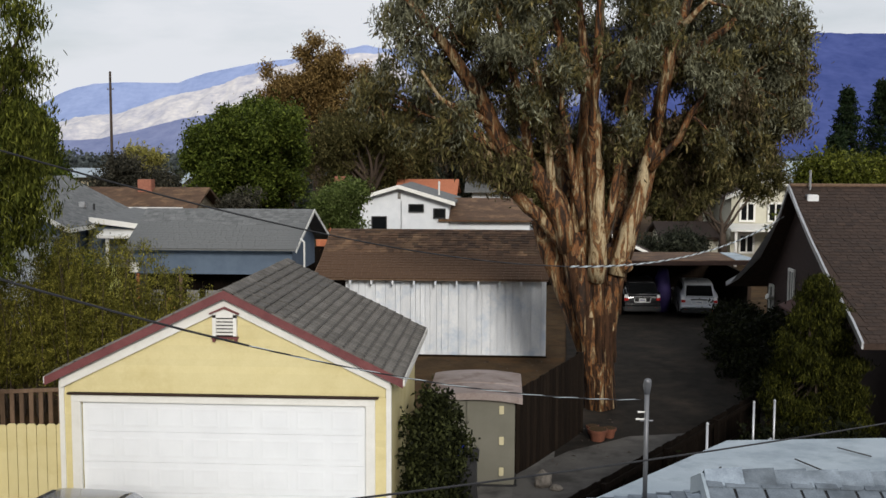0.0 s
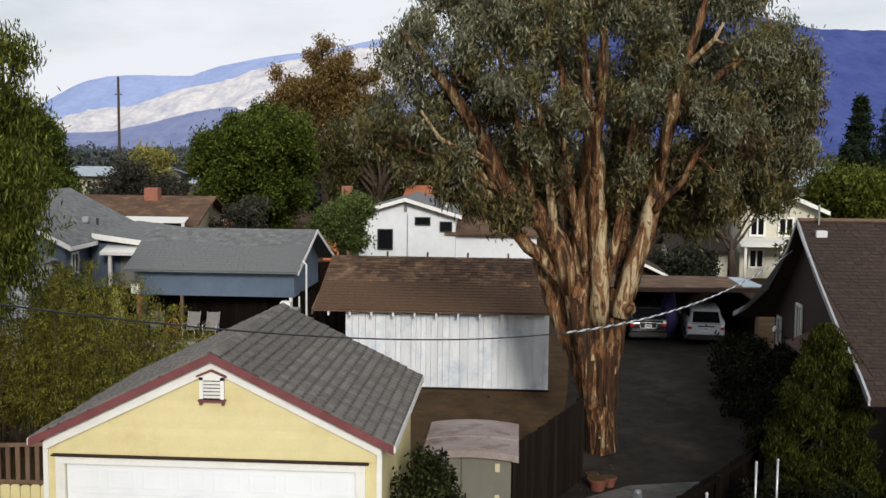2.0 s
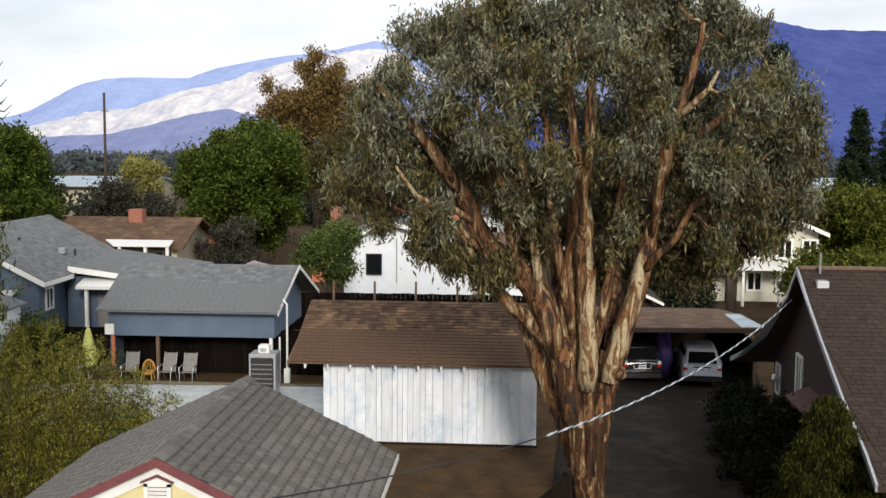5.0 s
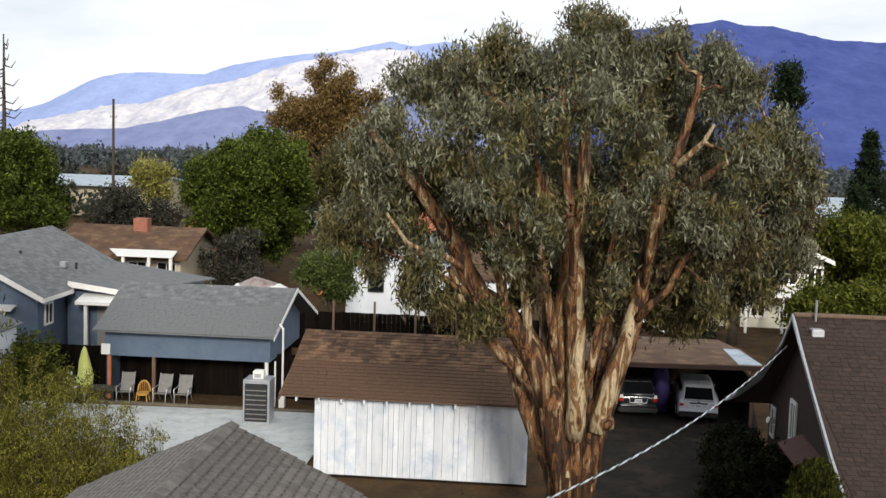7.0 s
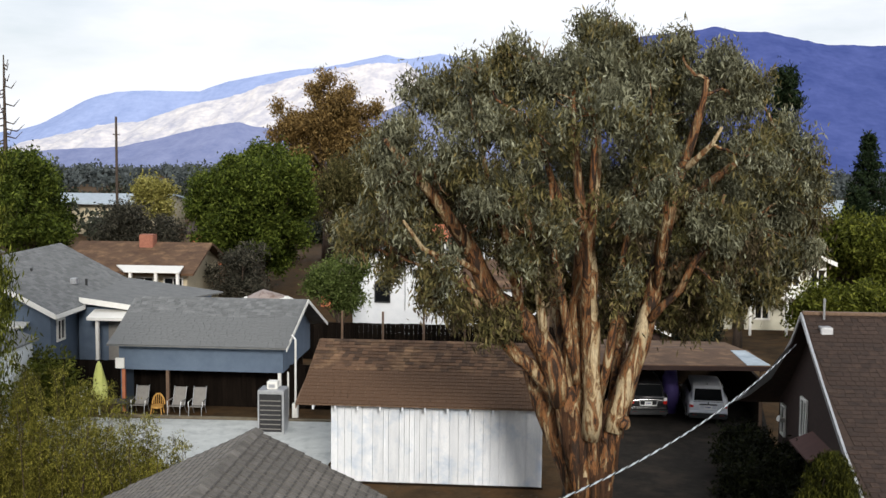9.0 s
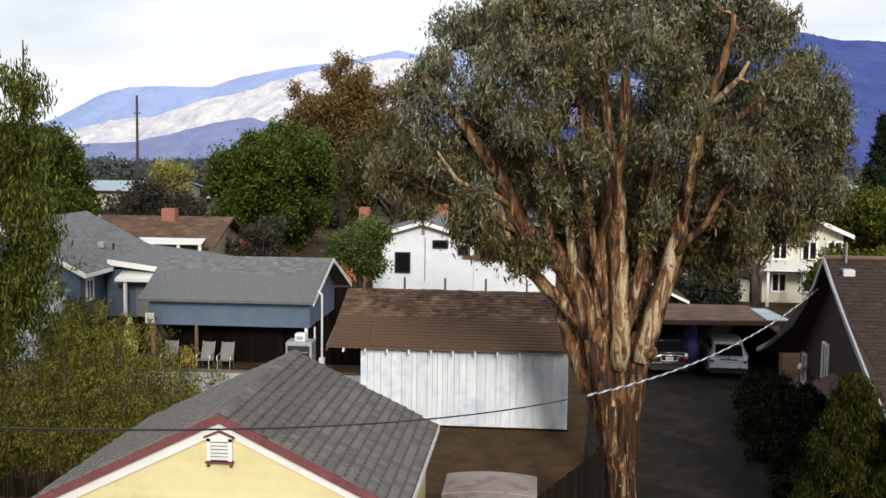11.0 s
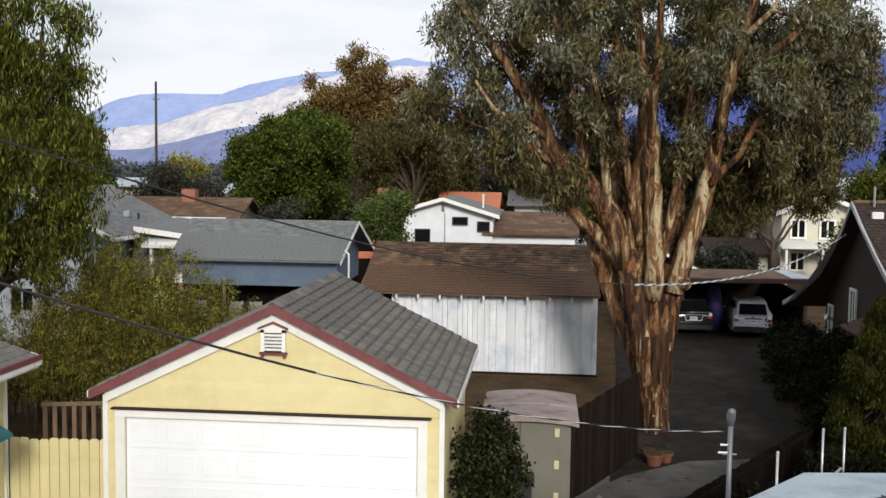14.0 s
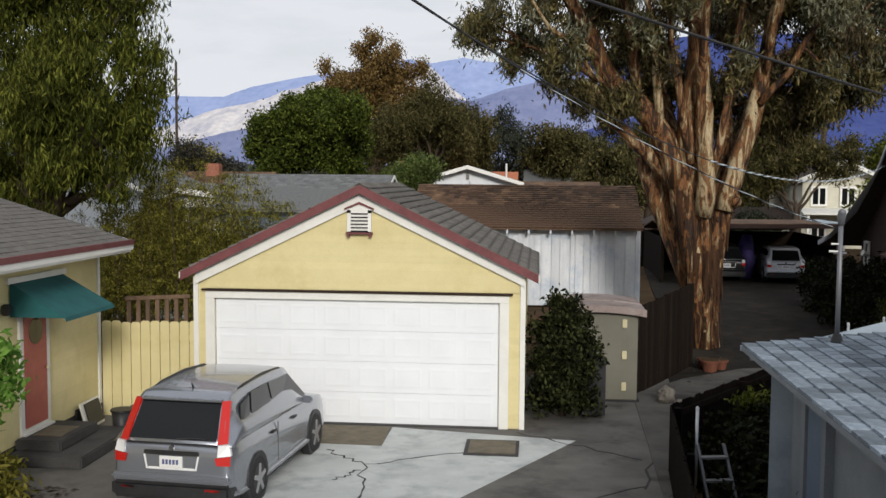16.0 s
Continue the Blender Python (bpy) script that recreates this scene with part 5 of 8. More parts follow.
def suv(label, at, turn, paint, plate=True, rails=True, tall_lamps=True, size=1.0):
    """A compact SUV, 4 m long, nose towards +y."""
    t = thing("suv", label, "car", at, turn)
    t.scale = (size, size, size)
    # lower hull
    st = [(-2.01, 0.66, 0.36, 0.62), (-1.97, 0.76, 0.28, 0.86), (-1.75, 0.80, 0.24, 0.90), (-1.0, 0.81, 0.22, 0.90), (0.2, 0.81, 0.22, 0.87), (1.0, 0.81, 0.22, 0.84), (1.5, 0.79, 0.24, 0.80), (1.85, 0.72, 0.27, 0.70), (2.01, 0.58, 0.32, 0.56)]
    sec = []
    for y, w, zb, zt in st:
        pts = [(w * 0.86, zb), (w * 0.99, zb + 0.10), (w, zb + 0.25 * (zt - zb) + 0.05), (w * 0.995, zb + 0.7 * (zt - zb)), (w * 0.95, zt - 0.02), (w * 0.85, zt + 0.015), (0, zt + 0.04)]
        ring = [(x, y, z) for x, z in pts] + [(-x, y, z) for x, z in reversed(pts[:-1])]
        sec.append(ring)
    bm = bmesh.new()
    loft(bm, dense(sec))
    body = part("body", bm, paint, t, smooth=True)
    # cabin
    cs = [(-1.95, 0.70, 0.88, 0.66, 0.95), (-1.64, 0.73, 0.90, 0.595, 1.40), (-1.30, 0.74, 0.88, 0.59, 1.465), (-0.5, 0.75, 0.86, 0.60, 1.49), (0.25, 0.75, 0.84, 0.59, 1.45), (0.55, 0.74, 0.83, 0.57, 1.36), (1.22, 0.66, 0.82, 0.60, 0.85)]
    sec = []
    for y, w0, z0, w1, z1 in cs:
        pts = [(w0, z0), (w0 * 0.4 + w1 * 0.6, z0 * 0.4 + z1 * 0.6), (w1 + 0.008, z1 - 0.035), (w1 * 0.90, z1 + 0.008), (0, z1 + 0.02)]
        sec.append([(x, y, z) for x, z in pts] + [(-x, y, z) for x, z in reversed(pts[:-1])])
    bm = bmesh.new()
    loft(bm, dense(sec))
    part("roof", bm, paint, t, smooth=True)

    def pane(name, quad, mt, push=0.012, label=""):
        q = [Vector(p) for p in quad]
        n = (q[1] - q[0]).cross(q[2] - q[0]).normalized()
        return part(name, P([p for p in q], n * push), mt, t, label)
    # glass: rear, front, sides
    pane("rear_window", [(-0.575, -1.955, 0.955), (0.575, -1.955, 0.955), (0.52, -1.665, 1.38), (-0.52, -1.665, 1.38)], M["glass"], 0.02, "dark tinted rear window")
    pane("windscreen", [(0.58, 1.20, 0.88), (-0.58, 1.20, 0.88), (-0.52, 0.58, 1.345), (0.52, 0.58, 1.345)], M["glass"], 0.02)
    for s in (-1, 1):
        for q in ([(0.742, -0.42, 0.90), (0.742, 0.95, 0.87), (0.60, 0.42, 1.34), (0.625, -0.42, 1.38)], [(0.742, -1.30, 0.92), (0.745, -0.48, 0.90), (0.628, -0.48, 1.385), (0.622, -1.05, 1.38)], [(0.728, -1.66, 0.98), (0.74, -1.36, 0.93), (0.625, -1.12, 1.36), (0.63, -1.42, 1.30)]):
            qq = [(s * (x + 0.014), y, z) for x, y, z in q]
            if s < 0:
                qq = qq[::-1]
            pane("side_window", qq, M["glass"], 0.022)
        # lamps beside the tailgate
        if tall_lamps:
            part("tail_lamp", P([(s * 0.585, -1.965, 0.93), (s * 0.70, -1.90, 0.93), (s * 0.625, -1.62, 1.40), (s * 0.53, -1.67, 1.40)], (s * 0.012, -0.03, 0.0)), M["red_lens"], t, "tall red tail lamp")
        part("tail_lamp", P([(s * 0.60, -1.99, 0.68), (s * 0.755, -1.94, 0.67), (s * 0.755, -1.94, 0.79), (s * 0.58, -1.99, 0.77)], (0, -0.05, 0)), M["red_lens"], t, "red lower tail lamp")
        part("reversing_lamp", P([(s * 0.61, -1.985, 0.785), (s * 0.765, -1.93, 0.795), (s * 0.735, -1.91, 0.925), (s * 0.615, -1.965, 0.925)], (0, -0.05, 0)), M["clear_lens"], t, "clear reversing lamp")
        part("headlamp", B((min(s * 0.45, s * 0.70), 1.78, 0.58), (max(s * 0.45, s * 0.70), 1.93, 0.70), 0.03), M["clear_lens"], t)
        part("mirror", B((min(s * 0.76, s * 0.93), 0.66, 0.86), (max(s * 0.76, s * 0.93), 0.78, 0.97), 0.03), paint, t, "door mirror")
        part("door_seam", B((min(s * 0.803, s * 0.814), -0.455, 0.32), (max(s * 0.803, s * 0.814), -0.445, 0.86)), M["black"], t)
        for y in (-0.62, 0.22):
            part("door_handle", B((min(s * 0.80, s * 0.83), y - 0.09, 0.75), (max(s * 0.80, s * 0.83), y + 0.07, 0.785), 0.008), M["black"], t)
        if rails:
            part("roof_rail", T([(s * 0.555, -1.45, 1.42), (s * 0.565, -1.1, 1.485), (s * 0.57, -0.4, 1.505), (s * 0.56, 0.2, 1.465), (s * 0.55, 0.44, 1.38)], 0.022, 8), M["black"], t, "black roof rail", smooth=True)
        part("sill", B((min(s * 0.70, s * 0.822), -1.0, 0.20), (max(s * 0.70, s * 0.822), 1.0, 0.30), 0.02), M["black"], t)
        for y in (-1.22, 1.14):
            # wheel arch, tyre, rim with spokes
            part("wheel_arch", T([(s * 0.70, y, 0.30), (s * 0.823, y, 0.30)], [0.36, 0.355], 24), M["black"], t)
            bm = bmesh.new()
            tube(bm, [(s * 0.64, y, 0.30), (s * 0.66, y, 0.30), (s * 0.815, y, 0.30), (s * 0.835, y, 0.30)], [0.27, 0.30, 0.30, 0.275], 24)
            tyre = part("tyre", bm, M["rubber"], t, smooth=False)
            rim = part("rim", T([(s * 0.80, y, 0.30), (s * 0.838, y, 0.30)], [0.20, 0.195], 20), M["black"], tyre)
            bm = bmesh.new()
            tube(bm, [(s * 0.835, y, 0.30), (s * 0.85, y, 0.30)], [0.05, 0.045], 12)
            for k in range(5):
                a = 2 * math.pi * k / 5 + 0.3
                c, d = math.cos(a), math.sin(a)
                e, f = -d, c
                prism(bm, [(s * 0.838, y + c * 0.03 + e * 0.035, 0.30 + d * 0.03 + f * 0.035), (s * 0.838, y + c * 0.03 - e * 0.035, 0.30 + d * 0.03 - f * 0.035), (s * 0.838, y + c * 0.195 - e * 0.025, 0.30 + d * 0.195 - f * 0.025), (s * 0.838, y + c * 0.195 + e * 0.025, 0.30 + d * 0.195 + f * 0.025)], (s * 0.012, 0, 0))
            part("spokes", bm, M["rim"], tyre, "alloy spokes")
    # tailgate furniture
    part("rear_bumper", B((-0.79, -2.07, 0.22), (0.79, -1.80, 0.45), 0.05), M["black"], t, "black lower bumper")
    part("bumper_step", B((-0.785, -2.10, 0.45), (0.785, -1.90, 0.545), 0.04), paint, t, "bumper step in body colour")
    sr = part("plate_surround", B((-0.31, -2.020, 0.592), (0.31, -1.95, 0.622), 0.008), M["clear_lens"], t, "bright rim below the plate")
    for q in (-1, 1):
        part("rim_side", P([(q * 0.31, -2.018, 0.595), (q * 0.345, -2.018, 0.775), (q * 0.365, -2.018, 0.775), (q * 0.33, -2.018, 0.595)], (0, 0.05, 0)), M["clear_lens"], sr)
    part("plate_recess", B((-0.36, -2.022, 0.775), (0.36, -1.96, 0.83), 0.01), M["black"], t)
    if plate:
        pl = part("number_plate", B((-0.15, -2.03, 0.628), (0.15, -2.008, 0.765), 0.004), M["plate"], t, "white number plate")
        for k in range(5):
            part("bar", B((-0.11 + k * 0.045, -2.035, 0.665), (-0.08 + k * 0.045, -2.031, 0.725)), M["ink"], pl)
    part("emblem", T([(0, -2.0, 0.86), (0, -1.95, 0.86)], 0.035, 12), M["chrome"], t)
    part("wiper", T([(0.05, -1.975, 0.97), (0.30, -1.965, 0.985), (0.42, -1.96, 0.98)], 0.01, 6), M["black"], t)
    part("spoiler", B((-0.54, -1.72, 1.385), (0.54, -1.52, 1.415), 0.012), paint, t)
    part("antenna", T([(0, -1.35, 1.47), (0.0, -1.42, 1.56)], [0.018, 0.006], 8), M["black"], t, "short roof antenna")
    for s in (-0.55, 0.55):
        part("reflector", B((s - 0.09, -2.07, 0.36), (s + 0.09, -2.05, 0.39)), M["red_lens"], t)
    part("grille", B((-0.40, 1.93, 0.42), (0.40, 2.0, 0.56), 0.02), M["black"], t)
    part("tailgate_seam", B((-0.60, -1.99, 0.905), (0.60, -1.93, 0.915)), M["black"], t)
    return t


suv("silver-grey compact SUV parked before the garage", (1.22, -2.78, 0.0), -5, M["car_silver"])
suv("white compact SUV parked under the carport", (14.0, 19.3, 0.76), -4, M["car_white"], rails=False, tall_lamps=False, size=0.8)
suv("black SUV parked in the carport's shade", (11.9, 19.6, 0.76), 3, M["car_black"], tall_lamps=False, size=0.82)


bucket = thing("bucket", "black plastic bucket standing by the yellow fence", "bucket", (-1.19, -1.1, 0.0))
part("body", T([(0, 0, 0), (0, 0, 0.03), (0, 0, 0.40)], [0.13, 0.14, 0.175], 20), M["black"], bucket, smooth=True)
part("rim", T([(0, 0, 0.39), (0, 0, 0.42)], [0.19, 0.19], 20), M["black"], bucket)


# ---- yellow house at the driveway ----
def yellow_house():
    t = thing("yellow_house", "pale yellow clapboard house with a teal awning and a red door", "house", (-5.5, -4.0, 0))
    ox, oy = -5.5, -4.0
    wx, y0, y1 = -2.10 - ox, -13 - oy, 0.05 - oy
    wall = part("wall", B((wx - 7, y0, 0.0), (wx - 0.02, y1 - 0.02, 2.95)), M["yellow"], t)
    part("foundation", B((wx - 6.9, y0 + 0.05, -0.05), (wx + 0.0, y1 - 0.05, 0.24)), M["concrete_dark"], t, "dark foundation")
    z = 0.24
    while z < 2.86:
        for ya, yb in ((y0, -2.62 - oy), (-1.74 - oy, y1)) if z < 2.3 else ((y0, y1),):
            part("clapboard", P([(wx + 0.006, ya, z), (wx + 0.006, yb, z), (wx - 0.004, yb, z + 0.135), (wx - 0.004, ya, z + 0.135)], (-0.014, 0, 0)), M["yellow"], wall)
        z += 0.125
    part("corner_board", B((wx - 0.06, y1 - 0.06, 0.24), (wx + 0.03, y1 + 0.02, 2.86)), M["white"], t, "white corner board")
    # door with its casing
    part("door_casing", B((wx - 0.01, -2.62 - oy, 0.36), (wx + 0.035, -1.74 - oy, 2.34), 0.005), M["white"], t, "white door casing")
    d = part("front_door", B((wx + 0.036, -2.52 - oy, 0.42), (wx + 0.05, -1.86 - oy, 2.24), 0.006), M["red_door"], t, "faded red door")
    part("door_glass", T([(wx + 0.045, -2.19 - oy, 1.85), (wx + 0.056, -2.19 - oy, 1.85)], 0.2, 24), M["glass"], d)
    part("door_knob", T([(wx + 0.05, -1.93 - oy, 1.25), (wx + 0.09, -1.93 - oy, 1.25)], [0.025, 0.03], 10), M["chrome"], d)
    part("threshold", B((wx - 0.01, -2.62 - oy, 0.30), (wx + 0.10, -1.74 - oy, 0.358)), M["white"], t)
    # roof: slope towards the drive
    ex, ez = -1.52 - ox, 3.02
    k = 0.30
    rx = -5.6 - ox
    roof = part("roof", P([(ex, y0 - 0.3, ez), (rx, y0 - 0.3, ez + k * (ex - rx)), (rx, 0.12 - oy, ez + k * (ex - rx)), (ex, 0.12 - oy, ez)], (0, 0, 0.06)), M["shingle_grey"], t, "grey-brown shingle slope")
    part("roof", P([(rx, y0 - 0.3, ez + k * (ex - rx)), (rx - 4.1, y0 - 0.3, ez), (rx - 4.1, 0.12 - oy, ez), (rx, 0.12 - oy, ez + k * (ex - rx))], (0, 0, 0.06)), M["shingle_grey"], t)
    part("gable", P([(wx - 0.05, y1 - 0.1, 2.95), (rx, y1 - 0.1, ez + k * (ex - rx) - 0.02), (wx - 6.95, y1 - 0.1, 2.95)], (0, 0.06, 0)), M["yellow"], t)
    shingles(roof, (ex + 0.01, -7.5 - oy, ez + 0.062), (0, 1, 0), (-1, 0, k), 25, 24, 7.62 / 25, 4.25 / 24, M["shingle_grey"], 0.014, single=0, seed=14)
    part("fascia", B((ex - 0.0, y0 - 0.3, ez - 0.09), (ex + 0.03, 0.13 - oy, ez - 0.005)), M["white"], t, "white eave fascia")
    part("drip_edge", B((ex - 0.01, y0 - 0.3, ez - 0.002), (ex + 0.045, 0.14 - oy, ez + 0.085)), M["maroon"], t, "dark maroon drip edge")
    part("soffit", B((wx, y0 - 0.25, ez - 0.13), (ex, 0.1 - oy, ez - 0.09)), M["white"], t)
    part("rake_board", P([(ex + 0.03, 0.12 - oy, ez - 0.06), (rx, 0.12 - oy, ez + k * (ex - rx) - 0.06), (rx, 0.12 - oy, ez + k * (ex - rx) + 0.06), (ex + 0.03, 0.12 - oy, ez + 0.06)], (0, 0.025, 0)), M["white"], t)
    # awning on its frame
    a0, a1 = -2.85 - oy, -1.30 - oy
    aw = part("awning", P([(wx + 0.03, a0, 2.62), (wx + 0.03, a1, 2.62), (wx + 0.85, a1 + 0.05, 2.14), (wx + 0.85, a0, 2.14)], (0, 0, 0.02)), M["teal"], t, "teal canvas awning")
    part("valance", P([(wx + 0.85, a0, 2.15), (wx + 0.85, a1 + 0.05, 2.15), (wx + 0.86, a1 + 0.05, 2.10), (wx + 0.86, a0, 2.10)], (0.01, 0, 0)), M["teal"], aw)
    part("side_panel", P([(wx + 0.03, a1 + 0.01, 2.62), (wx + 0.84, a1 + 0.055, 2.15), (wx + 0.03, a1 + 0.01, 2.15)], (0, 0.012, 0)), M["teal"], aw)
    part("side_panel", P([(wx + 0.03, a0, 2.62), (wx + 0.84, a0, 2.15), (wx + 0.03, a0, 2.15)], (0, -0.012, 0)), M["teal"], aw)
    part("awning_board", B((wx + 0.005, a0 - 0.1, 2.63), (wx + 0.06, a1 + 0.1, 2.72)), M["white"], aw, "white mounting board")
    lamp = part("wall_lamp", B((wx + 0.02, a0 - 0.25, 2.2), (wx + 0.14, a0 - 0.13, 2.36), 0.02), M["black"], t, "small dark wall lamp")
    # low vent in the foundation
    part("crawl_vent", P([(wx + 0.03, -0.95 - oy, 0.10), (wx + 0.03, -0.35 - oy, 0.10), (wx + 0.035, -0.35 - oy, 0.34), (wx + 0.035, -0.95 - oy, 0.34)], (0.03, 0, 0)), M["black"], t)


yellow_house()

st = thing("entry_steps", "dark weathered concrete entry steps below the red door", "steps", (-1.5, -2.2, 0))
part("step", B((-0.58, -0.85, 0.0), (0.55, 1.0, 0.17), 0.02), M["concrete_dark"], st)
part("step", B((-0.585, -0.60, 0.172), (0.12, 0.62, 0.33), 0.02), M["concrete_dark"], st)
part("door_mat", B((-0.45, -0.35, 0.331), (0.0, 0.25, 0.345), 0.004), M["rust_dirt"], st, "brown door mat")

bn = thing("plant_pot", "black plastic plant pot by the yellow fence", "pot", (-0.98, -0.75, 0.0))
part("pot", T([(0, 0, 0), (0, 0, 0.38)], [0.15, 0.2], 20), M["black"], bn)
part("rim", T([(0, 0, 0.36), (0, 0, 0.40)], [0.215, 0.215], 20), M["black"], bn)

bd = thing("leaning_board", "framed dark board leaning on the house wall", "board", (-1.86, -0.55, 0.0))
part("frame", P([(-0.02, -0.42, 0.0), (-0.02, 0.25, 0.0), (-0.17, 0.32, 0.42), (-0.17, -0.35, 0.42)], (0.03, 0, 0.01)), M["white"], bd)
part("panel", P([(0.015, -0.34, 0.06), (0.015, 0.18, 0.06), (-0.128, 0.25, 0.40), (-0.128, -0.27, 0.40)], (0.02, 0, 0.007)), M["black"], bd)

# open slatted panel behind the yellow fence
tr = thing("slatted_panel", "weathered timber slatted panel behind the fence", "trellis", (-1.6, 1.5, 0))
for k in range(7):
    part("slat", B((-0.62 + k * 0.185, 0, 0.0), (-0.54 + k * 0.185, 0.03, 1.94 + 0.005 * k)), M["wood_raw"], tr)
part("rail", P([(-0.64, -0.004, 1.86), (0.62, -0.004, 1.93), (0.62, -0.004, 2.0), (-0.64, -0.004, 1.93)], (0, -0.03, 0)), M["wood_raw"], tr)
part("rail", B((-0.64, -0.034, 1.2), (0.62, -0.004, 1.27)), M["wood_raw"], tr)


# ---- blue-roofed house at the right, its mast and low roof ----
def blue_roof_house():
    t = thing("shingled_house", "small house with pale blue-grey tab shingles", "house", (11, -8, 0))
    ox, oy = 11, -8
    part("wall", B((8.35 - ox, -11.5 - oy, -0.05), (15 - ox, -5.2 - oy, 2.28)), M["wall_grey"], t, "blue-grey painted wall")
    part("corner_post", B((8.28 - ox, -5.95 - oy, 0), (8.40 - ox, -5.8 - oy, 2.25)), M["wall_grey"], t)
    part("corner_post", B((8.26 - ox, -6.75 - oy, 0), (8.36 - ox, -6.62 - oy, 2.25)), M["wall_grey"], t)
    part("side_panel", B((8.30 - ox, -6.6 - oy, 0), (8.345 - ox, -6.0 - oy, 2.2)), M["blue_wall"], t, "dark doorway panel")
    ex, ez, k = 7.85 - ox, 2.29, 0.11
    W = 1.75
    roof = part("roof", P([(ex, -11.8 - oy, ez), (ex + W, -11.8 - oy, ez + k * W), (ex + W, -4.93 - oy, ez + k * W), (ex, -4.93 - oy, ez)], (0, 0, 0.03)), M["roof_deck"], t, "pale blue-grey shingle lean-to slope")
    part("eave_board", B((ex - 0.03, -11.8 - oy, ez - 0.02), (ex, -4.93 - oy, ez + 0.03)), M["wall_grey"], t)
    part("eave_board", P([(ex - 0.03, -4.929 - oy, ez - 0.03), (ex + W, -4.929 - oy, ez + k * W - 0.03), (ex + W, -4.929 - oy, ez + k * W + 0.03), (ex - 0.03, -4.929 - oy, ez + 0.03)], (0, 0.03, 0)), M["roll_roof"], t)
    L = 11.8 - 4.93
    shingles(roof, (ex - 0.02, -4.93 - oy, ez + 0.032), (0, -1, 0), (1, 0, k), 30, 11, L / 30, W * math.hypot(1, k) / 11, M["shingle_blue"], 0.034, single=290, seed=21, gap=0.04)
    # main gable: ridge along x, end towards the drive
    ry, rz, s = -7.4 - oy, 3.46, 0.42
    gx = 8.97 - ox
    front = part("roof", P([(gx, ry - 3.6, rz - 3.6 * s), (15.5 - ox, ry - 3.6, rz - 3.6 * s), (15.5 - ox, ry, rz), (gx, ry, rz)], (0, 0, 0.04)), M["roof_deck"], t, "pale blue-grey shingle front slope")
    part("roof", P([(gx, ry, rz), (15.5 - ox, ry, rz), (15.5 - ox, ry + 0.45, rz - 0.45 * s), (gx, ry + 0.45, rz - 0.45 * s)], (0, 0, 0.04)), M["roll_roof"], t, "rear slope")
    shingles(front, (gx, ry - 3.6, rz - 3.6 * s + 0.045), (1, 0, 0), (0, 1, s), 26, 22, 6.75 / 26, 3.6 * math.hypot(1, s) / 22, M["shingle_blue"], 0.024, single=0, seed=23, gap=0.026)
    for i in range(24):
        x = gx + i * 0.28
        part("ridge_cap", P([(x, ry - 0.14, rz + 0.03 - 0.14 * s), (x + 0.33, ry - 0.14, rz + 0.05 - 0.14 * s), (x + 0.33, ry, rz + 0.11), (x, ry, rz + 0.085)], (0, 0, 0.012)), M["shingle_blue"], t)
        part("ridge_cap", P([(x, ry + 0.14, rz + 0.03 - 0.14 * s), (x + 0.33, ry + 0.14, rz + 0.05 - 0.14 * s), (x + 0.33, ry, rz + 0.11), (x, ry, rz + 0.085)], (0, 0, 0.012)), M["shingle_blue"], t)
    for q in (-1, 1):
        d = 3.6 if q < 0 else 0.45
        part("barge_board", P([(gx - 0.03, ry, rz - 0.10), (gx - 0.03, ry + q * d, rz - d * s - 0.10), (gx - 0.03, ry + q * d, rz - d * s + 0.06), (gx - 0.03, ry, rz + 0.06)], (0.03, 0, 0)), M["roll_roof"], t, "pale blue barge board")
    part("gable_wall", P([(gx + 0.35, ry - 2.6, 2.3), (gx + 0.35, ry + 0.4, 2.3), (gx + 0.35, ry + 0.4, rz - 0.25), (gx + 0.35, ry, rz - 0.06)], (0.06, 0, 0)), M["brown_wall"], t, "dark gable end")
    # low roll-roofed wing behind
    part("low_roof", P([(7.95 - ox, -4.82 - oy, 2.13), (10.44 - ox, -1.88 - oy, 2.14), (16 - ox, -1.6 - oy, 2.25), (16 - ox, -4.9 - oy, 2.25)], (0, 0, 0.07)), M["roll_roof"], t, "pale roll roofing of a low wing")
    part("wing_wall", P([(8.2 - ox, -4.80 - oy, 0), (10.6 - ox, -2.05 - oy, 0), (15.8 - ox, -1.8 - oy, 0), (15.8 - ox, -4.85 - oy, 0)], (0, 0, 2.13)), M["roll_roof"], t)
    for x, y, a in ((9.9, -3.6, 60), (11.2, -3.2, 115), (12.0, -2.6, 130), (10.5, -4.3, 100), (12.6, -3.9, 100)):
        d = Vector((math.cos(radians(a)), math.sin(radians(a)), 0))
        c = Vector((x - ox, y - oy, 2.285))
        n = Vector((-d.y, d.x, 0)) * 0.012
        part("tar_seam", P([c - d * 0.25 + n, c + d * 0.25 + n, c + d * 0.25 - n, c - d * 0.25 - n], (0, 0, 0.012)), M["crack"], t)


blue_roof_house()

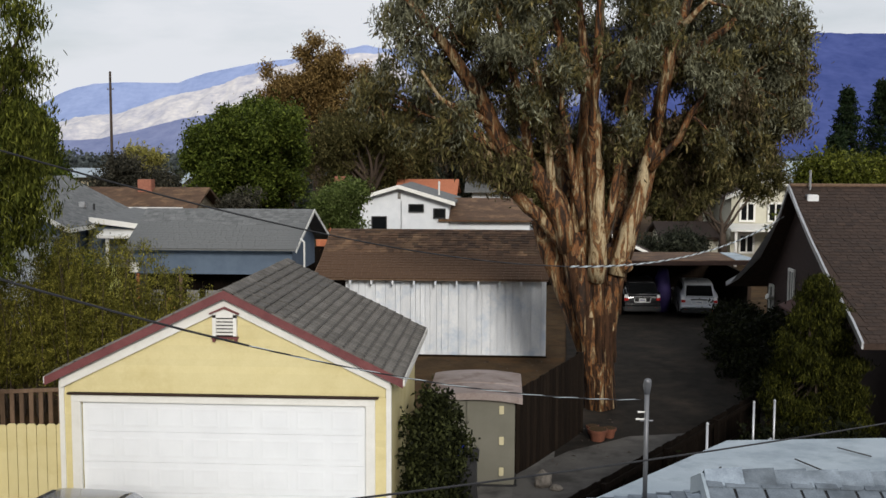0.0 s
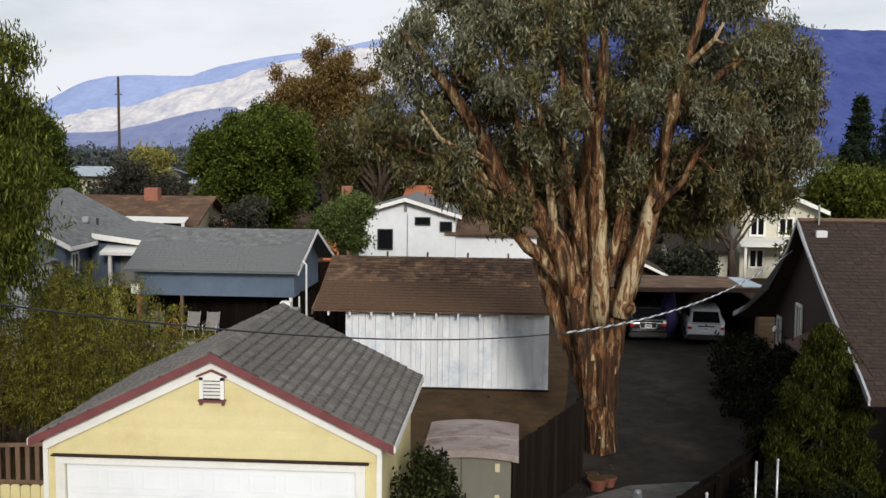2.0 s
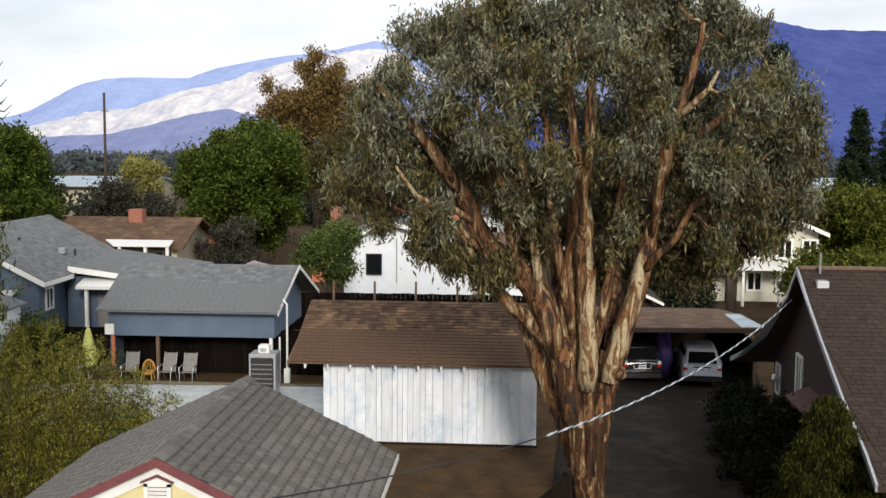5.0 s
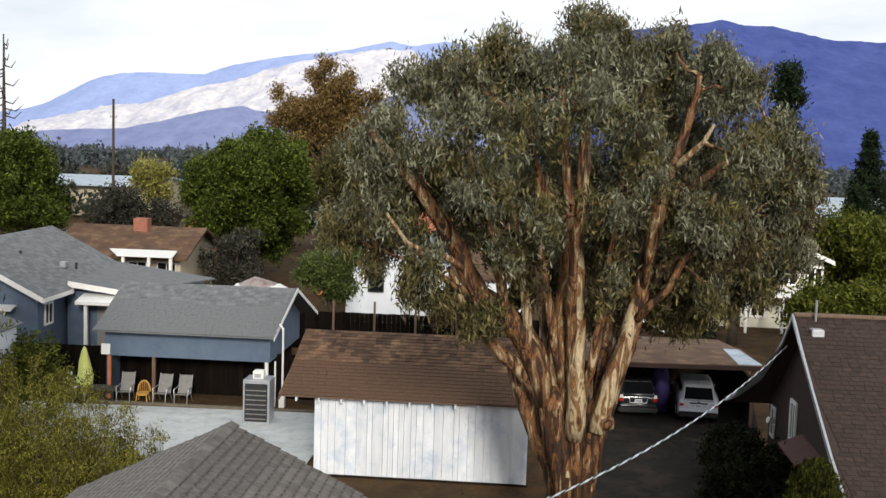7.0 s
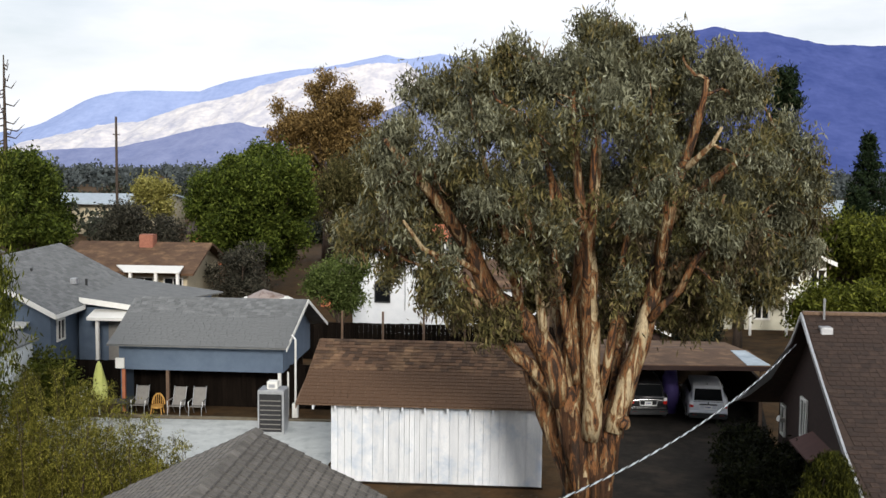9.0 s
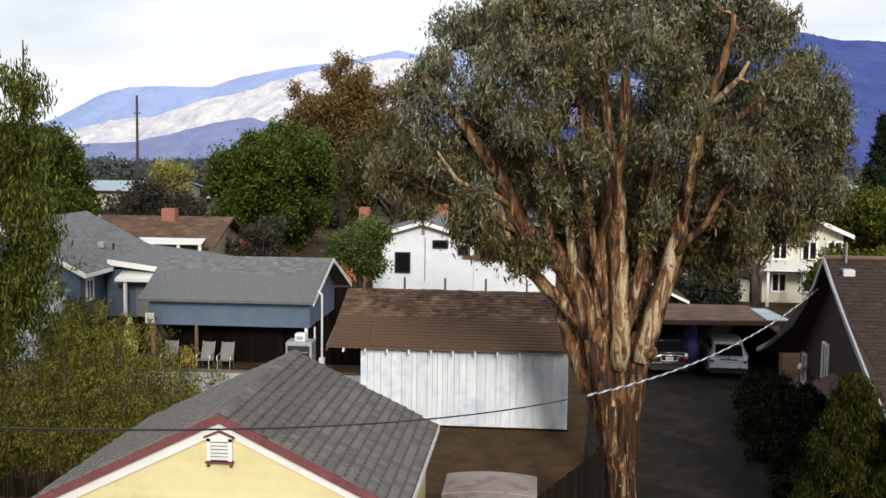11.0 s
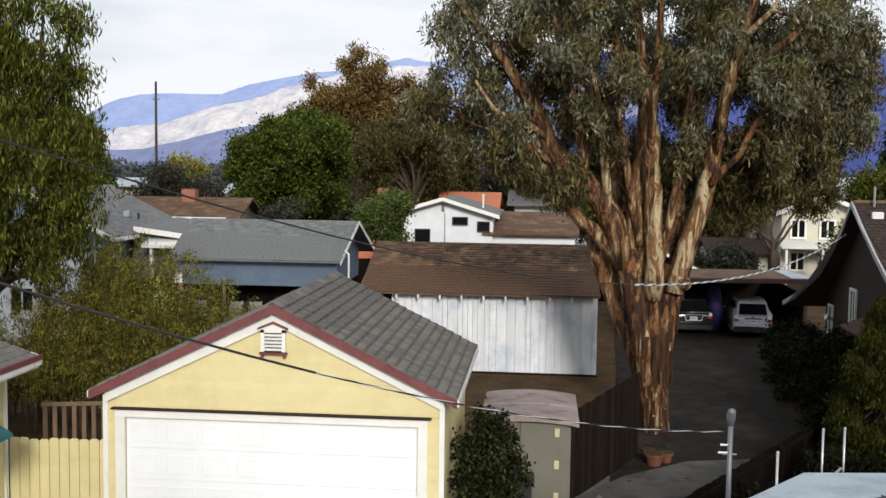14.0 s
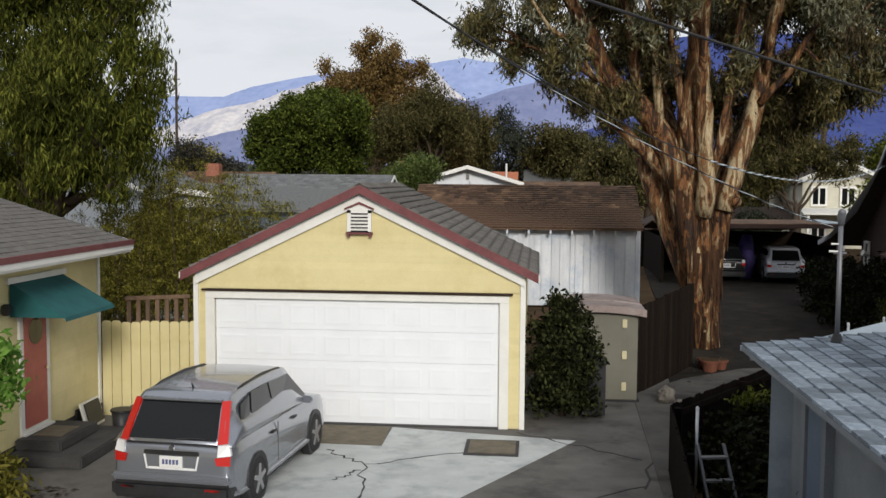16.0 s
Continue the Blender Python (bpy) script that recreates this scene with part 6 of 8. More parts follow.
mast = thing("service_mast", "galvanised electrical service mast with a domed weatherhead", "mast", (8.76, -5.32, 2.44))
part("pipe", T([(0, 0, -0.05), (0, 0, 1.31)], 0.026, 14), M["galvanised"], mast, smooth=True)
part("boot", T([(0, 0, -0.04), (0, 0, 0.10)], [0.085, 0.04], 14), M["black"], mast, "black roof boot")
part("weatherhead", T([(0, 0, 1.28), (0, 0, 1.37), (0, -0.03, 1.43), (-0.02, -0.06, 1.45)], [0.03, 0.046, 0.042, 0.016], 14), M["galvanised"], mast, "domed metal weatherhead", smooth=True)
for z, x in ((1.08, -0.05), (1.0, -0.07)):
    part("insulator", T([(0, 0, z), (x, -0.02, z), (x - 0.05, -0.02, z)], [0.006, 0.009, 0.012], 8), M["white"], mast)
part("bracket", T([(-0.07, 0, 0.98), (0.07, 0, 0.98)], 0.01, 8), M["galvanised"], mast)


# ---- overhead cables ----
def cable(name, label, a, b, sag, r, material, n=40, f0=0.0, f1=1.0):
    a, b = Vector(a), Vector(b)
    pts = []
    for i in range(n + 1):
        f = f0 + (f1 - f0) * i / n
        pts.append(a.lerp(b, f) - Vector((0, 0, 4 * sag * f * (1 - f))))
    ob = link(name, T(pts, r, 6), material)
    return tagged(ob, label, "cable")


CA, CB = (-4.48, -22.3, 12.56), (14.97, 11.72, 4.65)
MA, MB = (-7.9, -23.97, 18.41), (8.66, -5.5, 3.70)
cable("power_cable", "black overhead service cable to the brown house", CA, CB, 3.16, 0.009, M["cable"], f1=0.655)
def twisted_drop(name, label, a, b, sag, f0, f1, r, pitch, bare=2):
    """Three strands wound round each other, one or two of them bare."""
    a, b = Vector(a), Vector(b)
    way = (b - a).normalized()
    u = way.cross(Vector((0, 0, 1))).normalized()
    w = u.cross(way)
    t = thing(name, label, "cable", a)
    n = int((b - a).length * (f1 - f0) / pitch * 8)
    for k, (m, lab) in enumerate((("cable_silver", "bare silvery strand"), ("cable", "black strand"), (("cable_silver", "bare silvery strand") if bare == 2 else ("cable", "black strand")))):
        pts = []
        for i in range(n + 1):
            f = f0 + (f1 - f0) * i / n
            c = 2 * math.pi * i / 8 + 2 * math.pi * k / 3
            pts.append((b - a) * f - Vector((0, 0, 4 * sag * f * (1 - f))) + (u * math.cos(c) + w * math.sin(c)) * r)
        part("strand", T(pts, r * 0.85, 5), M[m], t, lab)


twisted_drop("service_drop", "bare silvery twisted service cable to the brown house", CA, CB, 3.16, 0.655, 1.0, 0.0105, 0.5)
cable("power_cable", "black overhead cable to the service mast", MA, MB, 2.61, 0.008, M["cable"], f1=0.80)
twisted_drop("service_drop", "thin twisted service cable to the mast", MA, MB, 2.61, 0.80, 1.0, 0.004, 0.6, bare=1)
cable("power_cable", "thick black overhead cable over the driveway", (-15.74, -31.41, 10.82), (16.59, -2.67, 3.78), 1.43, 0.0062, M["cable"])

# ---- white posts in the neighbour's yard, ladder, rock ----
for x, y, z in ((10.6, 0.25, 1.86), (11.95, 2.55, 1.66), (12.42, 2.85, 1.62), (7.62, -3.3, 1.2)):
    ob = thing("fence_post", "slim pale galvanised fence post", "post", (x, y, 0.0), group="metal posts in the yard")
    part("pipe", T([(0, 0, -0.05), (0, 0, z)], 0.022, 10), M["steel"], ob, smooth=True)
    part("cap", T([(0, 0, z), (0, 0, z + 0.03)], [0.03, 0.015], 10), M["steel"], ob)
ob = link("garden_pipe", T([(10.9, 1.2, 0.3), (12.3, 2.6, 0.95)], 0.025, 8), M["steel"])
tagged(ob, "pale pipe leaning between the yard posts", "pipe")

ld = thing("step_ladder", "grey aluminium step ladder leaning in the yard", "ladder", (7.68, -4.45, 0.0), 12)
for s in (-1, 1):
    part("stile", P([(s * 0.17, -0.5, 0.0), (s * 0.17, -0.45, 0.0), (s * 0.15, 0.25, 0.98), (s * 0.15, 0.20, 0.98)], (s * 0.03, 0, 0)), M["galvanised"], ld)
for k in range(4):
    y, z = -0.40 + k * 0.17, 0.13 + k * 0.235
    part("tread", B((-0.17, y - 0.04, z), (0.17, y + 0.05, z + 0.025)), M["galvanised"], ld)

def rock(at, r, seed):
    bm = bmesh.new()
    bmesh.ops.create_icosphere(bm, subdivisions=3, radius=1.0)
    for v in bm.verts:
        q = v.co.copy()
        v.co *= 1 + 0.28 * noise.fractal(q * 1.3 + Vector((seed, 0, 0)), 1.0, 2.0, 4)
        v.co = Vector((v.co.x * r[0], v.co.y * r[1], v.co.z * r[2]))
    ob = link("rock", bm, M["stone"])
    ob.location = at
    tagged(ob, "pale rounded rock beside the dark fence", "rock", group="rocks by the fence")


rock((7.95, 2.35, 0.13), (0.17, 0.15, 0.18), 1)
rock((8.2, 2.15, 0.05), (0.12, 0.1, 0.07), 2)
tbin = thing("wheeled_bin", "black wheeled rubbish bin beside the bush", "bin", (6.52, 1.15, 0.0))
part("body", P([(-0.20, -0.24, 0.06), (0.20, -0.24, 0.06), (0.20, 0.24, 0.06), (-0.20, 0.24, 0.06)], (0, 0, 0.9)), M["black"], tbin)
part("lid", B((-0.24, -0.28, 0.961), (0.24, 0.27, 1.03), 0.02), M["black"], tbin)
for x in (-0.18, 0.18):
    part("wheel", T([(x - 0.03, 0.22, 0.09), (x + 0.03, 0.22, 0.09)], 0.09, 14), M["rubber"], tbin)
ob = link("blue_can", T([(6.40, 0.98, 1.032), (6.40, 0.98, 1.20)], [0.09, 0.1], 14), M["blue_plastic"])
tagged(ob, "bright blue plastic pail on the bin's lid", "pail")


for x, y, r0, h in ((9.28, 5.35, 0.20, 0.26), (9.55, 5.55, 0.15, 0.22), (9.2, 5.75, 0.13, 0.2)):
    pt = thing("clay_pot", "red clay plant pot at the foot of the eucalyptus", "pot", (x, y, g(x, y) - 0.012), group="clay pots by the tree")
    part("pot", T([(0, 0, 0), (0, 0, h)], [r0 * 0.72, r0], 18), M["clay"], pt, smooth=False)
    part("rim", T([(0, 0, h - 0.045), (0, 0, h + 0.005)], [r0 * 1.1, r0 * 1.12], 18), M["clay"], pt)
    part("soil", T([(0, 0, h + 0.006), (0, 0, h + 0.012)], r0 * 0.98, 18), M["dirt"], pt)


# ---- brown house with swept gable ----
def brown_house():
    t = thing("brown_house", "dark brown house with a swept gable and brown shingle roof", "house", (19, 10, 0.2))
    ox, oy, oz = 19, 10, 0.2
    rake = [(14.33, 3.6, 2.62), (14.42, 4.4, 2.90), (14.62, 6.6, 3.52), (14.83, 8.8, 4.28), (14.95, 10.4, 4.98), (15.0, 11.4, 5.52), (14.98, 12.1, 4.72), (14.92, 12.8, 4.05), (14.82, 13.5, 3.42), (14.66, 14.1, 2.98), (14.45, 14.6, 2.62), (14.2, 15.0, 2.36)]
    pts = [Vector((x - ox, y - oy, z - oz)) for x, y, z in rake]
    far = 26 - ox
    for lo, hi, lab in ((0, 6, "brown shingle near slope"), (5, 12, "brown shingle swept far slope")):
        bm = bmesh.new()
        seg = pts[lo:hi]
        ring = [p + Vector((0, 0, 0)) for p in seg] + [p - Vector((0, 0, 0.12)) for p in reversed(seg)]
        ring2 = [Vector((far, p.y, p.z)) for p in ring]
        loft(bm, [ring, ring2])
        r = part("roof", bm, M["shingle_brown2"], t, lab)
        bm = bmesh.new()
        ring = [p + Vector((-0.04, 0, 0.03)) for p in seg] + [p - Vector((0.04, 0, 0.11)) for p in reversed(seg)]
        ring2 = [p + Vector((0.05, 0, 0)) for p in ring]
        loft(bm, [ring, ring2])
        part("bargeboard", bm, M["steel"], t, "pale weathered bargeboard")
        if lo == 0:
            for a, b in zip(seg, seg[1:]):
                u = Vector((1, 0, 0))
                v = Vector((0, b.y - a.y, b.z - a.z))
                n = max(2, int(v.length / 0.16))
                shingles(r, (max(a.x, b.x) + 0.02, a.y, a.z + 0.004), u, v, 34, n, 0.22, v.length / n, M["shingle_brown2"], 0.014, single=60, seed=31)
    part("ridge_board", B((15.0 - ox, 11.3 - oy, 5.50 - oz), (far, 11.5 - oy, 5.58 - oz), 0.02), M["wood_raw"], t)
    wx = 15.35 - ox
    poly = [(wx, p.y, p.z - 0.13) for p in pts[1:11]]
    part("wall", P([(wx, pts[1].y, -0.3)] + poly + [(wx, pts[10].y, -0.3)], (0.15, 0, 0)), M["brown_wall"], t, "dark brown gable wall")
    part("rear_wall", B((wx + 0.15, 4.6 - oy, -0.3), (far, 4.75 - oy, 2.6)), M["brown_wall"], t)
    def win(y, z, w, h, n):
        window(t, (wx - 0.02, y - oy, z - oz), w, h, "-x", 0.07, n)
    win(12.25, 2.05, 0.55, 1.1, 1)
    win(14.2, 1.55, 0.42, 0.9, 0)
    win(9.4, 0.75, 0.7, 1.0, 3)
    aw = part("window_awning", P([(wx - 0.02, 9.5 - oy, 2.45 - oz), (wx - 0.02, 11.2 - oy, 2.45 - oz), (wx - 0.6, 11.2 - oy, 2.2 - oz), (wx - 0.6, 9.5 - oy, 2.2 - oz)], (0, 0, 0.05)), M["awning_brown"], t, "dark red-brown porch awning")
    lp = part("porch_light", T([(wx - 0.05, 13.75 - oy, 2.05 - oz), (wx - 0.25, 13.7 - oy, 2.12 - oz)], [0.05, 0.09], 12), M["white"], t, "white porch light")
    part("porch_rail", B((wx - 1.0, 9.5 - oy, 0.0), (wx - 0.93, 10.4 - oy, 0.06)), M["white"], t)
    for k in range(5):
        part("baluster", B((wx - 0.99, 9.5 + k * 0.2 - oy, -0.5), (wx - 0.94, 9.55 + k * 0.2 - oy, 0.0)), M["white"], t)
    part("roof_vent", B((15.28 - ox, 10.65 - oy, 5.10 - oz), (15.58 - ox, 10.95 - oy, 5.30 - oz), 0.02), M["steel"], t, "small metal roof vent")
    part("stack", T([(15.5 - ox, 11.2 - oy, 5.4 - oz), (15.5 - ox, 11.2 - oy, 5.95 - oz)], 0.03, 8), M["steel"], t)


brown_house()


# ---- carport ----
def carport():
    t = thing("carport", "flat-roofed carport with a rusty felt roof and red fascia", "carport", (13, 19, 0.75))
    ox, oy, oz = 13, 19, 0.75
    part("roof", P([(9.6 - ox, 17.1 - oy, 2.70 - oz), (15.75 - ox, 17.3 - oy, 2.74 - oz), (15.5 - ox, 19.6 - oy, 2.78 - oz), (9.6 - ox, 19.6 - oy, 2.76 - oz)], (0, 0, 0.08)), M["shingle_brown"], t, "rusty brown felt roof")
    part("roof_patch", P([(15.0 - ox, 17.32 - oy, 2.815 - oz), (15.74 - ox, 17.34 - oy, 2.822 - oz), (15.4 - ox, 19.4 - oy, 2.855 - oz), (14.9 - ox, 19.4 - oy, 2.855 - oz)], (0, 0, 0.02)), M["roll_roof"], t, "pale felt patch")
    part("fascia", P([(9.6 - ox, 17.06 - oy, 2.62 - oz), (15.76 - ox, 17.26 - oy, 2.66 - oz), (15.76 - ox, 17.26 - oy, 2.80 - oz), (9.6 - ox, 17.06 - oy, 2.76 - oz)], (0, 0.035, 0)), M["brown_wall"], t, "dark red fascia")
    for x in (10.4, 15.5):
        part("post", B((x - ox - 0.05, 17.4 - oy, -0.05), (x - ox + 0.05, 17.5 - oy, 1.95)), M["wood_raw"], t)
    part("back_wall", B((9.6 - ox, 23.2 - oy, -0.1), (15.6 - ox, 23.3 - oy, 1.5)), M["dark_wood"], t, "dark boarded back wall")
    part("back_roof", P([(9.6 - ox, 19.6 - oy, 2.74 - oz), (15.5 - ox, 19.6 - oy, 2.76 - oz), (15.5 - ox, 23.4 - oy, 2.3 - oz), (9.6 - ox, 23.4 - oy, 2.3 - oz)], (0, 0, 0.06)), M["shingle_brown"], t)
    part("side_wall", B((15.5 - ox, 17.6 - oy, -0.1), (15.6 - ox, 23.2 - oy, 1.5)), M["dark_wood"], t)
    part("side_wall", B((9.7 - ox, 17.6 - oy, -0.1), (9.8 - ox, 23.2 - oy, 1.5)), M["dark_wood"], t)


carport()
tp = thing("tarp_bundle", "dark purple tarp bundle hung between the parked cars", "tarp", (12.85, 19.0, 0.78))
part("cloth", T([(0, 0, -0.02), (0.02, 0, 0.6), (-0.03, 0, 1.2), (0, 0, 1.55)], [0.24, 0.28, 0.25, 0.15], 14, 0.12, random.Random(4)), M["purple"], tp, smooth=True)


# ---- patio with the blue outbuilding ----
def blue_outbuilding():
    t = thing("blue_outbuilding", "slate-blue open-fronted outbuilding with a grey shingle roof", "outbuilding", (-3, 19.4, 0.7))
    ox, oy, oz = -3, 19.4, 0.7
    x0, x1 = -5.75 - ox, -0.15 - ox
    ey, ez, ry, rz = 17.0 - oy, 3.02 - oz, 19.37 - oy, 4.27 - oz
    k = (rz - ez) / (ry - ey)
    roof = part("roof", P([(-6.02 - ox, ey, ez), (0.05 - ox, ey, ez), (0.22 - ox, ry, rz), (-5.80 - ox, ry, rz)], (0, 0, 0.06)), M["shingle_grey_far"], t, "grey shingle front slope")
    part("roof", P([(-5.8 - ox, ry, rz), (0.22 - ox, ry, rz), (0.4 - ox, 21.8 - oy, ez), (-5.7 - ox, 21.8 - oy, ez)], (0, 0, 0.06)), M["shingle_grey_far"], t, "grey shingle rear slope")
    shingles(roof, (-5.95 - ox, ey - 0.02, ez + 0.064), (1, 0, 0), (0, ry - ey, rz - ez), 28, 17, 6.05 / 28, math.hypot(ry - ey, rz - ez) / 17, M["shingle_grey_far"], 0.012, single=298, seed=41)
    part("front_beam", B((x0, 17.38 - oy, 2.16 - oz), (x1, 17.5 - oy, ez + 0.16)), M["blue_wall"], t, "slate-blue boarded front above the opening")
    part("gable_wall", P([(x1 - 0.1, 17.5 - oy, 2.16 - oz), (x1 - 0.1, 21.4 - oy, 2.16 - oz), (x1 - 0.1, 21.4 - oy, ez + 0.1), (x1 - 0.1, ry, rz - 0.04), (x1 - 0.1, 17.5 - oy, ez + 0.2)], (0.1, 0, 0)), M["blue_wall"], t, "slate-blue gable end")
    part("gable_wall", P([(x0, 17.5 - oy, -0.05), (x0, 21.4 - oy, -0.05), (x0, 21.4 - oy, ez + 0.1), (x0, ry, rz - 0.04), (x0, 17.5 - oy, ez + 0.2)], (0.1, 0, 0)), M["blue_wall"], t)
    part("back_wall", B((x0 + 0.1, 20.6 - oy, -0.05), (x1 - 0.1, 20.7 - oy, 2.4)), M["dark_wood"], t, "dark boarded rear wall")
    part("bargeboard", P([(0.06 - ox, ey, ez - 0.06), (0.24 - ox, ry, rz - 0.06), (0.24 - ox, ry, rz + 0.07), (0.06 - ox, ey, ez + 0.07)], (0.025, 0, 0)), M["white"], t, "pale bargeboard")
    part("bargeboard", P([(0.24 - ox, ry, rz - 0.06), (0.42 - ox, 21.8 - oy, ez - 0.06), (0.42 - ox, 21.8 - oy, ez + 0.07), (0.24 - ox, ry, rz + 0.07)], (0.025, 0, 0)), M["white"], t, "pale bargeboard")
    for x, m in ((-5.62, "terracotta"), (-4.1, "wood_raw"), (-0.28, "white")):
        part("post", B((x - ox - 0.05, 17.4 - oy, -0.02), (x - ox + 0.05, 17.5 - oy, 1.5)), M[m], t)
    part("post_base", B((0.18 - ox, 17.3 - oy, -0.25), (0.36 - ox, 17.48 - oy, 0.45)), M["white"], t)
    part("drain_pipe", T([(0.27 - ox, 17.4 - oy, 0.4), (0.27 - ox, 17.4 - oy, 2.6), (0.1 - ox, 17.6 - oy, 2.7)], 0.035, 8), M["white"], t, "white drain pipe")
    part("drain_pipe", T([(0.02 - ox, 17.4 - oy, -0.1), (0.02 - ox, 17.4 - oy, 1.5)], 0.03, 8), M["white"], t)
    part("notice_board", B((-5.85 - ox, 17.3 - oy, 2.2 - oz), (-5.55 - ox, 17.36 - oy, 2.55 - oz)), M["white"], t, "small white meter box")


blue_outbuilding()
board_fence("patio_fence", "dark board fence behind the patio chairs", (-9.3, 18.4), (2.3, 18.2), 1.45, 1.5, M["black_wood"], 0.17, seed=51)
kb = link("patio_curb", B((-6.2, 16.9, 0.55), (1.6, 17.05, 0.74), 0.02), M["rust_dirt"])
tagged(kb, "low brown timber edging of the patio", "curb", kind="structure")


def patio_chair(at, turn):
    t = thing("patio_chair", "grey sling patio chair with a high back", "chair", at, turn, "chairs on the patio")
    part("seat", P([(-0.24, -0.30, 0.36), (0.24, -0.30, 0.36), (0.24, 0.14, 0.30), (-0.24, 0.14, 0.30)], (0, 0, 0.025)), M["grey_fabric"], t)
    part("backrest", P([(-0.24, 0.14, 0.30), (0.24, 0.14, 0.30), (0.24, 0.38, 0.95), (-0.24, 0.38, 0.95)], (0, 0.02, 0.01)), M["grey_fabric"], t)
    for s in (-1, 1):
        part("side_frame", T([(s * 0.26, -0.36, 0.0), (s * 0.26, -0.32, 0.36), (s * 0.26, 0.14, 0.31), (s * 0.26, 0.40, 0.99)], 0.016, 6), M["steel"], t)
        part("rear_leg", T([(s * 0.26, 0.12, 0.32), (s * 0.26, 0.34, 0.0)], 0.016, 6), M["steel"], t)
        part("armrest", T([(s * 0.28, -0.32, 0.36), (s * 0.29, -0.30, 0.55), (s * 0.29, 0.22, 0.56)], 0.02, 6), M["steel"], t)
    return t


c0 = patio_chair((-3.02, 17.25, 0.70), 2)
c0.scale = (0.82, 0.82, 0.9)
for x, a in ((-3.72, -3), (-4.98, 4)):
    copy_thing(c0, pose(x, 17.25, 0.70, 0, 0, a))


def wicker_chair(at, turn):
    t = thing("wicker_chair", "orange wicker chair with a rounded back", "chair", at, turn, "wicker chairs on the patio")
    part("seat", T([(0, 0, 0.28), (0, 0, 0.36)], [0.24, 0.25], 18), M["wicker"], t)
    hoop = [(-0.24 * math.cos(a), 0.18, 0.36 + 0.42 * math.sin(a)) for a in [math.pi * i / 12 for i in range(13)]]
    part("back_hoop", T(hoop, 0.03, 8), M["wicker"], t)
    for k in range(5):
        x = -0.15 + k * 0.075
        part("back_spindle", T([(x, 0.18, 0.35), (x, 0.18, 0.36 + 0.42 * math.sqrt(1 - (x / 0.26) ** 2))], 0.014, 6), M["wicker"], t)
    for x, y in ((-0.18, -0.15), (0.18, -0.15), (-0.18, 0.15), (0.18, 0.15)):
        part("leg", T([(x, y, 0.30), (x * 1.2, y * 1.2, 0.0)], 0.022, 6), M["wicker"], t)
    return t


w0 = wicker_chair((-4.38, 17.2, 0.70), 5)
w0.scale = (0.85, 0.85, 0.85)
copy_thing(w0, pose(-9.2, 17.0, 0.68, 0, 0, -20))

wc = thing("plastic_chair", "white moulded plastic garden chair", "chair", (-6.75, 17.2, 0.68), 60)
part("seat", B((-0.24, -0.24, 0.36), (0.24, 0.22, 0.40), 0.02), M["white"], wc)
part("backrest", P([(-0.23, 0.22, 0.38), (0.23, 0.22, 0.38), (0.17, 0.34, 0.84), (-0.17, 0.34, 0.84)], (0, 0.025, 0.005)), M["white"], wc)
for x, y in ((-0.21, -0.2), (0.21, -0.2), (-0.21, 0.2), (0.21, 0.2)):
    part("leg", T([(x, y, 0.38), (x * 1.15, y * 1.15, 0.0)], 0.025, 6), M["white"], wc)
for s in (-1, 1):
    part("armrest", T([(s * 0.25, -0.22, 0.38), (s * 0.27, -0.2, 0.6), (s * 0.25, 0.26, 0.62)], 0.025, 6), M["white"], wc)

um = thing("patio_umbrella", "closed yellow-green patio umbrella on a white pole", "umbrella", (-6.28, 17.0, 0.55))
part("pole", T([(0, 0, 0.0), (0, 0, 1.86)], 0.022, 10), M["white"], um)
part("canopy", T([(0, 0, 0.62), (0, 0, 0.74), (0.02, 0, 1.0), (0, 0, 1.45), (0, 0, 1.84), (0, 0, 1.95)], [0.12, 0.27, 0.25, 0.17, 0.08, 0.02], 14, 0.14, random.Random(6)), M["lime"], um, "folded yellow-green canopy")
part("base", T([(0, 0, 0.0), (0, 0, 0.08)], [0.26, 0.22], 18), M["concrete_dark"], um)

tb = thing("patio_table", "dark low patio table beside the umbrella", "table", (-5.95, 17.15, 0.69))
part("tabletop", B((-0.55, -0.28, 0.40), (0.75, 0.28, 0.45), 0.01), M["concrete_dark"], tb)
for x in (-0.45, 0.65):
    for y in (-0.2, 0.2):
        part("leg", B((x - 0.03, y - 0.03, 0), (x + 0.03, y + 0.03, 0.40)), M["black"], tb)

fr = thing("cabinet_cooler", "grey metal outdoor cabinet with a dark louvred front", "appliance", (-0.08, 15.75, 0.62))
part("body", B((-0.42, -0.20, 0.0), (0.42, 0.45, 1.42), 0.02), M["steel"], fr)
part("front_panel", B((-0.36, -0.225, 0.10), (0.36, -0.2, 1.30), 0.015), M["black"], fr, "dark front panel")
for k in range(7):
    part("louvre", B((-0.33, -0.24, 0.18 + k * 0.15), (0.33, -0.225, 0.21 + k * 0.15)), M["grey_fabric"], fr)
part("top_box", B((-0.16, -0.05, 1.421), (0.18, 0.25, 1.66), 0.015), M["white"], fr, "small white box")
part("box_label", B((-0.10, -0.06, 1.47), (0.10, -0.05, 1.58)), M["steel"], fr)
for x in (-0.35, 0.35):
    part("foot", B((x - 0.05, -0.15, -0.06), (x + 0.05, 0.4, 0.0)), M["black"], fr)


